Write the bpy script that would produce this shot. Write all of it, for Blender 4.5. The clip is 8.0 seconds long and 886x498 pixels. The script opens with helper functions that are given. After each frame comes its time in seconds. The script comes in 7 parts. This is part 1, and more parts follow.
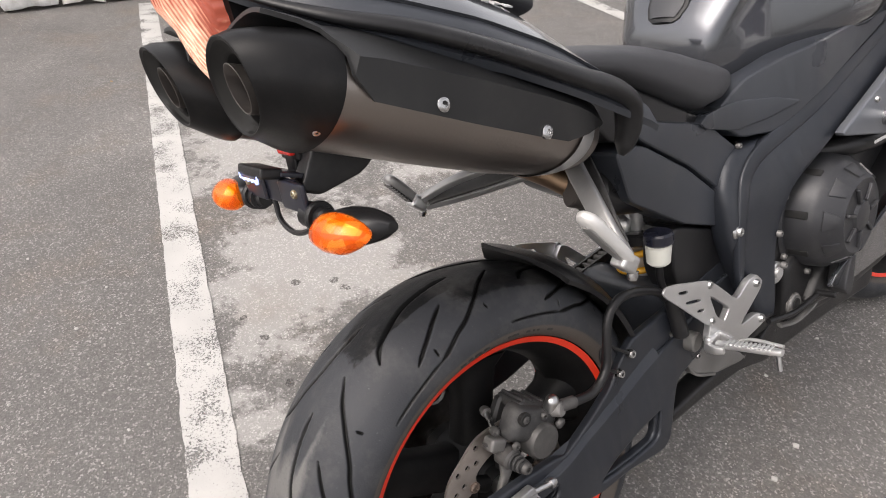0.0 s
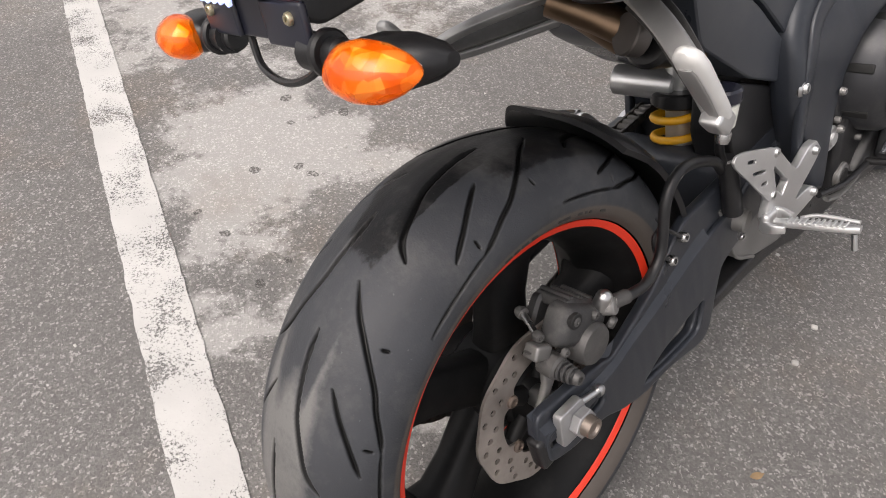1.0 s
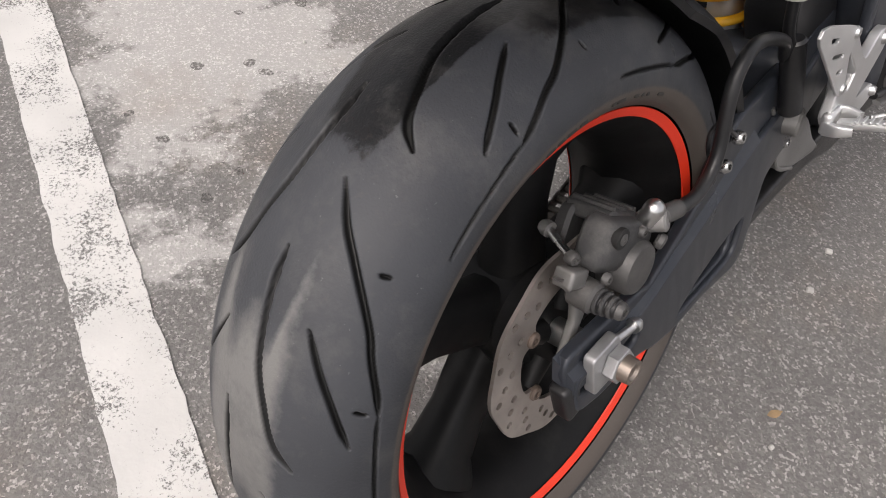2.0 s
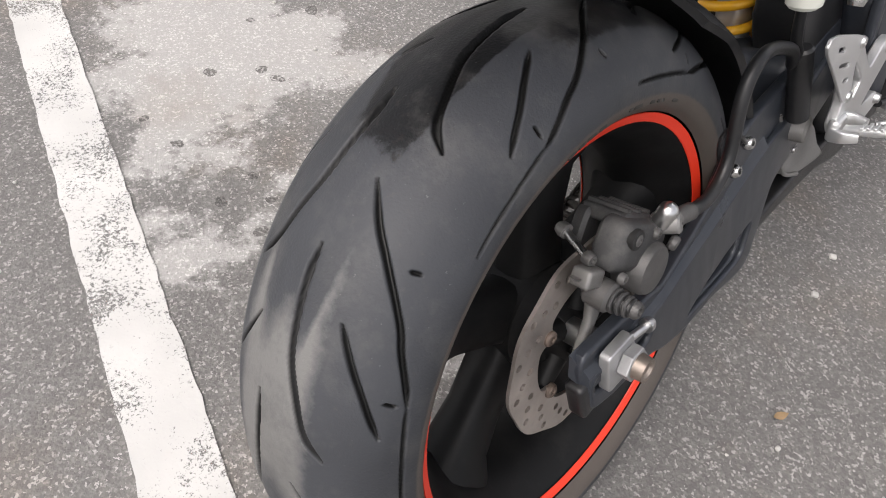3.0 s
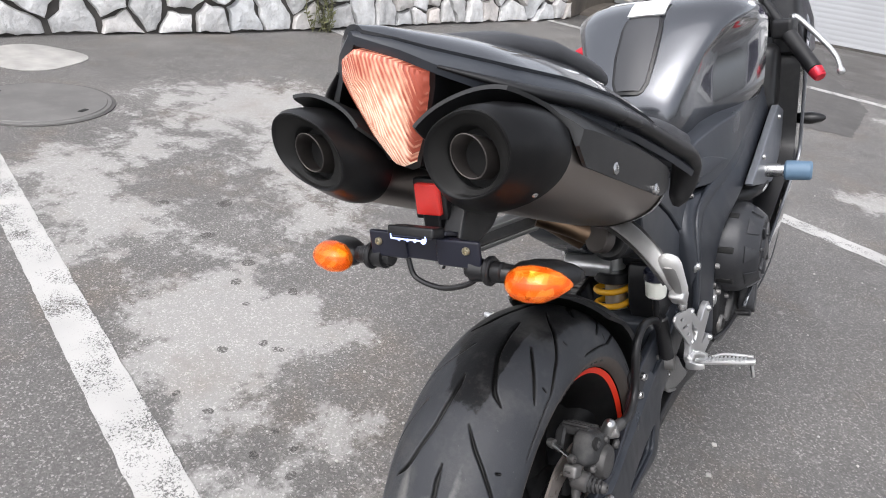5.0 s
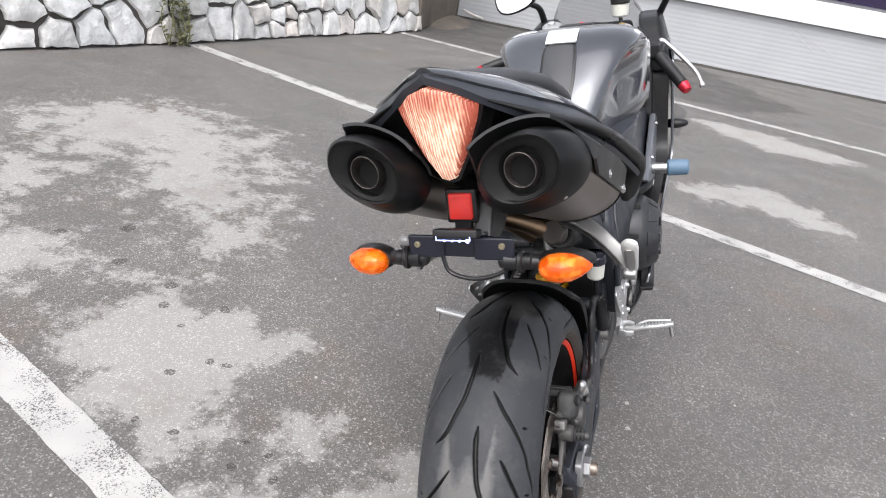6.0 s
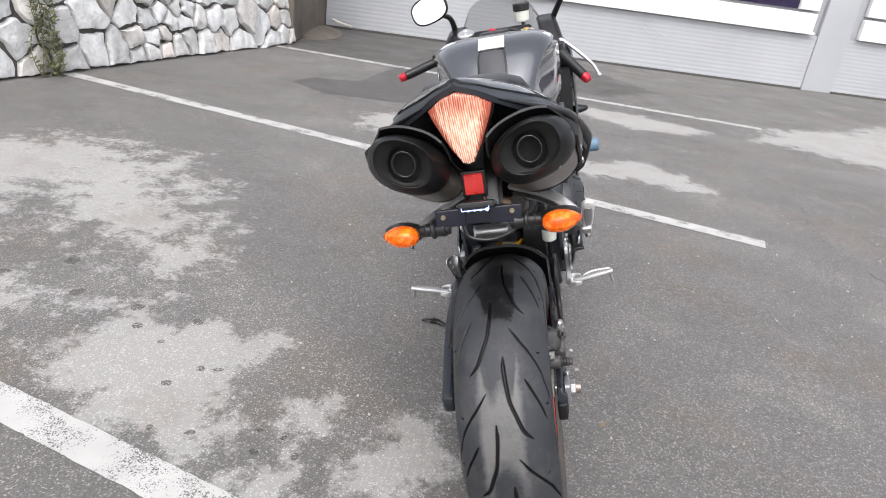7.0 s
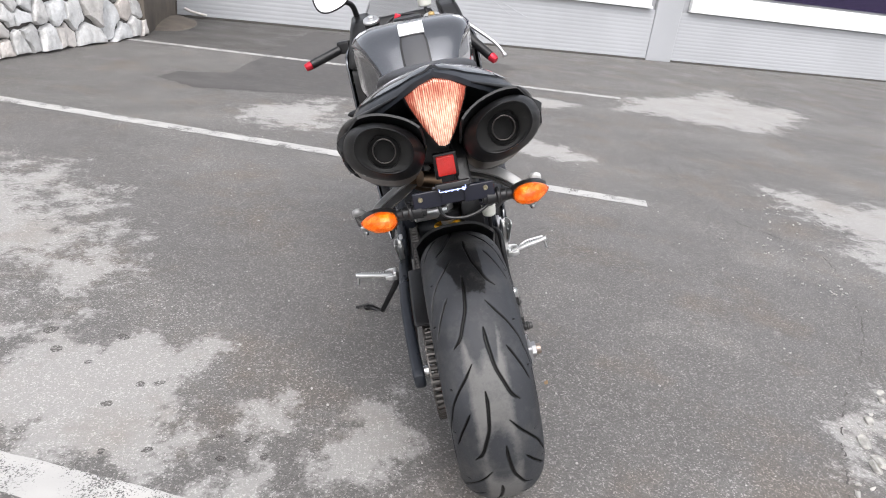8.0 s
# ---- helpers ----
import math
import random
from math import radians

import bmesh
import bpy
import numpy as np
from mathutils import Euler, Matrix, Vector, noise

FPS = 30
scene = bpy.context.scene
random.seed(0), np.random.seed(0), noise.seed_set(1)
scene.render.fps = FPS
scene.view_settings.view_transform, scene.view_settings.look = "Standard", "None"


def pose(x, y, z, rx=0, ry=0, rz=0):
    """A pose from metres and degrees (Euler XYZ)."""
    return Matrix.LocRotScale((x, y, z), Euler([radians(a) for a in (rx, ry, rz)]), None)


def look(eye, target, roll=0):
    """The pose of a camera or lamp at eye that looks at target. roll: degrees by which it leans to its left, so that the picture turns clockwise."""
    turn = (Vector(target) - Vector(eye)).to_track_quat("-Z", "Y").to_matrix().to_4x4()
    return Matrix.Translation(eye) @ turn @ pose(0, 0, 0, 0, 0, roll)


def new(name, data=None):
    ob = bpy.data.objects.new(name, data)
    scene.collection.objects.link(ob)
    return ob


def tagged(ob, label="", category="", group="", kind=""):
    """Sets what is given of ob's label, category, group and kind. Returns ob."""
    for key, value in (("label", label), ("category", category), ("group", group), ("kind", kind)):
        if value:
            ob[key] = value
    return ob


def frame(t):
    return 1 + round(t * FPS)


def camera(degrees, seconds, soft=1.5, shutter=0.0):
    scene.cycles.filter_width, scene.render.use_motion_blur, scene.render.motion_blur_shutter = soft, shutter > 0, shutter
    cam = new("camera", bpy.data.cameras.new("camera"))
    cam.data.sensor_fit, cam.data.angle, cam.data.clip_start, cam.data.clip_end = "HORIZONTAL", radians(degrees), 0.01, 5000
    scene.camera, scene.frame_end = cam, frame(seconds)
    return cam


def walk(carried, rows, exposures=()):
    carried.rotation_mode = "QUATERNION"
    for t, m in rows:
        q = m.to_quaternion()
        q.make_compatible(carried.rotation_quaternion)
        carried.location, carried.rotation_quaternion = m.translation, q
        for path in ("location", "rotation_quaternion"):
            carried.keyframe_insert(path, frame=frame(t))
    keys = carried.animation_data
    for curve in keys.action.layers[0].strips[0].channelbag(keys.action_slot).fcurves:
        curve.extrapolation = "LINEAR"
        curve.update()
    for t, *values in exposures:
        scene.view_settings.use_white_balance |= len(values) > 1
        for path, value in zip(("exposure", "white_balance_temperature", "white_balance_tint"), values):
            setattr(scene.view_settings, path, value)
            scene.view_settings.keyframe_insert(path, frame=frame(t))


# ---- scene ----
cam = camera(68.2, 8.0, soft=1.0)
PATH = [
    (0, (0.449, -0.434, 1.12), (-0.822, 0.617, -0.012), 0.9),
    (0.5, (0.381, -0.457, 1.059), (-0.737, 0.607, -0.212), 2.2),
    (1, (0.285, -0.409, 0.99), (-0.715, 0.627, -0.398), 3.2),
    (1.5, (0.213, -0.369, 0.909), (-0.689, 0.635, -0.567), 5.4),
    (2, (0.183, -0.363, 0.849), (-0.596, 0.662, -0.682), 8.6),
    (2.2, (0.18, -0.372, 0.832), (-0.58, 0.661, -0.703), 9.6),
    (3.3, (0.181, -0.404, 0.897), (-0.648, 0.643, -0.592), 7.9),
    (3.5, (0.188, -0.429, 0.94), (-0.691, 0.689, -0.467), 7.9),
    (4, (0.225, -0.536, 1.029), (-0.705, 0.752, -0.185), 7.3),
    (4.5, (0.245, -0.64, 1.093), (-0.69, 0.778, 0.037), 7.2),
    (4.7, (0.232, -0.677, 1.108), (-0.695, 0.79, 0.113), 7.7),
    (5.8, (0.085, -0.907, 1.151), (-0.481, 0.785, 0.248), 10.1),
    (6, (0.052, -0.964, 1.152), (-0.424, 0.775, 0.286), 10.4),
    (6.5, (-0.018, -1.178, 1.171), (-0.283, 0.623, 0.343), 7.2),
    (7, (-0.112, -1.249, 1.169), (-0.247, 0.577, 0.366), 7.8),
    (7.5, (-0.238, -1.28, 1.152), (-0.191, 0.549, 0.343), 5.8),
    (8, (-0.3, -1.3, 1.158), (-0.048, 0.515, 0.358), 6.9),
]
EXPOSURES = [(0, 1.13, 6900, 14), (1.5, 1.08, 6900, 14), (2.2, 1.07, 6800, 14), (3.4, 1.32, 6650, 12), (4.0, 1.22, 6500, 12), (4.6, 1.16, 6370, 11.5), (6, 1.19, 6420, 11.5), (8, 1.16, 6420, 11.5)]
walk(cam, [(t, look(eye, target, roll)) for t, eye, target, roll in PATH], EXPOSURES)

# ---- light ----
world = bpy.data.worlds.new("overcast_sky")
scene.world = world
world.use_nodes = True
wn = world.node_tree.nodes
sky = wn.new("ShaderNodeTexSky")
sky.sky_type, sky.sun_disc = "NISHITA", False
sky.sun_elevation, sky.sun_rotation = radians(55), radians(186)
sky.air_density, sky.dust_density = 1.0, 4.0
grey = wn.new("ShaderNodeHueSaturation")
grey.inputs["Saturation"].default_value = 0.22
world.node_tree.links.new(sky.outputs[0], grey.inputs["Color"])
world.node_tree.links.new(grey.outputs[0], wn["Background"].inputs[0])
wn["Background"].inputs[1].default_value = 0.15
sun = new("sun", bpy.data.lights.new("sun", "SUN"))
sun.data.energy, sun.data.angle, sun.data.color = 0.35, radians(60), (1.0, 0.97, 0.93)
sun.matrix_world = look((-0.4, -4, 8), (0, 0, 0))


# ---- materials ----
def mat(name, color, rough=0.5, metal=0.0, vary=0.12, scale=8.0, bump=0.0, bump_scale=200.0, coat=0.0, rough_vary=0.1,
        dust=0.0, dust_color=(0.25, 0.24, 0.22), emit=0.0, gloss=0.5):
    m = bpy.data.materials.new(name)
    m.use_nodes = True
    n, l = m.node_tree.nodes, m.node_tree.links
    b = n["Principled BSDF"]
    co = n.new("ShaderNodeTexCoord")
    big = n.new("ShaderNodeTexNoise")
    big.inputs["Scale"].default_value, big.inputs["Detail"].default_value = scale, 6
    l.new(co.outputs["Object"], big.inputs["Vector"])
    fine = n.new("ShaderNodeTexNoise")
    fine.inputs["Scale"].default_value, fine.inputs["Detail"].default_value = bump_scale, 3
    l.new(co.outputs["Object"], fine.inputs["Vector"])
    ramp = n.new("ShaderNodeMapRange")
    ramp.inputs[1].default_value, ramp.inputs[2].default_value = 0.3, 0.7
    ramp.inputs[3].default_value, ramp.inputs[4].default_value = 1 - vary, 1 + vary
    l.new(big.outputs[0], ramp.inputs[0])
    mul = n.new("ShaderNodeVectorMath")
    mul.operation = "SCALE"
    mul.inputs[0].default_value = color
    l.new(ramp.outputs[0], mul.inputs["Scale"])
    last = mul.outputs[0]
    if dust:
        spots = n.new("ShaderNodeTexNoise")
        spots.inputs["Scale"].default_value, spots.inputs["Detail"].default_value = scale * 2.3, 9
        spots.inputs["Roughness"].default_value = 0.7
        l.new(co.outputs["Object"], spots.inputs["Vector"])
        cut = n.new("ShaderNodeMapRange")
        cut.inputs[1].default_value, cut.inputs[2].default_value, cut.inputs[4].default_value = 0.48, 0.72, dust
        l.new(spots.outputs[0], cut.inputs[0])
        mix = n.new("ShaderNodeMix")
        mix.data_type = "RGBA"
        l.new(cut.outputs[0], mix.inputs["Factor"])
        l.new(last, mix.inputs["A"])
        mix.inputs["B"].default_value = (*dust_color, 1)
        last = mix.outputs["Result"]
    l.new(last, b.inputs["Base Color"])
    rr = n.new("ShaderNodeMapRange")
    rr.inputs[1].default_value, rr.inputs[2].default_value = 0.3, 0.7
    rr.inputs[3].default_value, rr.inputs[4].default_value = max(0.02, rough - rough_vary), min(1, rough + rough_vary)
    l.new(big.outputs[0], rr.inputs[0])
    l.new(rr.outputs[0], b.inputs["Roughness"])
    b.inputs["Metallic"].default_value = metal
    b.inputs["Specular IOR Level"].default_value = gloss
    b.inputs["Coat Weight"].default_value = coat
    b.inputs["Coat Roughness"].default_value = 0.05
    if bump:
        bp = n.new("ShaderNodeBump")
        bp.inputs["Strength"].default_value, bp.inputs["Distance"].default_value = bump, 0.001
        l.new(fine.outputs[0], bp.inputs["Height"])
        l.new(bp.outputs[0], b.inputs["Normal"])
    if emit:
        l.new(last, b.inputs["Emission Color"])
        b.inputs["Emission Strength"].default_value = emit
    return m




def rubber_material():
    """Matt grey flanks, a clean glossy crown towards the top, pale dust on the running band, brown bead."""
    m = mat("tyre_rubber", (0.030, 0.032, 0.0365), 0.52, gloss=0.3, vary=0.22, scale=9, bump=0.3, bump_scale=500)
    n, l = m.node_tree.nodes, m.node_tree.links
    b = n["Principled BSDF"]
    co = n["Texture Coordinate"].outputs["Object"]

    def cloud(scale, detail, rough=0.6):
        t = n.new("ShaderNodeTexNoise")
        t.inputs["Scale"].default_value, t.inputs["Detail"].default_value, t.inputs["Roughness"].default_value = scale, detail, rough
        l.new(co, t.inputs["Vector"])
        return t.outputs[0]

    def zone(name, ragged, lo, hi, most, gain=1.0):
        at = n.new("ShaderNodeAttribute")
        at.attribute_name = name
        f = at.outputs["Fac"]
        if ragged is not None:
            add = n.new("ShaderNodeMath")
            add.operation = "MULTIPLY_ADD"
            add.inputs[1].default_value = gain
            l.new(ragged, add.inputs[0])
            l.new(f, add.inputs[2])
            f = add.outputs[0]
        r = n.new("ShaderNodeMapRange")
        r.inputs[1].default_value, r.inputs[2].default_value, r.inputs[4].default_value = lo, hi, most
        l.new(f, r.inputs[0])
        return r.outputs[0]

    def over(f, below, colour):
        t = n.new("ShaderNodeMix")
        t.data_type = "RGBA"
        l.new(f, t.inputs["Factor"])
        l.new(below, t.inputs["A"])
        t.inputs["B"].default_value = (*colour, 1)
        return t.outputs["Result"]

    fine = cloud(120, 5, 0.7)
    rag = n.new("ShaderNodeMix")
    rag.inputs["Factor"].default_value = 0.38
    l.new(cloud(20, 9, 0.72), rag.inputs["A"])
    l.new(fine, rag.inputs["B"])
    rag = rag.outputs[0]
    last = b.inputs["Base Color"].links[0].from_socket
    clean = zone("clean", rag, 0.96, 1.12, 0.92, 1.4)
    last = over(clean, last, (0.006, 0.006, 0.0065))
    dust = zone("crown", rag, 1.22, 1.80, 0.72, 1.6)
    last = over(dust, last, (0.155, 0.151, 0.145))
    grit = n.new("ShaderNodeMapRange")
    grit.inputs[1].default_value, grit.inputs[2].default_value, grit.inputs[4].default_value = 0.70, 0.76, 0.28
    l.new(cloud(260, 3), grit.inputs[0])
    last = over(grit.outputs[0], last, (0.24, 0.235, 0.225))
    smear = n.new("ShaderNodeMapRange")
    smear.inputs[1].default_value, smear.inputs[2].default_value, smear.inputs[4].default_value = 0.49, 0.72, 0.55
    l.new(cloud(14, 8, 0.7), smear.inputs[0])
    last = over(smear.outputs[0], last, (0.085, 0.083, 0.080))
    last = over(zone("bead", fine, 0.35, 0.75, 0.85, 0.6), last, (0.082, 0.068, 0.058))
    # shade inside the grooves is put into the colour as near-black
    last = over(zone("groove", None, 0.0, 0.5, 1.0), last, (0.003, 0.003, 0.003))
    l.new(last, b.inputs["Base Color"])
    # the clean crown is glossier than the dusty rubber
    gl = n.new("ShaderNodeMix")
    l.new(clean, gl.inputs["Factor"])
    l.new(b.inputs["Roughness"].links[0].from_socket, gl.inputs["A"])
    gl.inputs["B"].default_value = 0.36
    l.new(gl.outputs[0], b.inputs["Roughness"])
    sp = n.new("ShaderNodeMapRange")
    sp.inputs[3].default_value, sp.inputs[4].default_value = 0.3, 0.16
    l.new(clean, sp.inputs[0])
    l.new(sp.outputs[0], b.inputs["Specular IOR Level"])
    return m


RUBBER = rubber_material()
BLACK = mat("black_plastic", (0.009, 0.009, 0.010), 0.36, gloss=0.4, bump=0.15, bump_scale=900, dust=0.05)
SATIN = mat("satin_black_paint", (0.032, 0.036, 0.044), 0.36, bump=0.06, bump_scale=700, dust=0.04)
CAPBLACK = mat("black_exhaust_cap", (0.006, 0.006, 0.0065), 0.38, gloss=0.22, bump=0.08, bump_scale=600, vary=0.15, dust=0.03)
SHIELD = mat("matt_black_shield_paint", (0.016, 0.0165, 0.0175), 0.42, gloss=0.4, bump=0.08, bump_scale=900, vary=0.1, dust=0.04)
CHARCOAL = mat("charcoal_frame_paint", (0.022, 0.0255, 0.033), 0.36, metal=0.2, bump=0.05, bump_scale=700, dust=0.05)
GLOSS = mat("gloss_graphite_paint", (0.080, 0.085, 0.096), 0.20, metal=0.7, coat=1.0, vary=0.08, rough_vary=0.05)
ENGINE = mat("dark_grey_engine_paint", (0.032, 0.033, 0.037), 0.40, metal=0.3, vary=0.15, scale=12, bump=0.15, bump_scale=500, dust=0.1)
GREYPANEL = mat("grey_painted_panel", (0.16, 0.17, 0.19), 0.4, metal=0.4, vary=0.08)
TITAN = mat("brushed_titanium", (0.30, 0.27, 0.25), 0.36, metal=1.0, vary=0.1, scale=3, bump=0.15, bump_scale=300)
HEATED = mat("heat_stained_pipe", (0.22, 0.15, 0.10), 0.4, metal=1.0, vary=0.3, scale=14)
DULLALU = mat("dull_grey_aluminium", (0.36, 0.36, 0.365), 0.42, metal=0.75, vary=0.15, scale=30, bump=0.15, bump_scale=500, dust=0.2)
RUSTED = mat("browned_axle_steel", (0.26, 0.22, 0.19), 0.42, metal=0.85, vary=0.25, scale=40)
RUST = mat("rusty_bolt_steel", (0.125, 0.095, 0.078), 0.6, metal=0.5, vary=0.3, scale=40)
HANGER = mat("satin_cast_alloy", (0.36, 0.357, 0.352), 0.42, metal=0.55, vary=0.15, scale=20, bump=0.15, bump_scale=500, dust=0.1)
PEGALU = mat("pale_cast_peg", (0.66, 0.655, 0.64), 0.45, metal=0.25, vary=0.1, bump=0.12, bump_scale=500, dust=0.1)
ALU = mat("bare_aluminium", (0.62, 0.62, 0.62), 0.38, metal=0.85, vary=0.1, bump=0.1, bump_scale=500, dust=0.1)
STEEL = mat("bright_steel", (0.5, 0.5, 0.5), 0.28, metal=1.0, vary=0.1)
DISC = mat("worn_brake_steel", (0.40, 0.36, 0.33), 0.38, metal=0.8, vary=0.2, scale=20, dust=0.25, dust_color=(0.16, 0.12, 0.10))
CAST = mat("grey_cast_caliper", (0.037, 0.037, 0.038), 0.6, metal=0.3, vary=0.25, scale=25, bump=0.3, bump_scale=600, dust=0.2)
CASTMID = mat("grubby_cast_alloy", (0.072, 0.070, 0.069), 0.55, metal=0.4, vary=0.25, scale=25, bump=0.3, bump_scale=600, dust=0.15)
CASTPALE = mat("pale_cast_alloy", (0.20, 0.195, 0.19), 0.5, metal=0.6, vary=0.2, scale=20, bump=0.25, bump_scale=500, dust=0.2)
WHEEL = mat("black_wheel_paint", (0.006, 0.006, 0.0063), 0.5, gloss=0.18, dust=0.03, scale=10)
RED = mat("red_rim_tape", (0.72, 0.04, 0.015), 0.4, vary=0.08)
ANOD = mat("red_anodised", (0.6, 0.03, 0.05), 0.3, metal=0.6)
BLUE = mat("blue_grey_nylon", (0.10, 0.17, 0.25), 0.5, vary=0.15)
YELLOW = mat("yellow_spring_paint", (0.75, 0.38, 0.015), 0.35, vary=0.1)
GOLD = mat("gold_anodised", (0.55, 0.38, 0.16), 0.35, metal=0.8)
FLUID = mat("clouded_white_plastic", (0.62, 0.62, 0.56), 0.4, vary=0.06)
WHITE = mat("white_sticker", (0.8, 0.8, 0.8), 0.4, vary=0.03)
SEATM = mat("black_vinyl", (0.042, 0.043, 0.048), 0.5, bump=0.3, bump_scale=1200, vary=0.1)
SOOTCAP = mat("sooty_black_paint", (0.010, 0.0098, 0.0095), 0.6, gloss=0.25, vary=0.25, scale=30)
SOOTPIPE = mat("sooty_steel_pipe", (0.10, 0.09, 0.085), 0.5, metal=0.8, vary=0.2, scale=20)
# near-black standing for the shade in holes; also sight glass and pad plug
HOLE = mat("near_black", (0.006, 0.006, 0.006), 0.8)
CHAIN = mat("greasy_chain", (0.09, 0.085, 0.08), 0.45, metal=0.8, vary=0.3, scale=60)
PRINT = mat("silver_print", (0.55, 0.55, 0.55), 0.4)
LED = mat("lit_white_led", (0.42, 0.52, 1.0), 0.3, emit=0.5)
NAVY = mat("dark_blue_black_bracket", (0.012, 0.013, 0.022), 0.3)


def lens_material(name, color, emit=0.0, ribs=220.0):
    m = mat(name, color, 0.12, vary=0.15, scale=30, rough_vary=0.04, coat=0.6, emit=emit)
    n, l = m.node_tree.nodes, m.node_tree.links
    wave = n.new("ShaderNodeTexWave")
    wave.inputs["Scale"].default_value, wave.inputs["Distortion"].default_value = ribs, 1.5
    l.new(n["Texture Coordinate"].outputs["Object"], wave.inputs["Vector"])
    bp = n.new("ShaderNodeBump")
    bp.inputs["Strength"].default_value, bp.inputs["Distance"].default_value = 0.5, 0.002
    l.new(wave.outputs[1], bp.inputs["Height"])
    l.new(bp.outputs[0], n["Principled BSDF"].inputs["Normal"])
    n["Principled BSDF"].inputs["Subsurface Weight"].default_value = 0.25
    n["Principled BSDF"].inputs["Subsurface Scale"].default_value = 0.01
    return m




def amber_material():
    """Clear amber plastic with shallow facets."""
    m = bpy.data.materials.new("amber_lens")
    m.use_nodes = True
    n, l = m.node_tree.nodes, m.node_tree.links
    b = n["Principled BSDF"]
    b.inputs["Base Color"].default_value = (1.0, 0.175, 0.005, 1)
    b.inputs["Roughness"].default_value = 0.08
    b.inputs["IOR"].default_value = 1.18
    b.inputs["Transmission Weight"].default_value = 0.75
    b.inputs["Coat Weight"].default_value = 0.5
    # faint glow added to brighten the unlit lens
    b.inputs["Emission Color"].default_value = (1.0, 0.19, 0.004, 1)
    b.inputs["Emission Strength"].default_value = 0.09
    co = n.new("ShaderNodeTexCoord")
    cells = n.new("ShaderNodeTexVoronoi")
    cells.inputs["Scale"].default_value = 110
    l.new(co.outputs["Object"], cells.inputs["Vector"])
    bp = n.new("ShaderNodeBump")
    bp.inputs["Strength"].default_value, bp.inputs["Distance"].default_value = 0.16, 0.002
    l.new(cells.outputs["Distance"], bp.inputs["Height"])
    l.new(bp.outputs[0], b.inputs["Normal"])
    # paler cells put the glints of the inner facets into the colour
    tone = n.new("ShaderNodeSeparateColor")
    l.new(cells.outputs["Color"], tone.inputs[0])
    facet = n.new("ShaderNodeValToRGB")
    facet.color_ramp.elements[0].position, facet.color_ramp.elements[0].color = 0.1, (0.72, 0.085, 0.003, 1)
    facet.color_ramp.elements[1].position, facet.color_ramp.elements[1].color = 1.0, (1.0, 0.38, 0.06, 1)
    e = facet.color_ramp.elements.new(0.6)
    e.color = (0.98, 0.19, 0.007, 1)
    l.new(tone.outputs[0], facet.inputs[0])
    l.new(facet.outputs[0], b.inputs["Base Color"])
    return m


AMBER = amber_material()
CHROME = mat("satin_white_reflector", (0.85, 0.85, 0.85), 0.3, metal=0.6, vary=0.02)
# the reflector is no lamp; a faint glow is added to brighten it
REDLENS = lens_material("red_reflector", (0.55, 0.03, 0.025), 0.12, 400)


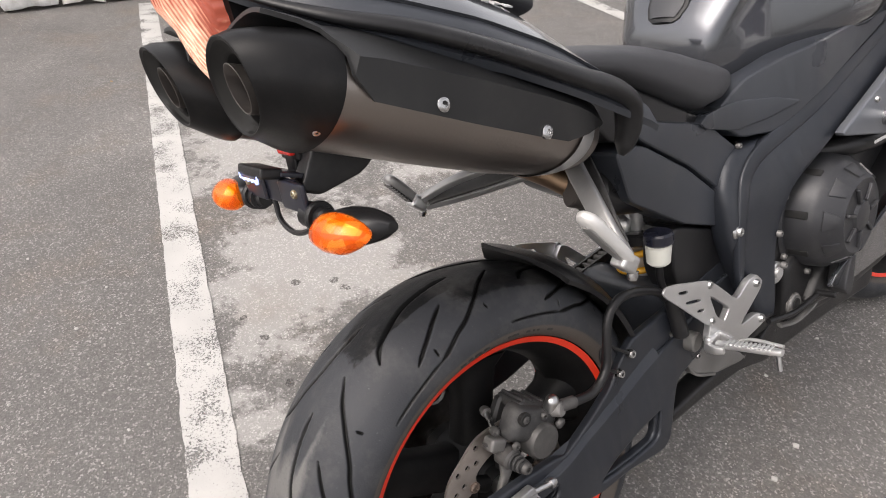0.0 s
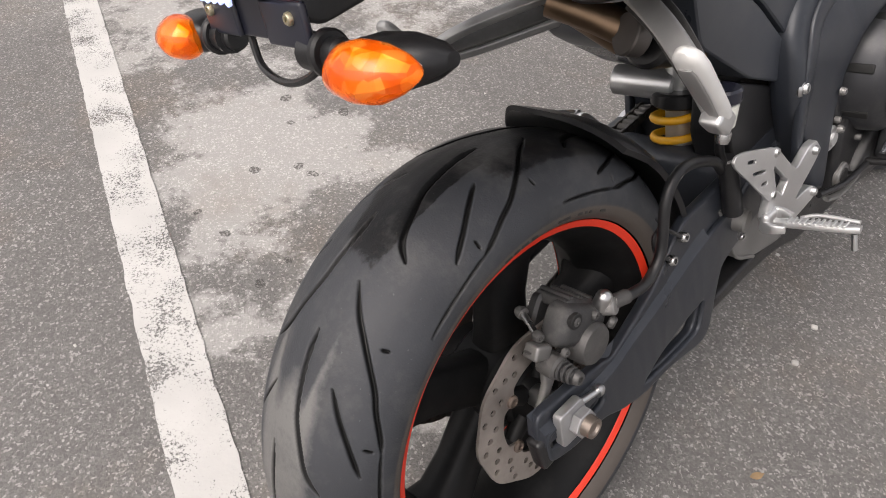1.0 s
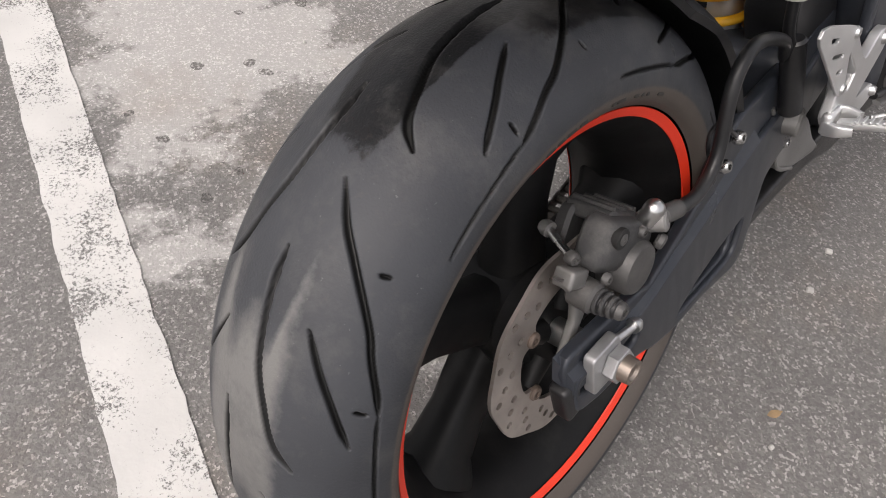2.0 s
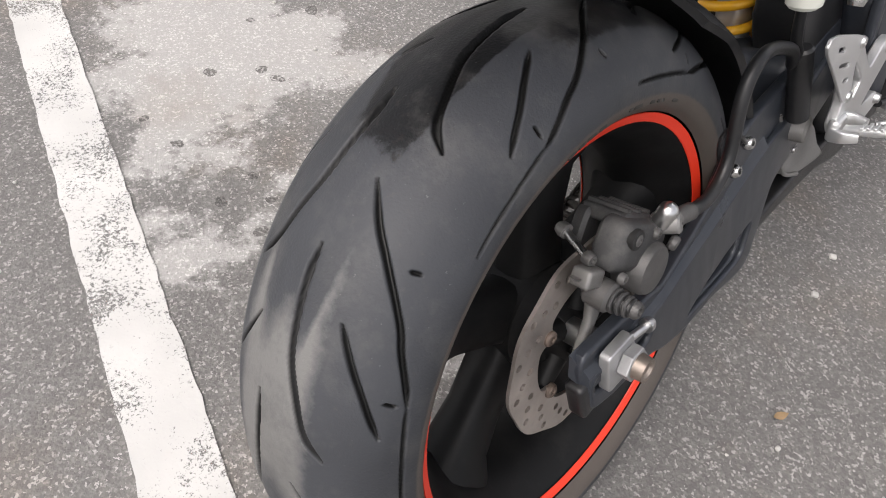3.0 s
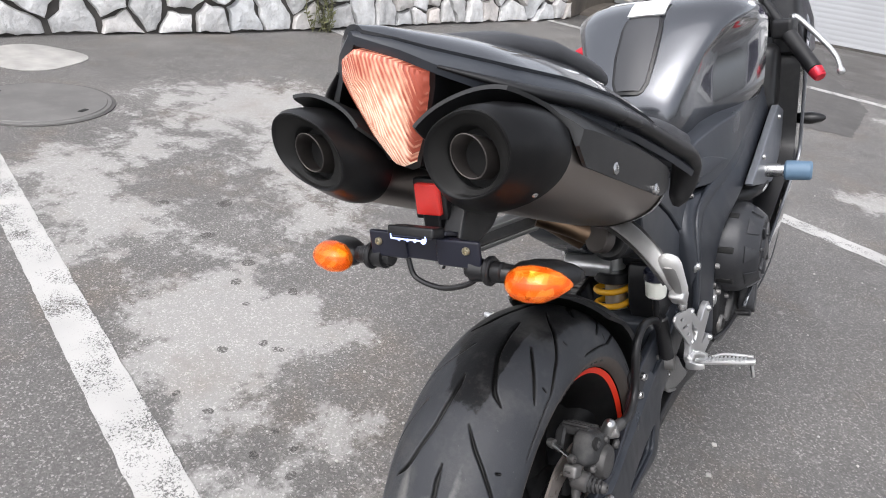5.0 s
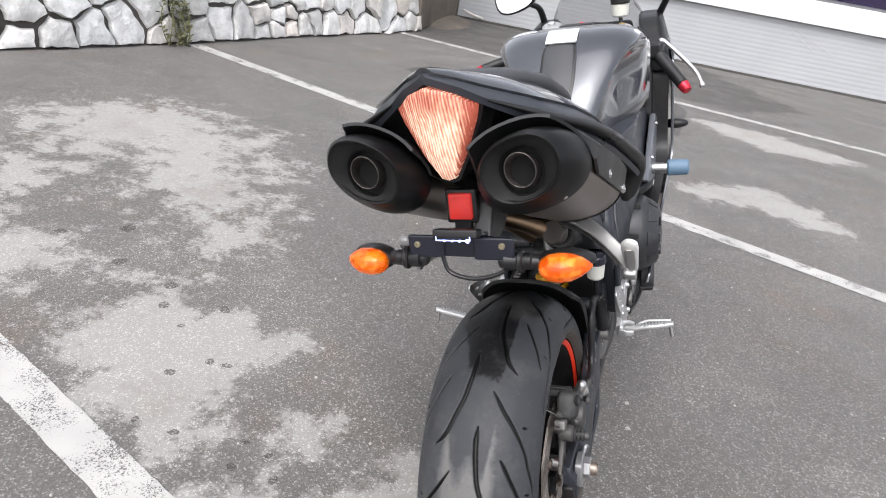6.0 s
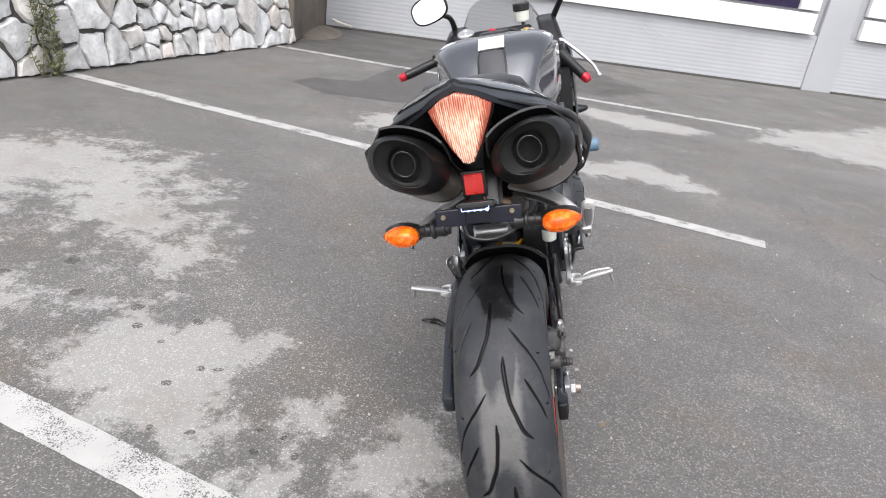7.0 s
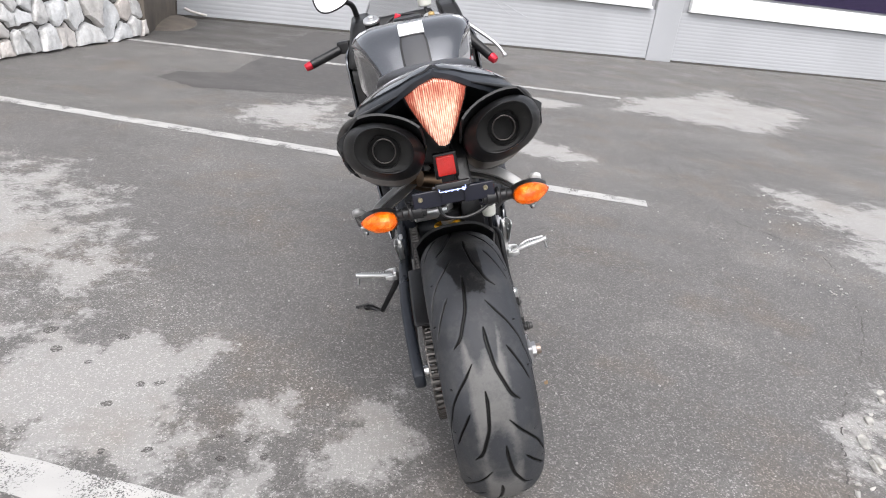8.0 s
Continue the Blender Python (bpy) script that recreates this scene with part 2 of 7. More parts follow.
def tail_lens_material():
    """Clear ribbed lens over lit red and white reflector columns."""
    m = bpy.data.materials.new("lit_tail_lens")
    m.use_nodes = True
    n, l = m.node_tree.nodes, m.node_tree.links
    b = n["Principled BSDF"]
    co = n.new("ShaderNodeTexCoord")
    cols = n.new("ShaderNodeTexWave")
    cols.inputs["Scale"].default_value, cols.inputs["Distortion"].default_value, cols.inputs["Detail Scale"].default_value = 88, 0.0, 3.0
    l.new(co.outputs["Object"], cols.inputs["Vector"])
    blot = n.new("ShaderNodeTexNoise")
    blot.inputs["Scale"].default_value, blot.inputs["Detail"].default_value = 260, 4
    st = n.new("ShaderNodeMapping")
    st.inputs["Scale"].default_value = (1.0, 0.25, 0.22)
    l.new(co.outputs["Object"], st.inputs["Vector"])
    l.new(st.outputs[0], blot.inputs["Vector"])
    half = n.new("ShaderNodeMath")
    half.operation = "MULTIPLY"
    half.inputs[1].default_value = 0.20
    l.new(cols.outputs[1], half.inputs[0])
    both = n.new("ShaderNodeMath")
    both.operation = "MULTIPLY_ADD"
    both.inputs[1].default_value = 0.62
    l.new(blot.outputs[0], both.inputs[0])
    l.new(half.outputs[0], both.inputs[2])
    ramp = n.new("ShaderNodeValToRGB")
    ramp.color_ramp.elements[0].position, ramp.color_ramp.elements[0].color = 0.06, (0.36, 0.085, 0.055, 1)
    ramp.color_ramp.elements[1].position, ramp.color_ramp.elements[1].color = 0.50, (1.0, 0.74, 0.56, 1)
    e = ramp.color_ramp.elements.new(0.33)
    e.color = (0.78, 0.38, 0.26, 1)
    axes = n.new("ShaderNodeSeparateXYZ")
    l.new(co.outputs["Object"], axes.inputs[0])
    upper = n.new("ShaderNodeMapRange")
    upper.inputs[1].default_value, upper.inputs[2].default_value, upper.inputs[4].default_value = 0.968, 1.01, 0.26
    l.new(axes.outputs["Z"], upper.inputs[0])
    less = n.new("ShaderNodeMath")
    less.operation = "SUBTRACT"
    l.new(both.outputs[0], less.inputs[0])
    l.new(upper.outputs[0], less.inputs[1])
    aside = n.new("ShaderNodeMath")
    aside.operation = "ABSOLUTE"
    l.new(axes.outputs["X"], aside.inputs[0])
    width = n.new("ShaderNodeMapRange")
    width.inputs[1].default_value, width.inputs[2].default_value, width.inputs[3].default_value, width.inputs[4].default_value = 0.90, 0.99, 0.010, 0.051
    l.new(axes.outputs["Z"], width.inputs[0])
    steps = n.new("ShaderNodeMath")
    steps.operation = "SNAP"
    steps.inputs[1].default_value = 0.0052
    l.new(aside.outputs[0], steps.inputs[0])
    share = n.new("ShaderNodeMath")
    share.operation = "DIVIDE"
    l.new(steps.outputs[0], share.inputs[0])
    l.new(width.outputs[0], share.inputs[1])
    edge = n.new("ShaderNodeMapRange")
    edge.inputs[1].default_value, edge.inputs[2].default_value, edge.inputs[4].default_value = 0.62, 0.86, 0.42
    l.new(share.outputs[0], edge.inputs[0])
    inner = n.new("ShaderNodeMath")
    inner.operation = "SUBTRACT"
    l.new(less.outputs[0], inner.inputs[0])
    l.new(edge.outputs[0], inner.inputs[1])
    l.new(inner.outputs[0], ramp.inputs[0])
    l.new(ramp.outputs[0], b.inputs["Base Color"])
    l.new(ramp.outputs[0], b.inputs["Emission Color"])
    b.inputs["Emission Strength"].default_value = 0.26
    b.inputs["Roughness"].default_value = 0.15
    bp = n.new("ShaderNodeBump")
    bp.inputs["Strength"].default_value, bp.inputs["Distance"].default_value = 0.6, 0.002
    l.new(cols.outputs[1], bp.inputs["Height"])
    l.new(bp.outputs[0], b.inputs["Normal"])
    return m


TAILLENS = tail_lens_material()


def glass_material(name, color, rough=0.02, alpha=0.35):
    m = bpy.data.materials.new(name)
    m.use_nodes = True
    n, l = m.node_tree.nodes, m.node_tree.links
    b = n["Principled BSDF"]
    b.inputs["Base Color"].default_value = (*color, 1)
    b.inputs["Roughness"].default_value = rough
    b.inputs["Alpha"].default_value = alpha
    return m


SMOKE = glass_material("smoked_screen", (0.03, 0.035, 0.035), 0.03, 0.22)
PANE = glass_material("window_pane", (0.03, 0.022, 0.055), 0.03, 0.9)
MIRROR = mat("mirror_glass", (0.85, 0.87, 0.88), 0.04, metal=1.0, vary=0.01, rough_vary=0.01)


# ---- mesh helpers ----
def finish(bm, name, material, smooth=40):
    bmesh.ops.recalc_face_normals(bm, faces=bm.faces)
    me = bpy.data.meshes.new(name)
    bm.to_mesh(me)
    bm.free()
    me.shade_smooth()
    me.set_sharp_from_angle(angle=radians(smooth))
    me.materials.append(material)
    return me


def part(name, bm, material, parent, label="", smooth=40):
    """One mesh object under a thing or a part."""
    ob = new(name, finish(bm, name, material, smooth))
    ob.parent = parent
    return tagged(ob, label)


def thing(name, label, category, bm=None, material=None, kind="", group="", smooth=40):
    ob = new(name, finish(bm, name, material, smooth) if bm else None)
    return tagged(ob, label, category, group, kind)


def loft(rings, cap=True, closed=True):
    bm = bmesh.new()
    vs = [[bm.verts.new(p) for p in r] for r in rings]
    n = len(rings[0])
    for a, b in zip(vs, vs[1:]):
        for i in range(n if closed else n - 1):
            j = (i + 1) % n
            bm.faces.new((a[i], a[j], b[j], b[i]))
    if cap:
        bm.faces.new(vs[0])
        bm.faces.new(vs[-1])
    return bm


def sgnpow(v, p):
    return math.copysign(abs(v) ** p, v)


def oval(c, a, b, u=(1, 0, 0), v=(0, 0, 1), n=32, power=2.0, turn=0.0):
    """A ring of superellipse points round c in the plane of u and v."""
    c, u, v = Vector(c), Vector(u), Vector(v)
    ct, st = math.cos(radians(turn)), math.sin(radians(turn))
    out = []
    for i in range(n):
        t = 2 * math.pi * i / n
        p, q = a * sgnpow(math.cos(t), 2 / power), b * sgnpow(math.sin(t), 2 / power)
        out.append(c + u * (p * ct - q * st) + v * (p * st + q * ct))
    return out


def smooth_path(points, steps=6):
    """Catmull-Rom through the points."""
    p = [Vector(q) for q in points]
    p = [2 * p[0] - p[1]] + p + [2 * p[-1] - p[-2]]
    out = []
    for i in range(1, len(p) - 2):
        for k in range(steps):
            t = k / steps
            out.append(0.5 * (2 * p[i] + (p[i + 1] - p[i - 1]) * t + (2 * p[i - 1] - 5 * p[i] + 4 * p[i + 1] - p[i + 2]) * t * t
                              + (3 * p[i] - p[i - 1] - 3 * p[i + 1] + p[i + 2]) * t ** 3))
    out.append(p[-2])
    return out


def tube(points, r, n=10, steps=6, flat=1.0):
    """A tube along a smooth path; r is one radius or several from start to end."""
    path = smooth_path(points, steps) if steps > 1 else [Vector(q) for q in points]
    rs = r if isinstance(r, (tuple, list)) else (r, r)
    rings, side = [], None
    for i, p in enumerate(path):
        d = (path[min(i + 1, len(path) - 1)] - path[max(i - 1, 0)]).normalized()
        if side is None:
            side = d.cross(Vector((0.3, 0.2, 1))).normalized()
        side = (side - d * side.dot(d)).normalized()
        rad = float(np.interp(i / max(1, len(path) - 1), np.linspace(0, 1, len(rs)), rs))
        rings.append(oval(p, rad, rad * flat, side, d.cross(side), n))
    return loft(rings)


def strap(points, wide, thick, face=(0, -0.8, 0.6)):
    """A flat bar with rounded edges along a smooth path, its broad side towards face; wide: half widths from start to end."""
    path, f = smooth_path(points, 6), Vector(face)
    rings = []
    for i, p in enumerate(path):
        d = (path[min(i + 1, len(path) - 1)] - path[max(i - 1, 0)]).normalized()
        side = d.cross(f).normalized()
        w = float(np.interp(i / (len(path) - 1), np.linspace(0, 1, len(wide)), wide))
        rings.append(oval(p, w, thick, side, side.cross(d), 16, 6))
    return loft(rings)


def cylinder(p0, p1, r0, r1=None, n=24, bevel=0.0):
    p0, p1 = Vector(p0), Vector(p1)
    d = (p1 - p0).normalized()
    u = d.cross(Vector((0.31, 0.17, 0.94))).normalized()
    v = d.cross(u)
    r1 = r0 if r1 is None else r1
    rings = [oval(p0, r0, r0, u, v, n), oval(p1, r1, r1, u, v, n)]
    if bevel:
        rings = [oval(p0, r0 - bevel, r0 - bevel, u, v, n), oval(p0 + d * bevel, r0, r0, u, v, n),
                 oval(p1 - d * bevel, r1, r1, u, v, n), oval(p1, r1 - bevel, r1 - bevel, u, v, n)]
    return loft(rings)


def plate(outline, holes=(), x0=0.0, x1=0.01, bevel=0.0, warp=None, to=None):
    """A flat outline in (y, z), with holes, thick from x0 to x1; warp(x, y, z) bends it; to is a matrix."""
    bm = bmesh.new()
    edges = []
    for loop in (outline, *holes):
        vs = [bm.verts.new((x0, p[0], p[1])) for p in loop]
        edges += [bm.edges.new((vs[i], vs[(i + 1) % len(vs)])) for i in range(len(vs))]
    bmesh.ops.triangle_fill(bm, edges=edges, use_beauty=True, use_dissolve=False)
    rim = [e for e in bm.edges if e.is_boundary]
    got = bmesh.ops.extrude_face_region(bm, geom=list(bm.faces))
    for v in got["geom"]:
        if isinstance(v, bmesh.types.BMVert):
            v.co.x = x1
    bmesh.ops.recalc_face_normals(bm, faces=bm.faces)
    if bevel:
        sharp = [e for e in bm.edges if len(e.link_faces) == 2 and e.calc_face_angle(0) > 0.9 and abs(e.verts[0].co.x - e.verts[1].co.x) < 1e-6]
        bmesh.ops.bevel(bm, geom=sharp, offset=bevel, segments=3, affect="EDGES", profile=0.6)
    if warp:
        lo, hi = min(p[0] for p in outline), max(p[0] for p in outline)
        for k in range(1, int((hi - lo) / 0.025)):
            bmesh.ops.bisect_plane(bm, geom=bm.verts[:] + bm.edges[:] + bm.faces[:], plane_co=(0, lo + 0.025 * k, 0), plane_no=(0, 1, 0), dist=1e-5)
        for v in bm.verts:
            v.co = warp(*v.co)
    if to:
        bm.transform(to)
    return bm


def rounded(points, r=0.3, steps=4):
    """The outline with its corners cut round."""
    out = []
    n = len(points)
    for i in range(n):
        a, b, c = (Vector((*points[k % n], 0)) for k in (i - 1, i, i + 1))
        p, q = b.lerp(a, r), b.lerp(c, r)
        for k in range(steps + 1):
            t = k / steps
            v = p * (1 - t) ** 2 + b * 2 * t * (1 - t) + q * t * t
            out.append((v.x, v.y))
    return out


def box(c, size, bevel=0.004, turn=(0, 0, 0), segments=3):
    bm = bmesh.new()
    bmesh.ops.create_cube(bm, size=1, matrix=Matrix.Diagonal((*size, 1)))
    if bevel:
        bmesh.ops.bevel(bm, geom=list(bm.edges), offset=bevel, segments=segments, affect="EDGES", profile=0.6)
    bm.transform(pose(*c, *turn))
    return bm


def join(*bms):
    out = bmesh.new()
    for b in bms:
        me = bpy.data.meshes.new("joined")
        b.to_mesh(me)
        b.free()
        out.from_mesh(me)
        bpy.data.meshes.remove(me)
    return out


def spin(profile, n=96, c=(0, 0, 0), closed=False):
    """A profile of (x, r) turned round the x axis through c."""
    rings = []
    for i in range(n + 1):
        t = 2 * math.pi * i / n
        rings.append([(c[0] + x, c[1] + r * math.cos(t), c[2] + r * math.sin(t)) for x, r in profile])
    bm = loft(rings, cap=False, closed=closed)
    bmesh.ops.remove_doubles(bm, verts=bm.verts, dist=1e-5)
    return bm


def flip(bm, side):
    """Mirrors to the left where side is -1."""
    if side < 0:
        bm.transform(Matrix.Diagonal((-1, 1, 1, 1)))
    return bm


def bolt(p, axis, r=0.006, h=0.005):
    p, d = Vector(p), Vector(axis).normalized()
    u = d.cross(Vector((0.31, 0.17, 0.94))).normalized()
    v = d.cross(u)
    rings = [oval(p - d * 0.002, r, r, u, v, 14), oval(p + d * h * 0.5, r, r, u, v, 14), oval(p + d * h, r * 0.75, r * 0.75, u, v, 14),
             oval(p + d * h, r * 0.42, r * 0.42, u, v, 14), oval(p + d * h * 0.4, r * 0.38, r * 0.38, u, v, 14)]
    return loft(rings)


# ---- ground ----
def ground_material():
    m = bpy.data.materials.new("worn_asphalt")
    m.use_nodes = True
    n, l = m.node_tree.nodes, m.node_tree.links
    b = n["Principled BSDF"]
    co = n.new("ShaderNodeTexCoord")
    at = n.new("ShaderNodeAttribute")
    at.attribute_name = "dry"

    def noise_tex(scale, detail=6, rough=0.55):
        t = n.new("ShaderNodeTexNoise")
        t.inputs["Scale"].default_value, t.inputs["Detail"].default_value, t.inputs["Roughness"].default_value = scale, detail, rough
        l.new(co.outputs["Object"], t.inputs["Vector"])
        return t.outputs[0]

    def math_node(op, a, b2):
        t = n.new("ShaderNodeMath")
        t.operation = op
        for i, v in enumerate((a, b2)):
            if isinstance(v, (int, float)):
                t.inputs[i].default_value = v
            else:
                l.new(v, t.inputs[i])
        return t.outputs[0]

    def ranged(v, lo, hi, a, b2):
        t = n.new("ShaderNodeMapRange")
        for i, q in enumerate((lo, hi, a, b2)):
            t.inputs[i + 1].default_value = q
        l.new(v, t.inputs[0])
        return t.outputs[0]

    def mixed(f, a, b2):
        t = n.new("ShaderNodeMix")
        t.data_type = "RGBA"
        l.new(f, t.inputs["Factor"])
        for k, v in (("A", a), ("B", b2)):
            if isinstance(v, tuple):
                t.inputs[k].default_value = (*v, 1)
            else:
                l.new(v, t.inputs[k])
        return t.outputs["Result"]

    dry = math_node("ADD", at.outputs["Fac"], math_node("MULTIPLY", math_node("SUBTRACT", noise_tex(9, 9, 0.66), 0.5), 1.7))
    dry = math_node("ADD", dry, math_node("MULTIPLY", math_node("SUBTRACT", noise_tex(3.6, 6, 0.6), 0.5), 1.1))
    dry = math_node("ADD", dry, math_node("MULTIPLY", math_node("SUBTRACT", noise_tex(45, 6, 0.7), 0.5), 0.8))
    dry = ranged(dry, 0.43, 0.68, 0, 0.80)
    tar = mixed(noise_tex(3), (0.112, 0.107, 0.102), (0.158, 0.151, 0.144))
    tar = mixed(ranged(noise_tex(22, 6, 0.7), 0.5, 0.7, 0, 0.4), tar, (0.092, 0.087, 0.082))
    tar = mixed(ranged(noise_tex(1.1, 8, 0.7), 0.50, 0.64, 0, 0.55), tar, (0.215, 0.206, 0.196))
    tar = mixed(ranged(noise_tex(1.7, 9, 0.72), 0.51, 0.64, 0, 0.6), tar, (0.150, 0.126, 0.104))
    dm = n.new("ShaderNodeAttribute")
    dm.attribute_name = "damp"
    wet = ranged(math_node("ADD", dm.outputs["Fac"], math_node("MULTIPLY", math_node("SUBTRACT", noise_tex(3.0, 7, 0.65), 0.5), 1.0)), 0.42, 0.62, 0, 0.75)
    tar = mixed(wet, tar, (0.070, 0.066, 0.062))
    base = mixed(dry, tar, mixed(ranged(noise_tex(2.7, 8, 0.7), 0.52, 0.66, 0, 0.6), (0.362, 0.352, 0.338), (0.27, 0.24, 0.21)))
    # single stones of the mix, each with a shade of its own, in ragged outlines
    ragged = n.new("ShaderNodeTexNoise")
    ragged.inputs["Scale"].default_value, ragged.inputs["Detail"].default_value = 230, 2
    l.new(co.outputs["Object"], ragged.inputs["Vector"])
    push = n.new("ShaderNodeVectorMath")
    push.operation = "MULTIPLY_ADD"
    l.new(ragged.outputs["Color"], push.inputs[0])
    push.inputs[1].default_value = (0.008, 0.008, 0.008)
    l.new(co.outputs["Object"], push.inputs[2])
    cells = n.new("ShaderNodeTexVoronoi")
    cells.inputs["Scale"].default_value = 265
    l.new(push.outputs[0], cells.inputs["Vector"])
    pick = n.new("ShaderNodeSeparateColor")
    l.new(cells.outputs["Color"], pick.inputs[0])
    shade = n.new("ShaderNodeFloatCurve")
    curve = shade.mapping.curves[0]
    curve.points[0].location, curve.points[1].location = (0, 0.16), (1, 1.0)
    for x, y in ((0.45, 0.25), (0.84, 0.42), (0.93, 0.84)):
        curve.points.new(x, y)
    shade.mapping.update()
    l.new(pick.outputs[0], shade.inputs["Value"])
    grain = ranged(shade.outputs[0], 0, 1, 0.40, 2.25)
    flat = math_node("ADD", math_node("MULTIPLY", grain, 0.22), 0.78)
    lot = n.new("ShaderNodeMix")
    l.new(dry, lot.inputs["Factor"])
    l.new(grain, lot.inputs["A"])
    l.new(flat, lot.inputs["B"])
    mul = n.new("ShaderNodeVectorMath")
    mul.operation = "SCALE"
    l.new(base, mul.inputs[0])
    l.new(lot.outputs[0], mul.inputs["Scale"])
    base = mul.outputs[0]
    stones = noise_tex(170, 4, 0.7)
    l.new(base, b.inputs["Base Color"])
    l.new(ranged(noise_tex(2.2), 0.35, 0.65, 0.5, 0.8), b.inputs["Roughness"])
    bp = n.new("ShaderNodeBump")
    bp.inputs["Strength"].default_value, bp.inputs["Distance"].default_value = 0.7, 0.004
    l.new(stones, bp.inputs["Height"])
    l.new(bp.outputs[0], b.inputs["Normal"])
    return m


# outlines of the dry, pale stretches of the asphalt, in metres
DRY_MAIN = [(-1.36, 0.6), (-1.1, 0.51), (-0.97, 0.53), (-0.86, 0.47), (-0.74, 0.5), (-0.71, 0.34), (-0.74, 0.28), (-0.72, 0.19), (-0.75, 0.14), (-0.71, 0.01), (-0.71, -0.07), (-0.74, -0.1), (-0.85, -0.08), (-1.01, -0.03), (-1.11, 0.04), (-1.27, 0.11), (-1.33, 0.24), (-1.26, 0.4)]
DRY_FAR = [(-2.39, 0.42), (-2.48, 0.56), (-2.3, 0.71), (-2.47, 0.89), (-2.83, 1.31), (-2.69, 1.43), (-2.5, 1.09), (-2.21, 1.02), (-2.19, 1.16), (-2.02, 1.12), (-2.07, 0.92), (-2.04, 0.69), (-1.94, 0.58), (-1.71, 0.59), (-1.51, 0.51), (-1.57, 0.34), (-1.56, 0.21), (-1.58, 0.15), (-1.89, 0.25)]
DRY_NEAR = [(-0.63, -0.15), (-0.61, -0.06), (-0.5, 0.01), (-0.44, -0.03), (-0.47, -0.11), (-0.5, -0.19), (-0.57, -0.18)]
DRY_SIDE = [(-0.58, 0.11), (-0.58, 0.21), (-0.49, 0.26), (-0.43, 0.18), (-0.45, 0.1)]
DRY_WHEEL = [(-0.42, -0.03), (-0.36, 0.03), (-0.27, 0.15), (-0.18, 0.27), (-0.14, 0.15), (-0.13, -0.1), (-0.39, -0.13)]
DRY_LEFT = [(-2.9, 1.3), (-2.86, 1.84), (-2.4, 2.15), (-1.95, 2.0), (-1.6, 1.7), (-1.32, 1.25), (-1.22, 0.93), (-1.24, 0.72), (-1.45, 0.85), (-1.75, 1.0), (-2.2, 1.3), (-2.6, 1.2)]
DRY_FRONT = [(2.1, 5.06), (2.64, 5.83), (3.49, 6.35), (4.3, 7.16), (4.17, 6.18), (4.6, 6.13), (4.67, 5.73), (3.44, 4.47), (3.2, 4.62), (2.8, 4.79), (2.42, 5.0)]
DRY_EDGE = [(2.36, 2.69), (2.67, 2.64), (2.85, 2.4), (3.4, 2.55), (3.6, 2.0), (2.8, 1.3), (2.27, 1.3), (2.22, 1.62), (2.5, 1.95), (2.3, 2.08), (2.45, 2.25), (2.31, 2.34)]
DRY_BAY = [(0.3, 3.12), (0.59, 3.41), (0.87, 3.54), (1.21, 3.3), (1.3, 3.05), (1.17, 2.94), (0.98, 3.02), (0.74, 3.06), (0.42, 2.96)]
DRY_STRIP = [(0.4, 5.38), (1.01, 5.54), (1.41, 5.31), (1.77, 5.1), (1.46, 4.8), (1.02, 4.76), (0.65, 5.0)]
DRY_BEHIND = [(-1.28, 3.69), (-0.97, 3.93), (-0.6, 4.32), (-0.52, 3.27), (-1.03, 3.24)]
DRY_CORNER = [(1.31, 0.32), (1.45, 0.36), (1.32, 0.15), (1.13, -0.04), (1.05, -0.06), (1.09, 0.05)]
DRY = (DRY_MAIN, DRY_FAR, DRY_NEAR, DRY_SIDE, DRY_WHEEL, DRY_LEFT, DRY_FRONT, DRY_EDGE, DRY_BAY, DRY_STRIP, DRY_BEHIND, DRY_CORNER)


def inside_depth(x, y, outline):
    """Metres inside (+) or outside (-) an outline, for arrays of places."""
    best, odd = np.full(x.shape, 1e9), np.zeros(x.shape, bool)
    for (ax, ay), (bx, by) in zip(outline, outline[1:] + outline[:1]):
        t = np.clip(((x - ax) * (bx - ax) + (y - ay) * (by - ay)) / ((bx - ax) ** 2 + (by - ay) ** 2 + 1e-12), 0, 1)
        best = np.minimum(best, np.hypot(x - ax - t * (bx - ax), y - ay - t * (by - ay)))
        if by != ay:
            odd ^= ((ay > y) != (by > y)) & (x < (bx - ax) * (y - ay) / (by - ay) + ax)
    return np.where(odd, best, -best)


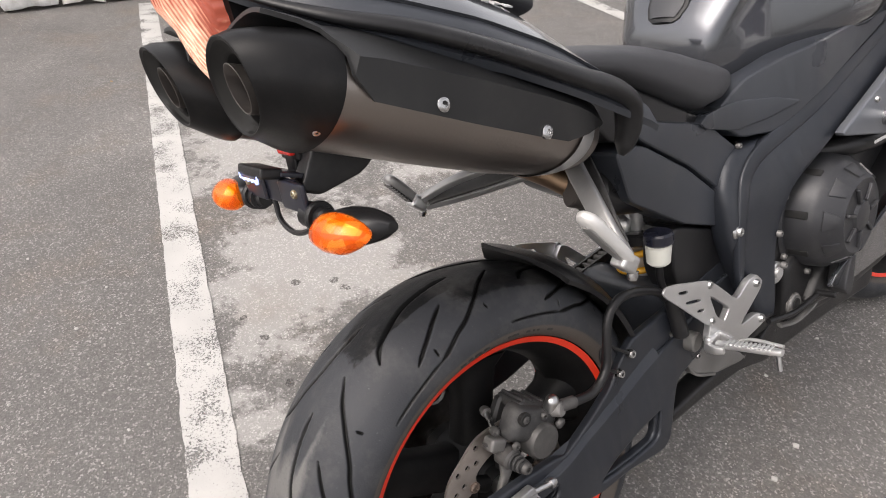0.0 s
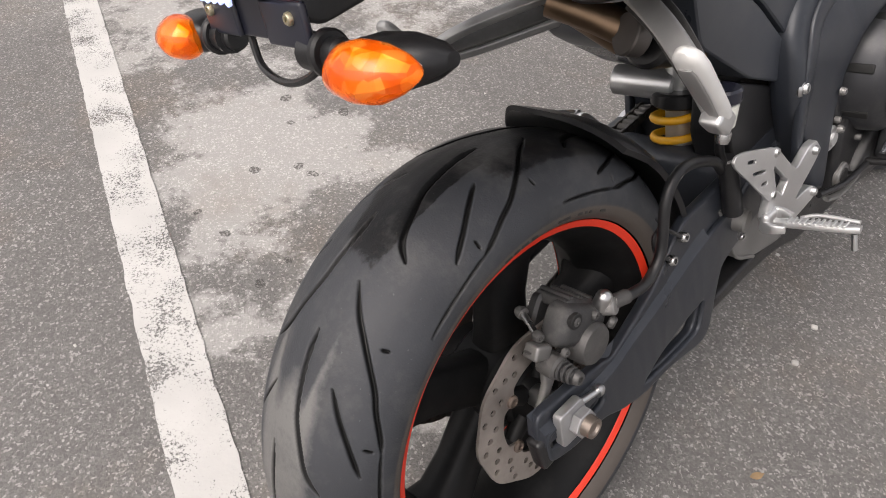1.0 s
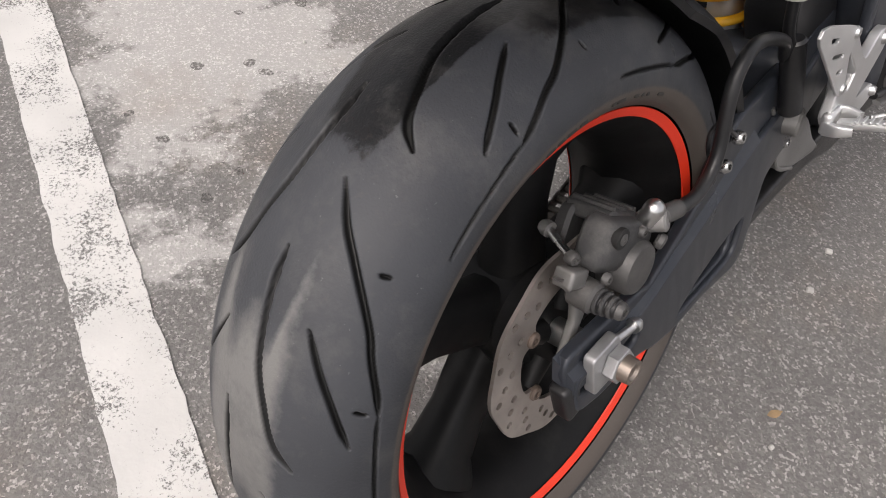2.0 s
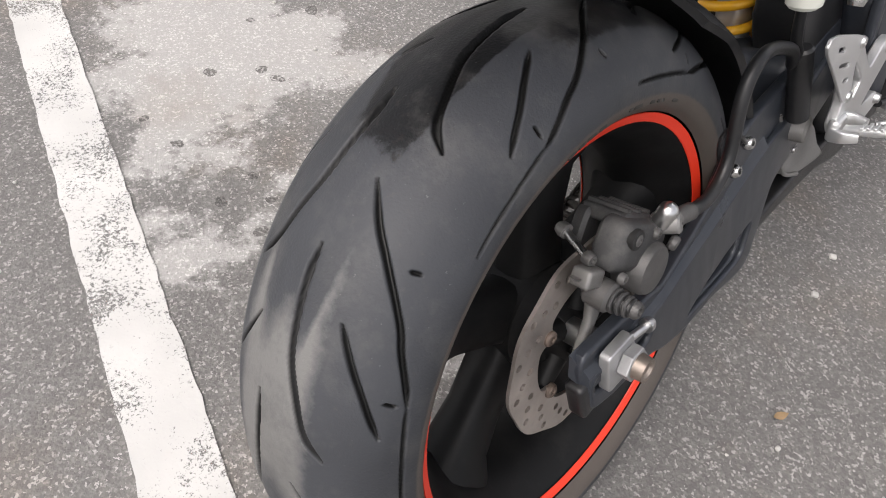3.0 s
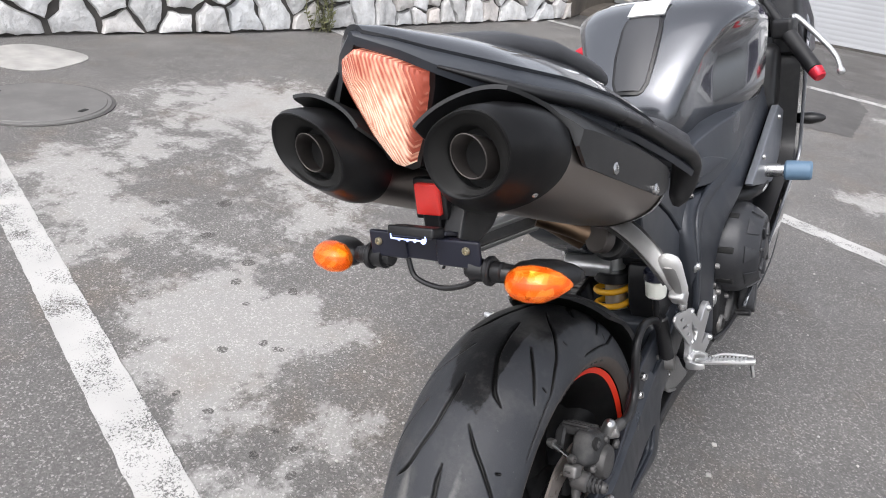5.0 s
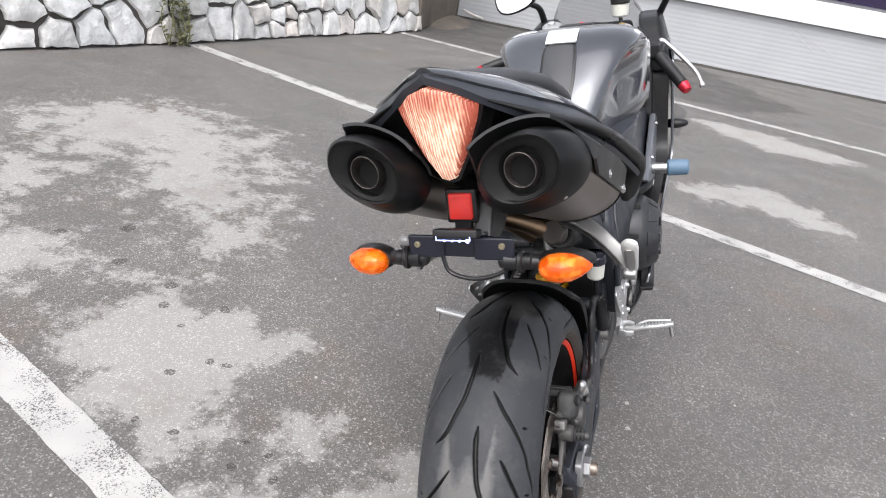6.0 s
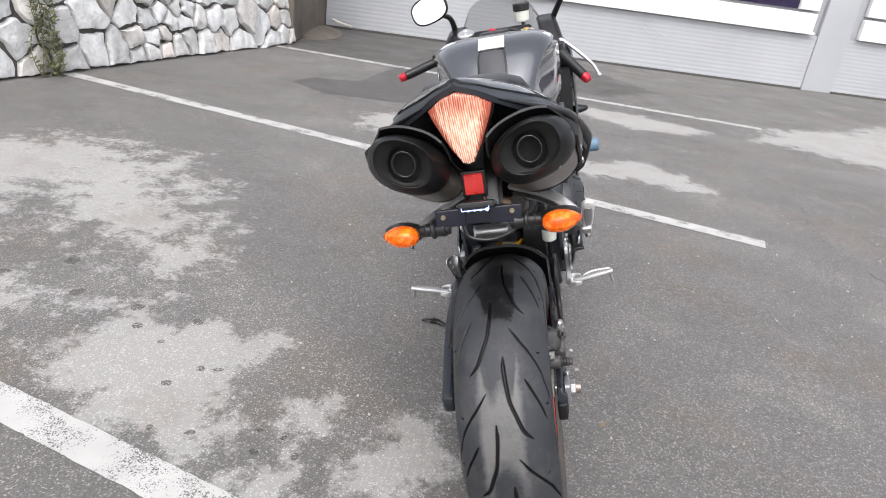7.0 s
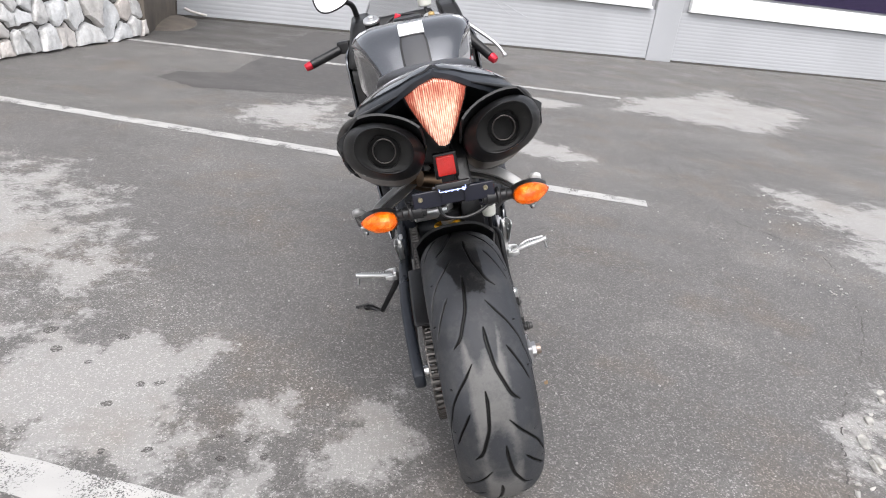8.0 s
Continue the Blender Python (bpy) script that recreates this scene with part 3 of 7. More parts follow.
def build_ground():
    def lines(lo, hi, step, far):
        near = [lo + step * i for i in range(int((hi - lo) / step) + 1)]
        return [-f for f in reversed(far) if -f < lo] + near + [f for f in far if f > hi]
    far = [6, 8, 11, 16, 25, 40, 80, 160, 400]
    xs, ys = lines(-4.0, 5.0, 0.04, far), lines(-1.0, 9.4, 0.04, far)
    verts = [(x, y, 0.0) for y in ys for x in xs]
    w = len(xs)
    faces = [(j * w + i, j * w + i + 1, (j + 1) * w + i + 1, (j + 1) * w + i) for j in range(len(ys) - 1) for i in range(w - 1)]
    me = bpy.data.meshes.new("ground")
    me.from_pydata(verts, [], faces)
    a = me.attributes.new("dry", "FLOAT", "POINT")
    gx, gy = np.array([v[0] for v in verts]), np.array([v[1] for v in verts])
    depth = np.max([inside_depth(gx, gy, list(o)) * (0.28 if o is DRY_LEFT else 0.5 if o in (DRY_FAR, DRY_FRONT, DRY_BEHIND, DRY_EDGE) else 1.0) for o in DRY], axis=0)
    a.data.foreach_set("value", np.clip(0.52 + depth * 3.6, 0.07, 1))
    a = me.attributes.new("damp", "FLOAT", "POINT")
    a.data.foreach_set("value", np.clip(0.5 + 2.0 * inside_depth(gx, gy, [(-3.3, 6.4), (-0.9, 6.3), (0.9, 6.3), (1.6, 7.2), (0.4, 9.4), (-3.4, 9.5)]), 0, 1))
    me.materials.append(ground_material())
    tagged(new("ground", me), "worn grey asphalt with pale dry patches and stone chips", "ground", kind="structure")


build_ground()


def worn_paint():
    m = mat("worn_road_paint", (0.43, 0.423, 0.408), 0.6, vary=0.1, scale=6, bump=0.4, bump_scale=160)
    n, l = m.node_tree.nodes, m.node_tree.links
    b = n["Principled BSDF"]
    flakes = n.new("ShaderNodeTexNoise")
    flakes.inputs["Scale"].default_value, flakes.inputs["Detail"].default_value, flakes.inputs["Roughness"].default_value = 210, 6, 0.7
    l.new(n["Texture Coordinate"].outputs["Object"], flakes.inputs["Vector"])
    cut = n.new("ShaderNodeMapRange")
    cut.inputs[1].default_value, cut.inputs[2].default_value = 0.735, 0.835
    cut.inputs[3].default_value = 0.25
    worn = n.new("ShaderNodeTexNoise")
    worn.inputs["Scale"].default_value, worn.inputs["Detail"].default_value = 9, 7
    l.new(n["Texture Coordinate"].outputs["Object"], worn.inputs["Vector"])
    both = n.new("ShaderNodeMath")
    both.operation = "MULTIPLY_ADD"
    both.inputs[1].default_value = 0.75
    l.new(worn.outputs[0], both.inputs[0])
    l.new(flakes.outputs[0], both.inputs[2])
    l.new(both.outputs[0], cut.inputs[0])
    l.new(cut.outputs[0], b.inputs["Alpha"])
    return m


PAINT = worn_paint()


def road_line(name, p, q, width, label, seed):
    """A painted line with ragged edges, 3 mm over the asphalt."""
    p, q = Vector((*p, 0)), Vector((*q, 0))
    d = (q - p).normalized()
    s = Vector((-d.y, d.x, 0))
    n = int((q - p).length / 0.025)
    bm = bmesh.new()
    rows = []
    for i in range(n + 1):
        c = p + d * (q - p).length * i / n
        w0 = width / 2 + 0.003 * noise.noise((i * 0.35, seed, 0)) + 0.005 * noise.noise((i * 1.7, seed, 5))
        w1 = width / 2 + 0.003 * noise.noise((i * 0.35, seed, 9)) + 0.005 * noise.noise((i * 1.7, seed, 15))
        rows.append([bm.verts.new(c - s * w0 + Vector((0, 0, 0.003))), bm.verts.new(c + s * w1 + Vector((0, 0, 0.003)))])
    for a, b in zip(rows, rows[1:]):
        bm.faces.new((a[0], a[1], b[1], b[0]))
    thing(name, label, "road marking", bm, PAINT, kind="structure")


road_line("parking_line_1", (0.45, -0.535), (-4.2, 0.87), 0.105, "worn white painted parking line on asphalt", 1)
road_line("parking_line_2", (1.34, 2.165), (-3.55, 3.56), 0.115, "faded white parking line running to the stone wall", 2)
road_line("parking_line_3", (2.43, 5.73), (-2.97, 6.47), 0.12, "thin white parking line near the building", 3)


# ---- small marks on the ground ----
OIL = mat("oil_stain", (0.125, 0.118, 0.110), 0.6, vary=0.4, scale=60, bump=0.25, bump_scale=200)
OIL_SOAK = OIL.node_tree.nodes.new("ShaderNodeTexNoise")
OIL_SOAK.inputs["Scale"].default_value, OIL_SOAK.inputs["Detail"].default_value = 150, 5
OIL_CUT = OIL.node_tree.nodes.new("ShaderNodeMapRange")
OIL_CUT.inputs[1].default_value, OIL_CUT.inputs[2].default_value, OIL_CUT.inputs[4].default_value = 0.36, 0.62, 0.9
OIL.node_tree.links.new(OIL.node_tree.nodes["Texture Coordinate"].outputs["Object"], OIL_SOAK.inputs["Vector"])
OIL.node_tree.links.new(OIL_SOAK.outputs[0], OIL_CUT.inputs[0])
OIL.node_tree.links.new(OIL_CUT.outputs[0], OIL.node_tree.nodes["Principled BSDF"].inputs["Alpha"])
PEBBLE = mat("pale_pebble", (0.42, 0.41, 0.385), 0.8, vary=0.2, scale=40)
RUBBLE = mat("broken_concrete_grey", (0.37, 0.36, 0.335), 0.85, vary=0.3, scale=45, bump=0.6, bump_scale=150)
LEAF = mat("fallen_brown_leaf", (0.26, 0.17, 0.085), 0.8, vary=0.3, scale=60)


def blot(x, y, r, seed, z=0.0025, squash=0.75):
    bm = bmesh.new()
    a0 = seed * 1.7
    vs = []
    for k in range(18):
        a = 2 * math.pi * k / 18
        q = r * (1 + 0.3 * noise.noise((math.cos(a) * 1.5, math.sin(a) * 1.5, seed)))
        u, v = q * math.cos(a), squash * q * math.sin(a)
        vs.append(bm.verts.new((x + u * math.cos(a0) - v * math.sin(a0), y + u * math.sin(a0) + v * math.cos(a0), z)))
    bm.faces.new(vs)
    return bm


def build_marks():
    rng = random.Random(3)
    spots = [(-0.932, 0.176, 0.024), (-0.882, -0.004, 0.016), (-0.779, 0.005, 0.02), (-0.876, 0.266, 0.022), (-0.831, 0.272, 0.024), (-1.16, 0.42, 0.03), (-1.22, 0.52, 0.035), (-1.0, 0.50, 0.03), (-1.45, 0.55, 0.04),
             (-0.60, -0.02, 0.02), (-0.55, 0.05, 0.018), (-0.62, 0.06, 0.016), (-0.50, -0.01, 0.02), (-1.05, 0.36, 0.018), (-1.6, 0.75, 0.05), (-1.75, 0.60, 0.03)]
    thing("oil_spots", "small dark oil drips on the pale asphalt", "stain", join(*[blot(x, y, r * 0.68, i, 0.0012) for i, (x, y, r) in enumerate(spots)]), OIL, kind="stuff")
    stones = []
    for i in range(240):
        x, y = rng.uniform(-1.6, 2.4), rng.uniform(-0.6, 3.0)
        s = rng.uniform(0.0025, 0.006)
        stones.append(box((x, y, s * 0.35), (s * 1.5, s * 1.2, s), s * 0.3, (rng.uniform(0, 40), rng.uniform(0, 40), rng.uniform(0, 180)), 1))
    for i in range(70):
        k = rng.random()
        x, y = 1.75 + 0.55 * k + rng.gauss(0, 0.14), 1.0 + 1.5 * k + rng.gauss(0, 0.12)
        s = rng.uniform(0.004, 0.010)
        stones.append(box((x, y, s * 0.35), (s * 1.6, s * 1.2, s * 0.8), s * 0.3, (rng.uniform(0, 40), rng.uniform(0, 40), rng.uniform(0, 180)), 1))
    for x, y in ((0.226, 0.728), (0.239, 0.613)):
        stones.append(box((x, y, 0.003), (0.012, 0.010, 0.007), 0.0025, (10, 5, 30), 2))
    thing("loose_grit", "scattered pale grit and small pebbles on asphalt", "grit", join(*stones), PEBBLE, kind="stuff")
    for x, y, a in ((0.298, 0.342, 60), (-2.85, 0.25, 10)):
        lf = bmesh.new()
        n = 8
        top = [lf.verts.new((0.014 * (k / n - 0.5) * 2, 0.006 * math.sin(math.pi * k / n), 0.004 + 0.004 * abs(k / n - 0.5))) for k in range(n + 1)]
        low = [lf.verts.new((0.014 * (k / n - 0.5) * 2, -0.006 * math.sin(math.pi * k / n), 0.003 + 0.004 * abs(k / n - 0.5))) for k in range(1, n)]
        lf.faces.new(top + low[::-1])
        bmesh.ops.solidify(lf, geom=list(lf.faces), thickness=0.0008)
        ob = thing("fallen_leaf", "small dry brown leaf lying on asphalt", "leaf", lf, LEAF, group="fallen leaves")
        ob.matrix_world = pose(x, y, 0.001, 0, 0, a)

    rubble = []
    for i in range(15):
        k = i / 14
        x, y = 1.03 + 0.42 * k + rng.uniform(-0.02, 0.07), -0.12 + 0.48 * k + rng.uniform(-0.03, 0.03)
        w = 0.008 + 0.026 * rng.random() ** 2
        rubble.append(box((x, y, 0.002), (w * 1.9, w, 0.006 + 0.10 * w), 0.3 * w, (rng.uniform(-6, 6), rng.uniform(-6, 6), rng.uniform(20, 80)), 1))
    rb = join(*rubble)
    for v in rb.verts:
        v.co += 0.007 * noise.noise_vector(v.co * 75)
    thing("broken_concrete", "crumbled pale concrete bits along the asphalt edge", "rubble", rb, RUBBLE, kind="stuff")

    # a crack and the broken edge of the surfacing
    rng = random.Random(5)
    for name, pts, w in (("crack", [(1.88, 3.15), (1.74, 2.6), (1.74, 2.3), (1.80, 1.96), (1.94, 1.74), (2.04, 1.54)], 0.006), ("crack", [(1.63, 2.75), (1.72, 2.62), (1.74, 2.45)], 0.006), ("crack", [(1.0, -0.12), (1.15, 0.12), (1.33, 0.36), (1.52, 0.55), (1.75, 0.85), (1.95, 1.25), (2.04, 1.54)], 0.0035)):
        bm = bmesh.new()
        rows = []
        path = smooth_path([(x, y, 0) for x, y in pts], 26)
        for k, p in enumerate(path):
            d = (path[min(k + 1, len(path) - 1)] - path[max(k - 1, 0)]).normalized()
            s = Vector((-d.y, d.x, 0))
            o = s * rng.uniform(-1, 1) * (0.012 if w > 0.005 else 0.006)
            q = w * rng.uniform(0.25, 1.0)
            rows.append([bm.verts.new(p + o - s * q + Vector((0, 0, 0.0025))), bm.verts.new(p + o + s * q + Vector((0, 0, 0.0025)))])
        for k, (a, b) in enumerate(zip(rows, rows[1:])):
            # the crack closes up in places
            if noise.noise(Vector((k * 0.21, 3.7, 0))) < (0.02 if w > 0.005 else 0.08):
                bm.faces.new((a[0], a[1], b[1], b[0]))
        thing(name, "ragged dark crack across the asphalt", "crack", bm, TAR, kind="structure")


TAR = mat("dark_crack_dirt", (0.095, 0.09, 0.084), 0.9, vary=0.3, scale=30)
build_marks()


# ---- stone wall ----
def stone_material():
    m = mat("pale_limestone", (0.64, 0.632, 0.62), 0.85, vary=0.2, scale=9, bump=1.0, bump_scale=30, dust=0.5, dust_color=(0.38, 0.35, 0.32))
    n, l = m.node_tree.nodes, m.node_tree.links
    b = n["Principled BSDF"]
    info = n.new("ShaderNodeObjectInfo")
    ramp = n.new("ShaderNodeMapRange")
    ramp.inputs[3].default_value, ramp.inputs[4].default_value = 0.82, 1.18
    l.new(info.outputs["Random"], ramp.inputs[0])
    mul = n.new("ShaderNodeVectorMath")
    mul.operation = "SCALE"
    l.new(b.inputs["Base Color"].links[0].from_socket, mul.inputs[0])
    l.new(ramp.outputs[0], mul.inputs["Scale"])
    seven = n.new("ShaderNodeMath")
    seven.operation = "MULTIPLY"
    seven.inputs[1].default_value = 7.3
    l.new(info.outputs["Random"], seven.inputs[0])
    part_of = n.new("ShaderNodeMath")
    part_of.operation = "FRACT"
    l.new(seven.outputs[0], part_of.inputs[0])
    hue = n.new("ShaderNodeValToRGB")
    hue.color_ramp.elements[0].position, hue.color_ramp.elements[0].color = 0.0, (0.95, 0.975, 1.0, 1)
    hue.color_ramp.elements[1].position, hue.color_ramp.elements[1].color = 1.0, (1.0, 0.93, 0.88, 1)
    e = hue.color_ramp.elements.new(0.75)
    e.color = (1.0, 0.995, 0.985, 1)
    l.new(part_of.outputs[0], hue.inputs[0])
    tint = n.new("ShaderNodeVectorMath")
    tint.operation = "MULTIPLY"
    l.new(mul.outputs[0], tint.inputs[0])
    l.new(hue.outputs[0], tint.inputs[1])
    l.new(tint.outputs[0], b.inputs["Base Color"])
    for q in n:
        if q.type == "BUMP":
            q.inputs["Distance"].default_value = 0.012
    return m


STONE = stone_material()
MORTAR = mat("dark_mortar", (0.075, 0.07, 0.064), 0.9, vary=0.3, scale=6, bump=0.8, bump_scale=60)
WALL_FOOT = smooth_path([(-4.78, -1.6, 0), (-4.5, 0.1, 0), (-4.22, 1.5, 0), (-3.82, 2.7, 0), (-3.62, 3.5, 0), (-3.44, 4.4, 0), (-3.2, 5.5, 0), (-2.9, 6.88, 0)], 8)
FOOT_LEN = [0.0]
for a, b in zip(WALL_FOOT, WALL_FOOT[1:]):
    FOOT_LEN.append(FOOT_LEN[-1] + (b - a).length)
WALL_LEN, WALL_TOP, BATTER = FOOT_LEN[-1], 1.9, 0.16


def on_wall(s, z, out):
    """The place s along the wall's foot, z up, out in front of its face."""
    s = max(0, min(WALL_LEN - 1e-6, s))
    i = max(k for k in range(len(FOOT_LEN) - 1) if FOOT_LEN[k] <= s)
    a, b = WALL_FOOT[i], WALL_FOOT[i + 1]
    d = (b - a).normalized()
    nrm = Vector((d.y, -d.x, 0))
    return a.lerp(b, (s - FOOT_LEN[i]) / (FOOT_LEN[i + 1] - FOOT_LEN[i])) + nrm * (out - BATTER * z) + Vector((0, 0, z))


def clip_cell(poly, mid, d):
    out = []
    for i in range(len(poly)):
        p, q = poly[i], poly[(i + 1) % len(poly)]
        a, b = (p - mid).dot(d), (q - mid).dot(d)
        if a <= 0:
            out.append(p)
        if (a < 0 < b) or (b < 0 < a):
            out.append(p.lerp(q, a / (a - b)))
    return out


def build_stone_wall():
    rng = random.Random(7)
    rows = int(WALL_LEN / 0.12)
    bm = bmesh.new()
    back = []
    for i in range(rows + 1):
        s = WALL_LEN * i / rows
        back.append([bm.verts.new(on_wall(s, z, o)) for z, o in ((-0.05, 0.0), (WALL_TOP, 0.0), (WALL_TOP, -0.5), (-0.05, -0.5))])
    for a, b in zip(back, back[1:]):
        for k in range(4):
            bm.faces.new((a[k], a[(k + 1) % 4], b[(k + 1) % 4], b[k]))
    bm.faces.new(back[0])
    bm.faces.new(back[-1])
    wall = thing("wall_stone", "rubble retaining wall of pale stones in dark mortar", "wall", bm, MORTAR, kind="structure")
    pts = []
    tries = 0
    while len(pts) < 300 and tries < 20000:
        tries += 1
        p = Vector((rng.uniform(0, WALL_LEN), rng.uniform(0.03, WALL_TOP), 0))
        gap = 0.205 + 0.13 * noise.noise((p.x * 1.1, p.y * 1.6, 2.2)) + (0.2 if p.y > 1.35 else 0)
        if all((p - q).length > gap for q in pts):
            pts.append(p)
    for p in pts:
        cell = [Vector((max(0, p.x - 0.5), 0.0, 0)), Vector((min(WALL_LEN, p.x + 0.5), 0.0, 0)), Vector((min(WALL_LEN, p.x + 0.5), WALL_TOP, 0)), Vector((max(0, p.x - 0.5), WALL_TOP, 0))]
        for q in pts:
            if q is not p and (q - p).length < 1.0:
                cell = clip_cell(cell, (p + q) / 2, q - p)
                if len(cell) < 3:
                    break
        if len(cell) < 3:
            continue
        c = sum(cell, Vector()) / len(cell)
        fine = []
        for i in range(len(cell)):
            a, b = cell[i], cell[(i + 1) % len(cell)]
            k = max(1, int((b - a).length / 0.045))
            fine += [a.lerp(b, t / k) for t in range(k)]
        proud = rng.uniform(0.03, 0.065)
        tilt = Vector((rng.uniform(-0.12, 0.12), rng.uniform(-0.12, 0.12), 0))
        bm = bmesh.new()
        rings = []
        for scale, inset, out in ((1.0, 0.004, -0.03), (1.0, 0.010, proud * 0.55), (0.95, 0.010, proud * 0.93), (0.78, 0.002, proud * 1.0), (0.42, 0.0, proud * 1.08)):
            ring = []
            for v in fine:
                d = v - c
                r = max(0.02, d.length * scale - inset * 1.3)
                w = c + d.normalized() * (r + 0.030 * (noise.noise((v.x * 10 + p.x * 3, v.y * 10, 1.0)) - 0.20))
                o = out + (w - c).dot(tilt) * (out > 0) + (0.018 * noise.noise((w.x * 11, w.y * 11, 4.0)) if out > 0 else 0)
                ring.append(bm.verts.new(on_wall(w.x, max(0.0, w.y), o)))
            rings.append(ring)
        for a, b in zip(rings, rings[1:]):
            for i in range(len(a)):
                bm.faces.new((a[i], a[(i + 1) % len(a)], b[(i + 1) % len(a)], b[i]))
        bm.faces.new(rings[-1])
        bmesh.ops.triangulate(bm, faces=[f for f in bm.faces if len(f.verts) > 4])
        part("stone", bm, STONE, wall, smooth=38)
    return wall


# ---- building front ----
CLADDING = mat("pale_grey_cladding", (0.385, 0.393, 0.41), 0.5, vary=0.05, scale=1.2, dust=0.12, dust_color=(0.4, 0.4, 0.4))
FRAMEW = mat("white_window_frame", (0.8, 0.8, 0.8), 0.4, vary=0.03)
CONCRETE = mat("stained_concrete", (0.135, 0.115, 0.095), 0.85, vary=0.45, scale=2.5, bump=0.6, bump_scale=60, dust=0.5, dust_color=(0.08, 0.07, 0.06))
PALEPIPE = mat("weathered_pale_plastic", (0.5, 0.49, 0.46), 0.6, vary=0.2)
FACADE = pose(-3.15, 9.10, 0, 0, 0, 6.2)


def ribbed(u0, u1, z0, z1, pitch=0.056, depth=0.0015, y=0.0):
    """A sheet of cladding with lying ribs, 30 mm thick."""
    prof = [(y + 0.03, z0)]
    n = int((z1 - z0) / pitch)
    for i in range(n):
        z = z0 + (z1 - z0) * i / n
        h = (z1 - z0) / n
        prof += [(y, z + 0.002), (y, z + h * 0.68), (y + depth, z + h * 0.8), (y + depth, z + h * 0.92)]
    prof += [(y, z1), (y + 0.03, z1)]
    bm = loft([[(u0, p, z) for p, z in prof], [(u1, p, z) for p, z in prof]])
    return bm


def framed_window(name, u0, u1, z0, z1, parent):
    w = 0.30
    fr = new(name)
    fr.parent = parent
    tagged(fr, "wide white framed shop window")
    for nm, c, s in (("frame_sill", ((u0 + u1) / 2, 0.0, z0 + 0.15), (u1 - u0, 0.10, 0.30)), ("frame_head", ((u0 + u1) / 2, 0.0, z1 - 0.1), (u1 - u0, 0.10, 0.2)),
                     ("frame_side", (u0 + w / 2, 0.0, (z0 + z1) / 2 + 0.07), (w, 0.098, z1 - z0 - 0.542)), ("frame_side", (u1 - w / 2, 0.0, (z0 + z1) / 2 + 0.07), (w, 0.098, z1 - z0 - 0.542))):
        part(nm, box(c, s, 0.012), FRAMEW, fr)
    part("frame_lip", box(((u0 + u1) / 2, -0.06, z0 + 0.02), (u1 - u0 + 0.04, 0.05, 0.035), 0.008), FRAMEW, fr)
    pn = part("pane", box(((u0 + u1) / 2, 0.03, (z0 + z1) / 2 + 0.07), (u1 - u0 - 2 * w, 0.012, z1 - z0 - 0.54), 0), PANE, fr)


def build_facade():
    f = thing("wall_facade", "pale grey ribbed cladding front of a building", "building", box((8.0, 0.22, 1.9), (16.4, 0.3, 3.8), 0.02), CLADDING, kind="structure")
    f.matrix_world = FACADE
    for u0, u1, z0, z1 in ((0.0, 7.52, 0.03, 0.81), (0.0, 2.38, 0.814, 3.4), (2.384, 7.52, 2.62, 3.4), (8.0, 16.0, 0.03, 0.82), (15.0, 16.0, 0.824, 3.4), (8.0, 14.99, 2.62, 3.4)):
        part("cladding_sheet", ribbed(u0, u1, z0, z1), CLADDING, f, smooth=20)
    part("pillar", box((7.76, 0.02, 1.7), (0.47, 0.09, 3.4), 0.012), CLADDING, f, "smooth grey pillar cover")
    part("pillar", box((-0.14, 0.1, 1.7), (0.26, 0.3, 3.4), 0.012), CONCRETE, f)
    part("roof_edge", box((8.0, -0.12, 3.5), (16.5, 0.45, 0.2), 0.02), CLADDING, f)
    # dark strip drawn for the shadow line along the facade's foot
    part("base_shadow_strip", box((8.0, 0.012, 0.012), (16.0, 0.06, 0.03), 0.004), MORTAR, f)
    framed_window("shop_window", 2.42, 7.40, 0.82, 2.6, f)
    framed_window("shop_window", 8.14, 14.9, 0.83, 2.6, f)
    part("scratch_mark", box((5.0, -0.002, 0.61), (0.66, 0.006, 0.012), 0.002, (0, 23, 0)), CLADDING, f)
    part("scratch_mark", box((4.88, -0.002, 0.58), (0.42, 0.006, 0.010), 0.002, (0, 30, 0)), CLADDING, f)
    side = thing("wall_recess", "stained brown concrete side wall beside the building", "wall", box((-3.22, 8.06, 1.3), (0.36, 2.5, 2.6), 0.02, (0, 0, 7)), CONCRETE, kind="structure")
    apron = loft([oval((-3.02, 8.2, z), a, b, (0.99, 0.12, 0), (-0.12, 0.99, 0), 36, 2.0) for z, a, b in ((-0.02, 0.36, 0.85), (0.01, 0.34, 0.82), (0.045, 0.22, 0.62), (0.06, 0.08, 0.4))])
    for v in apron.verts:
        v.co += 0.015 * noise.noise_vector(v.co * 5)
    thing("concrete_apron", "low brown mound of concrete at the wall foot", "concrete", apron, CONCRETE, kind="structure")
    pipe = thing("drain_pipe", "short pale plastic pipe lying at the wall foot", "pipe", tube([(-3.02, 9.0, 0.13), (-2.9, 9.01, 0.09), (-2.72, 9.03, 0.06)], 0.02, 12), PALEPIPE)


build_facade()

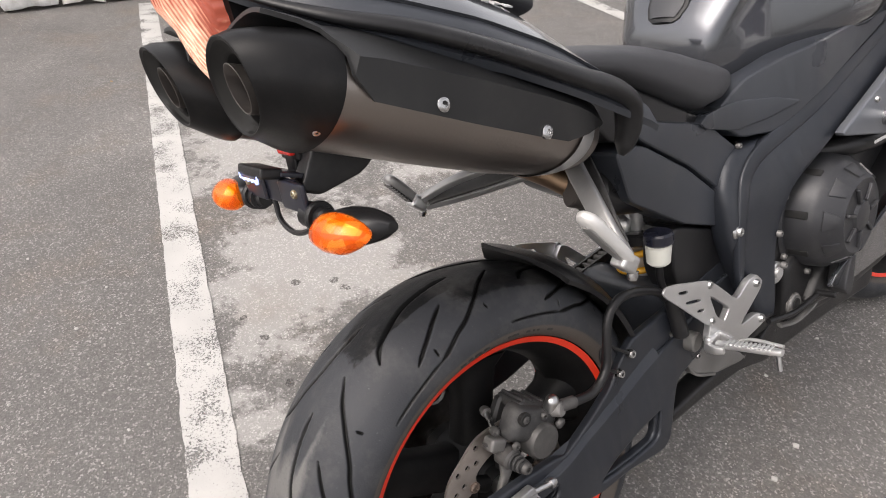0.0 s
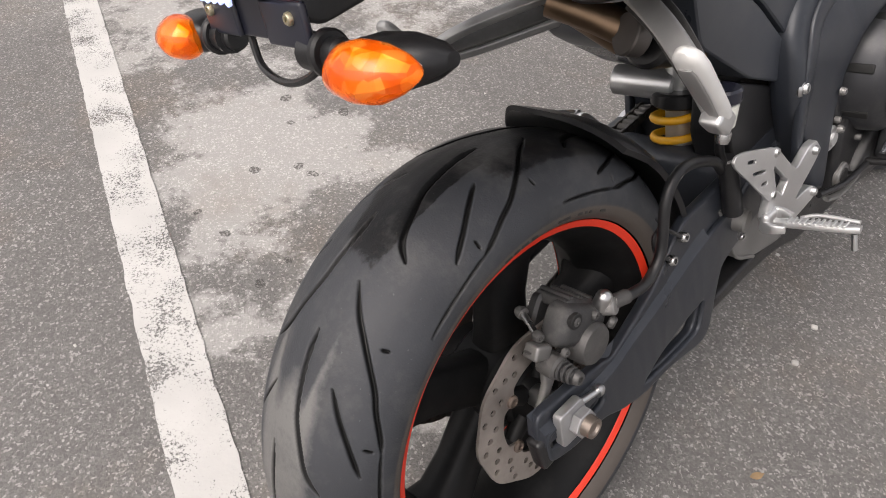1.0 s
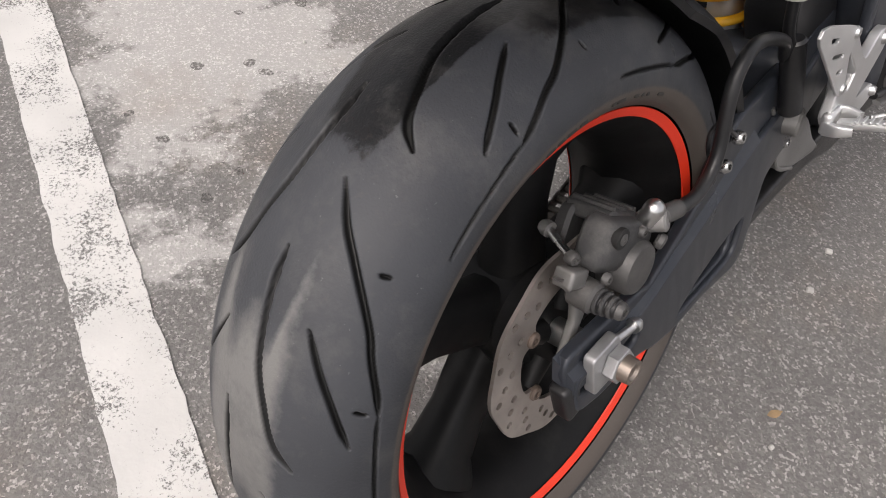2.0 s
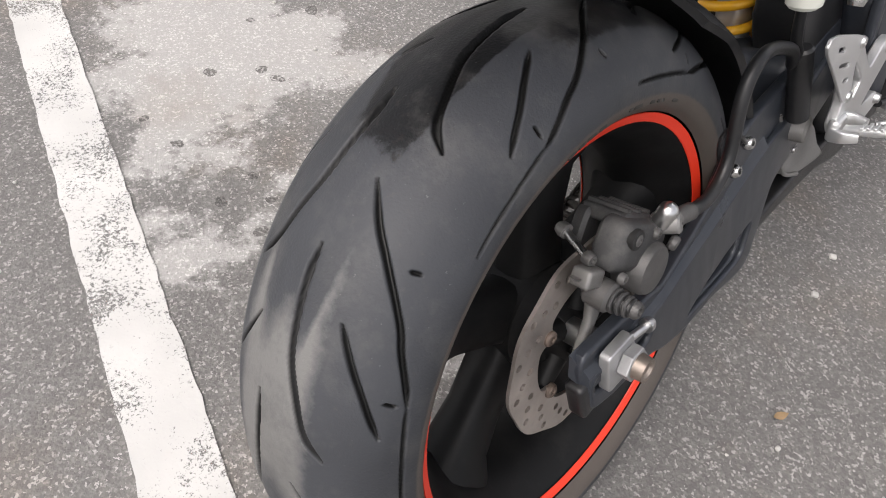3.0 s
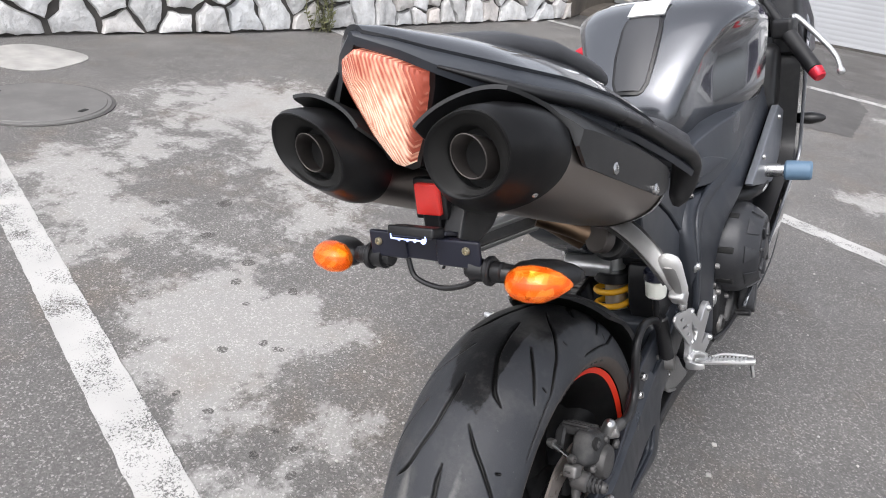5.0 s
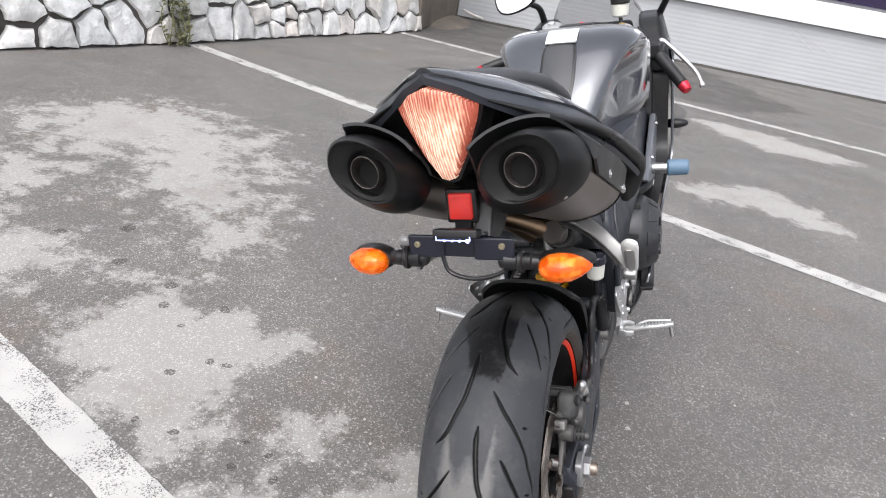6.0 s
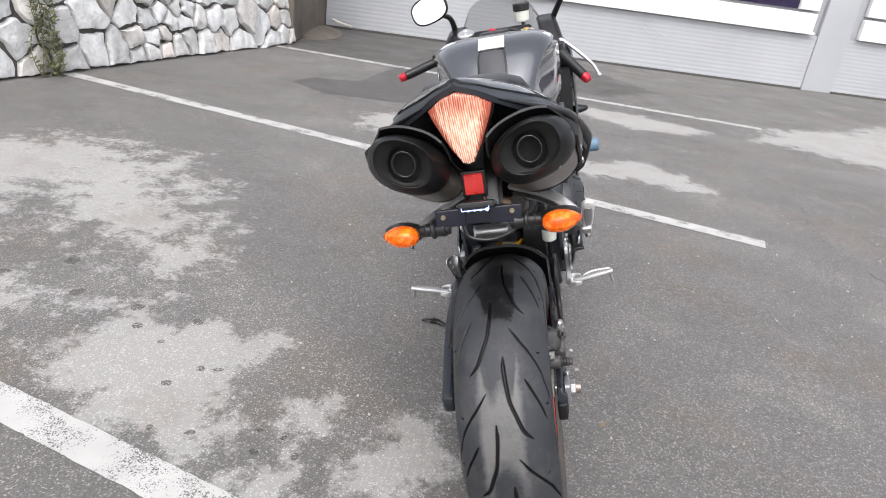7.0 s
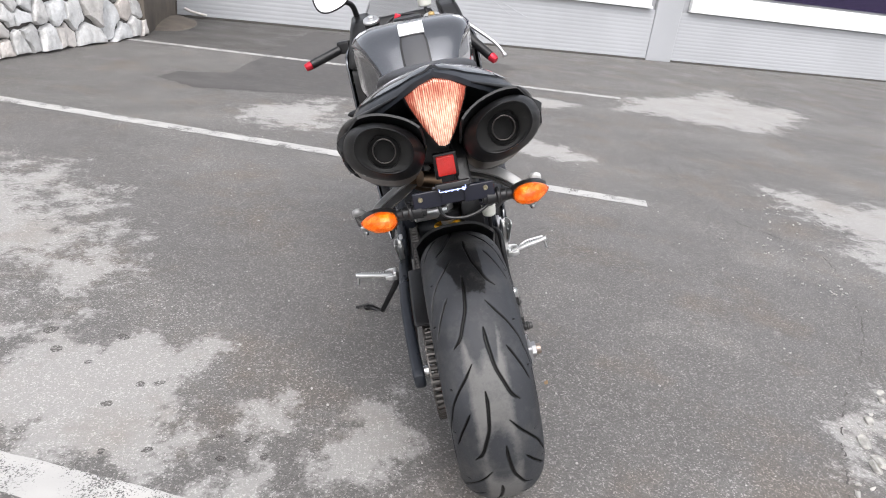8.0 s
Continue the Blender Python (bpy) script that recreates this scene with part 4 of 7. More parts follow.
# ---- covers and patches in the ground ----
COVER = mat("dusty_cast_iron", (0.16, 0.155, 0.15), 0.6, metal=0.3, vary=0.2, scale=5, bump=0.6, bump_scale=90, dust=0.4, dust_color=(0.24, 0.23, 0.22))
PALECON = mat("pale_concrete", (0.36, 0.35, 0.33), 0.8, vary=0.2, scale=8, bump=0.5, bump_scale=90)
DARKTAR = mat("dark_asphalt_patch", (0.080, 0.076, 0.073), 0.7, vary=0.32, scale=5, bump=0.9, bump_scale=120, dust=0.35, dust_color=(0.15, 0.145, 0.14))


def build_covers():
    m = thing("manhole_cover", "round dusty cast iron manhole cover in asphalt", "manhole cover")
    m.location = (-2.99, 0.83, 0)
    part("frame", cylinder((0, 0, -0.02), (0, 0, 0.004), 0.33, n=64), DARKTAR, m)
    part("rim", cylinder((0, 0, -0.02), (0, 0, 0.008), 0.315, n=64, bevel=0.003), COVER, m)
    part("lid", cylinder((0, 0, -0.02), (0, 0, 0.012), 0.295, n=64, bevel=0.003), COVER, m)
    for a in (20, 200):
        x, y = 0.24 * math.cos(radians(a)), 0.24 * math.sin(radians(a))
        # near-black blocks on the lid stand for the shade in its holes
        part("pick_hole", box((x, y, 0.0115), (0.05, 0.025, 0.004), 0.001, (0, 0, a + 90)), HOLE, m)
    slab = loft([oval((-3.76, 1.2, z), a, b, (0.94, 0.34, 0), (-0.34, 0.94, 0), 40, 3.2) for z, a, b in ((-0.01, 0.27, 0.25), (0.004, 0.27, 0.25), (0.006, 0.262, 0.242))])
    thing("concrete_slab", "pale round-cornered concrete slab set in asphalt", "slab", slab, PALECON, kind="structure")
    t = bmesh.new()
    rng = random.Random(2)
    corners = [Vector((x, y, 0.0016)) for x, y in ((-2.1, 4.55), (-1.69, 4.25), (-0.86, 4.4), (0.3, 4.5), (0.35, 5.6), (-0.1, 7.2), (-0.3, 8.9), (-1.22, 8.8), (-1.41, 6.52), (-1.53, 5.73), (-1.59, 5.05), (-2.01, 4.89))]
    edge = []
    for a, b in zip(corners, corners[1:] + corners[:1]):
        k = int((b - a).length / 0.03)
        edge += [a.lerp(b, q / k) + Vector((rng.uniform(-0.012, 0.012), rng.uniform(-0.02, 0.02), 0)) for q in range(k)]
    t.faces.new([t.verts.new(p) for p in edge])
    thing("asphalt_patch", "dark repair patch in the asphalt reaching the building", "asphalt patch", t, DARKTAR, kind="structure")


build_covers()


WEED = mat("dry_green_weed", (0.17, 0.175, 0.085), 0.8, vary=0.4, scale=9, dust=0.4, dust_color=(0.20, 0.16, 0.08))


def build_weed():
    rng = random.Random(11)
    w = thing("wall_weed", "thin green and brown weed growing up the stone wall", "plant")
    s0 = FOOT_LEN[min(range(len(WALL_FOOT)), key=lambda k: abs(WALL_FOOT[k].y - 3.38))]
    leaves = bmesh.new()
    for i in range(8):
        s, pts = s0 + rng.uniform(-0.10, 0.10), []
        top = rng.uniform(0.5, 1.0)
        for k in range(6):
            pts.append(on_wall(s + rng.uniform(-0.05, 0.05) + 0.10 * (rng.random() - 0.5) * k / 5, top * k / 5, 0.06 + 0.05 * rng.random()))
        part("stem", tube(pts, (0.004, 0.0015), 5, 3), WEED, w)
        for p in smooth_path(pts, 6):
            for _ in range(2):
                d = Vector((rng.uniform(-1, 1), rng.uniform(-1, 1), rng.uniform(-0.6, 0.8))).normalized()
                q = d.cross(Vector((0.2, 0.5, 0.8))).normalized() * rng.uniform(0.006, 0.013)
                ln = rng.uniform(0.03, 0.07)
                a, b, c, e = p, p + d * ln * 0.5 + q, p + d * ln, p + d * ln * 0.5 - q
                leaves.faces.new([leaves.verts.new(v) for v in (a, b, c, e)])
    lv = part("leaves", leaves, WEED, w)
    tagged(lv, kind="stuff")


build_weed()


# ---- motorcycle ----
LEAN = radians(16.4)
bike = thing("motorcycle", "black and graphite sports motorcycle leaning on its side stand", "motorcycle")
BIKE = Matrix.Translation((0.0878, 0, 0.0043)) @ Matrix.Rotation(-LEAN, 4, "Y")
bike.matrix_world = BIKE
AX = 0.311  # height of the rear axle


def tyre_mesh(name, half, pattern, around, across, axle, period=45):
    """A tyre with its grooves cut 5 mm deep; half: (x, r) from the crown to the bead."""
    px, pr = np.array([p[0] for p in half]), np.array([p[1] for p in half])
    s = np.concatenate([[0], np.cumsum(np.hypot(np.diff(px), np.diff(pr)))])
    sv = np.linspace(-s[-1], s[-1], across)
    sm = np.linspace(0, s[-1], 400)
    k = np.ones(31) / 31
    fx, fr = np.interp(sm, s, px), np.interp(sm, s, pr)
    fx = np.convolve(np.concatenate([-fx[15:0:-1], fx, np.full(15, fx[-1])]), k, "valid")
    fr = np.convolve(np.concatenate([fr[15:0:-1], fr, np.full(15, fr[-1])]), k, "valid")
    x, r = np.sign(sv) * np.interp(abs(sv), sm, fx), np.interp(abs(sv), sm, fr)
    cols = around * period // 360
    th = np.arange(cols) * period / cols
    depth = np.zeros((cols, across))
    big_r = half[0][1]
    for line, width in pattern:
        pts = smooth_path([(a, b, 0) for a, b in line], 24)
        for i, p in enumerate(pts):
            taper = min(1, 6 * i / len(pts) + 0.25, 6 * (len(pts) - 1 - i) / len(pts) + 0.25)
            da = (th[:, None] - p.x + period / 2) % period - period / 2
            d = np.hypot(np.radians(da) * big_r, sv[None, :] - p.y)
            depth = np.maximum(depth, np.clip((width * taper - d) / 0.0017 + 0.5, 0, 1))
    depth = np.tile(depth * 0.005, (360 // period, 1))
    ang = np.radians(np.arange(around) * 360 / around)
    nx, nr = np.gradient(r), -np.gradient(x)
    ln = np.hypot(nx, nr)
    nx, nr = -nx / ln, -nr / ln
    X = x[None, :] - depth * nx[None, :]
    R = r[None, :] - depth * nr[None, :]
    co = np.stack([X, -R * np.cos(ang)[:, None], R * np.sin(ang)[:, None]], -1) + np.array(axle)
    idx = np.arange(around * across).reshape(around, across)
    nxt = np.roll(idx, -1, 0)
    f = np.stack([idx[:, :-1], nxt[:, :-1], nxt[:, 1:], idx[:, 1:]], -1).reshape(-1, 4)
    me = bpy.data.meshes.new(name)
    me.from_pydata(co.reshape(-1, 3).tolist(), [], f.tolist())
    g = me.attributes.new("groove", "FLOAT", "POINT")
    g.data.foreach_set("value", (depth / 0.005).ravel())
    deg = np.degrees(ang)
    deg = np.where(deg > 270, deg - 360, deg)[:, None]
    sc = sv[None, :]
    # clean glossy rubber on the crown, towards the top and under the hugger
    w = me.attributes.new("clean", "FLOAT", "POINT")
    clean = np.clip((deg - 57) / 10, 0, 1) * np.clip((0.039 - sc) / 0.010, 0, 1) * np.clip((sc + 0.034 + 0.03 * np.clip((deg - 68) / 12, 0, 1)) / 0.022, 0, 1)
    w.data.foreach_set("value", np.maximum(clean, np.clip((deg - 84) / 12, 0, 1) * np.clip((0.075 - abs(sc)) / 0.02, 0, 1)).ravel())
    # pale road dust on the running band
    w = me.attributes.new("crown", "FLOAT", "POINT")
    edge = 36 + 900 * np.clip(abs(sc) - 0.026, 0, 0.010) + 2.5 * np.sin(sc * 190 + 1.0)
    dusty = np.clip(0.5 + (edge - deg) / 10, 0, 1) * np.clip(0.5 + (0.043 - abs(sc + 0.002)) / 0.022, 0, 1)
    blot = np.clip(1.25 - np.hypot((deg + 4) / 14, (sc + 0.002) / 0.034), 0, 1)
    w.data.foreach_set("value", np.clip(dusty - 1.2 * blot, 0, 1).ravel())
    w = me.attributes.new("bead", "FLOAT", "POINT")
    w.data.foreach_set("value", np.tile(np.clip((abs(sv) - s[-1] + 0.026) / 0.006, 0, 0.7), around))
    me.shade_smooth()
    me.materials.append(RUBBER)
    return me


REAR_HALF = [(0, 0.311), (0.02, 0.3098), (0.04, 0.3055), (0.058, 0.298), (0.073, 0.287), (0.085, 0.273), (0.092, 0.258), (0.094, 0.244), (0.089, 0.232), (0.082, 0.2268), (0.0795, 0.2250)]
GROOVES = []
for side, shift in ((1, 0), (-1, 22.5)):
    for line, width in (([(46, 0.0104), (41.5, 0.0105), (36, 0.0136), (31, 0.018), (26, 0.028), (21, 0.039), (18, 0.055)], 0.0030),
                        ([(56.3, 0.026), (51.5, 0.0441), (46.9, 0.0643), (41.2, 0.0847), (37, 0.0935), (32.5, 0.1035), (29, 0.1087)], 0.0021),
                        ([(29, 0.1087), (19, 0.113), (9, 0.1146)], 0.0012),
                        ([(38.2, 0.049), (33.5, 0.064), (29, 0.078), (23.5, 0.0925)], 0.0020),
                        ([(48, 0.078), (48.2, 0.084)], 0.0013),
                        ([(29.3, 0.092), (29.1, 0.100)], 0.0013)):
        GROOVES.append(([(a - shift, side * b) for a, b in line], width))


def build_wheel(name, axle, half_w, rim_r, label):
    """Rim, spokes and hub of a cast five-spoke wheel."""
    wheel = part(name, spin([(-half_w - 0.003, rim_r), (-half_w + 0.003, rim_r - 0.0105), (-half_w + 0.012, rim_r - 0.017), (-half_w + 0.03, rim_r - 0.03), (0, rim_r - 0.045), (half_w - 0.03, rim_r - 0.03),
                             (half_w - 0.012, rim_r - 0.017), (half_w - 0.003, rim_r - 0.0105), (half_w + 0.003, rim_r), (half_w - 0.008, rim_r + 0.002), (half_w - 0.012, rim_r - 0.008),
                             (0, rim_r - 0.036), (-half_w + 0.012, rim_r - 0.008), (-half_w + 0.008, rim_r + 0.002)], 120, axle, closed=True), WHEEL, bike, label)
    for i in range(5):
        a = radians(3 + 72 * i)
        e, t = Vector((0, math.cos(a), math.sin(a))), Vector((0, -math.sin(a), math.cos(a)))
        c = Vector(axle)
        rings = []
        for d, w, th, lag in ((0.03, 0.036, 0.03, 0), (0.07, 0.032, 0.027, 0.004), (0.12, 0.031, 0.025, 0.01), (rim_r - 0.06, 0.036, 0.030, 0.016), (rim_r - 0.034, 0.050, 0.044, 0.018)):
            rings.append(oval(c + e * d + t * lag, th, w, Vector((1, 0, 0)), t, 16, 3.0))
        part("spoke", loft(rings), WHEEL, wheel)
    part("hub", join(cylinder((axle[0] - half_w * 0.9, axle[1], axle[2]), (axle[0] + half_w * 0.8, axle[1], axle[2]), 0.045, n=32, bevel=0.005),
                     cylinder((axle[0] - 0.04, axle[1], axle[2]), (axle[0] + 0.04, axle[1], axle[2]), 0.06, n=32, bevel=0.01)), WHEEL, wheel)
    for sx in (-1, 1):
        x = sx * half_w
        part("rim_stripe", spin([(x + sx * 0.0040, rim_r - 0.0001), (x + sx * 0.0048, rim_r - 0.0005), (x + sx * 0.0008, rim_r - 0.0092), (x - sx * 0.0004, rim_r - 0.0097)], 120, axle), RED, wheel, "red reflective rim stripe")
    return wheel


RUBBERMARK = mat("dark_worn_lettering", (0.02, 0.018, 0.016), 0.6)


def build_rear_wheel():
    axle = (0, 0, AX)
    wheel = build_wheel("rear_wheel", axle, 0.0745, 0.2245, "black five-spoke cast rear wheel")
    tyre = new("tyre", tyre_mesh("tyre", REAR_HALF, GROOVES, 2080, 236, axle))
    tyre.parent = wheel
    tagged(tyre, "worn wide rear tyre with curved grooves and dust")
    for ang, wide in ((79, 0.010), (82, 0.008), (85, 0.011), (88.5, 0.009), (98, 0.006), (100.5, 0.012), (106, 0.007), (108.5, 0.004), (110.5, 0.004), (116, 0.010)):
        q = radians(ang)
        bar = box((0, 0, 0), (0.0012, wide, 0.0042), 0.0004, (90 - ang, 0, 0))
        bmesh.ops.translate(bar, verts=bar.verts, vec=(0.0915, -0.2385 * math.cos(q), AX + 0.2385 * math.sin(q)))
        part("lettering_bar", bar, RUBBERMARK, tyre)
    # brake disc with its drilled holes
    holes = []
    for i in range(45):
        a = radians(8 * i)
        r = 0.082 + 0.0095 * (i % 3)
        holes.append([(r * math.cos(a) + 0.0043 * math.cos(q), r * math.sin(a) + 0.0043 * math.sin(q)) for q in [k * math.pi / 4 for k in range(8)]])
    outer = [((0.110 + 0.0015 * math.cos(10 * q)) * math.cos(q), (0.110 + 0.0015 * math.cos(10 * q)) * math.sin(q)) for q in [k * math.pi / 60 for k in range(120)]]
    inner = [((0.0695 - 0.013 * max(0, math.cos(5 * q)) ** 3) * math.cos(q), (0.0695 - 0.013 * max(0, math.cos(5 * q)) ** 3) * math.sin(q)) for q in [k * math.pi / 60 for k in range(120)]]
    disc = part("brake_disc", plate(outer, [inner, *holes], 0.0697, 0.0735, to=Matrix.Translation(axle)), DISC, wheel, "drilled steel brake disc with rusty bolts")
    for i in range(5):
        a = radians(72 * i)
        c = Vector((0, math.cos(a), math.sin(a)))
        part("disc_arm", tube([Vector(axle) + c * 0.03 + Vector((0.060, 0, 0)), Vector(axle) + c * 0.062 + Vector((0.062, 0, 0))], (0.013, 0.010), 10, 1), WHEEL, wheel)
        part("disc_bolt", bolt(Vector(axle) + c * 0.0625 + Vector((0.0735, 0, 0)), (1, 0, 0), 0.008, 0.004), RUST, wheel)
    part("axle_shaft", cylinder((-0.14, 0, AX), (0.130, 0, AX), 0.014), STEEL, wheel)
    # sprocket on the left
    teeth = []
    for k in range(43 * 4):
        q = 2 * math.pi * k / (43 * 4)
        r = 0.109 + (0.006 if k % 4 in (0, 1) else -0.001)
        teeth.append((r * math.cos(q), r * math.sin(q)))
    cut = [[(0.075 * math.cos(radians(72 * i)) + 0.02 * math.cos(q), 0.075 * math.sin(radians(72 * i)) + 0.02 * math.sin(q)) for q in [k * math.pi / 8 for k in range(16)]] for i in range(5)]
    part("sprocket", plate(teeth, cut, -0.108, -0.101, to=Matrix.Translation(axle)), CHAIN, wheel, "toothed steel rear sprocket")


build_rear_wheel()


def build_front_wheel():
    axle = (0.02, 1.415, 0.30)
    wheel = build_wheel("front_wheel", (0, 0, 0), 0.05, 0.2245, "black five-spoke front wheel")
    half = [(0, 0.30), (0.02, 0.298), (0.04, 0.288), (0.054, 0.272), (0.06, 0.256), (0.058, 0.24), (0.05, 0.228), (0.046, 0.219)]
    tyre = new("tyre", tyre_mesh("tyre", half, [], 184, 40, (0, 0, 0)))
    tyre.parent = wheel
    for sx in (-1, 1):
        part("brake_disc", spin([(sx * 0.055, 0.155), (sx * 0.06, 0.155), (sx * 0.06, 0.1), (sx * 0.055, 0.1)], 64, closed=True), DISC, wheel)
    wheel.matrix_local = pose(*axle, 0, 0, -14)


build_front_wheel()


def build_swingarm():
    inner = rounded([(-0.055, 0.346), (0.01, 0.343), (0.069, 0.338), (0.088, 0.331), (0.112, 0.340), (0.155, 0.360), (0.199, 0.385), (0.225, 0.416), (0.26, 0.440), (0.36, 0.446), (0.50, 0.47), (0.60, 0.46), (0.61, 0.40),
                     (0.50, 0.35), (0.42, 0.325), (0.355, 0.310), (0.342, 0.265), (0.330, 0.217), (0.312, 0.206), (0.222, 0.224), (0.147, 0.229), (0.10, 0.242), (0.06, 0.262), (-0.048, 0.264)], 0.25, 3)
    outer = rounded([(-0.049, 0.321), (0.015, 0.316), (0.084, 0.321), (0.123, 0.335), (0.167, 0.346), (0.219, 0.360), (0.267, 0.376), (0.312, 0.387), (0.40, 0.402), (0.50, 0.44), (0.60, 0.45), (0.61, 0.40),
                     (0.50, 0.35), (0.42, 0.328), (0.360, 0.313), (0.347, 0.267), (0.335, 0.213), (0.316, 0.201), (0.29, 0.204), (0.222, 0.219), (0.147, 0.224), (0.10, 0.237), (0.06, 0.257), (-0.004, 0.258), (-0.044, 0.269)], 0.25, 3)
    hole = rounded([(0.147, 0.241), (0.19, 0.262), (0.25, 0.276), (0.285, 0.279), (0.312, 0.282), (0.302, 0.230), (0.227, 0.232)], 0.25, 3)
    hole_in = [(0.232 + (y - 0.232) * 0.9, 0.252 + (z - 0.252) * 0.86) for y, z in hole]
    slot = rounded([(-0.040, 0.288), (-0.040, 0.312), (0.062, 0.308), (0.060, 0.280)], 0.3, 3)

    def bend(x, y, z):
        k = max(0.0, min(1.0, (y - 0.06) / 0.4))
        return Vector((x - 0.012 * k, y, z))
    arm = part("swingarm", join(plate(inner, [hole_in, slot], 0.0965, 0.1105, 0.004, bend), plate(outer, [hole, slot], 0.1075, 0.1175, 0.0045, bend)), CHARCOAL, bike, "charcoal painted braced swingarm")
    edge = ((-0.049, 0.321), (0.015, 0.316), (0.084, 0.321), (0.123, 0.335), (0.167, 0.346), (0.219, 0.360), (0.267, 0.376), (0.312, 0.387))
    crest = ((-0.055, 0.346), (0.010, 0.343), (0.069, 0.338), (0.112, 0.340), (0.155, 0.360), (0.199, 0.385), (0.232, 0.416), (0.285, 0.440))
    part("top_face", loft([[bend(0.1168, a, b - 0.002), bend(0.1135, a, b + 0.003), bend(0.0985, c, d), bend(0.0975, c, d - 0.03), bend(0.1160, a, b - 0.02)] for (a, b), (c, d) in zip(edge, crest)]), CHARCOAL, arm, smooth=25)
    # near-black sheet puts the slot's inner shade into colour
    part("slot_back", plate(rounded([(-0.045, 0.284), (-0.045, 0.316), (0.066, 0.312), (0.064, 0.276)], 0.3, 3), x0=0.0975, x1=0.1000), HOLE, arm)
    part("end_block", box((0.105, -0.044, 0.287), (0.021, 0.024, 0.048), 0.006, (10, 0, 0)), BLACK, arm)
    left = rounded([(-0.046, 0.334), (0.06, 0.350), (0.20, 0.40), (0.36, 0.43), (0.60, 0.46), (0.61, 0.40), (0.42, 0.345), (0.30, 0.312), (0.20, 0.288), (0.06, 0.284), (-0.036, 0.284)], 0.25, 3)
    slot = rounded([(-0.022, 0.296), (-0.022, 0.326), (0.045, 0.326), (0.045, 0.296)], 0.3, 3)
    part("left_arm", flip(plate(left, [], 0.130, 0.158, 0.009, lambda x, y, z: Vector((x + 0.012 * math.sin(max(0, min(1, (y + 0.07) / 0.5)) * math.pi), y, z))), -1), CHARCOAL, arm)
    part("belly_shield", plate(rounded([(0.340, 0.222), (0.45, 0.224), (0.57, 0.218), (0.66, 0.191), (0.76, 0.190), (0.96, 0.175), (1.15, 0.155), (1.15, 0.30), (0.70, 0.29), (0.64, 0.252), (0.55, 0.258), (0.45, 0.254), (0.348, 0.246)], 0.2, 3), x0=0.055, x1=0.100, bevel=0.008), BLACK, bike, "black lower heat shield under the engine")
    part("pivot_tube", cylinder((-0.12, 0.58, 0.43), (0.12, 0.58, 0.43), 0.045, n=28), CHARCOAL, arm)
    part("bridge", box((0, 0.40, 0.40), (0.20, 0.06, 0.12), 0.02), SATIN, arm)
    # chain adjuster, axle nut and end caps
    part("adjuster_block", plate(rounded([(-0.031, 0.336), (0.010, 0.338), (0.020, 0.302), (0.010, 0.286), (-0.028, 0.286)], 0.15), x0=0.113, x1=0.125, bevel=0.002), DULLALU, arm, "bare aluminium chain adjuster block")
    nut = [(0.0185 * math.cos(q), AX + 0.0185 * math.sin(q)) for q in [k * math.pi / 3 for k in range(6)]]
    part("axle_nut", plate(nut, x0=0.125, x1=0.137, bevel=0.002), DULLALU, arm, "large silver axle nut")
    part("axle_end", spin([(0.139, 0.0), (0.145, 0.0), (0.145, 0.007), (0.148, 0.009), (0.148, 0.0125), (0.137, 0.0135)], 24, (0, 0, AX)), RUSTED, arm)
    part("adjuster_screw", join(cylinder((0.119, 0.008, 0.326), (0.121, 0.052, 0.318), 0.0042, n=12), bolt((0.1205, 0.042, 0.320), (0, 1, -0.15), 0.0078, 0.008)), STEEL, arm)
    for p in ((0.1125, 0.211, 0.406), (0.109, 0.243, 0.4225)):
        part("guide_bolt", bolt(p, (1, 0, 0.2), 0.0075, 0.007), STEEL, arm)
    part("hose_guide", tube([(0.1125, 0.211, 0.406), (0.107, 0.187, 0.427), (0.106, 0.182, 0.452), (0.107, 0.197, 0.459), (0.111, 0.212, 0.447), (0.110, 0.243, 0.4225)], 0.0026, 8), BLACK, arm)


build_swingarm()


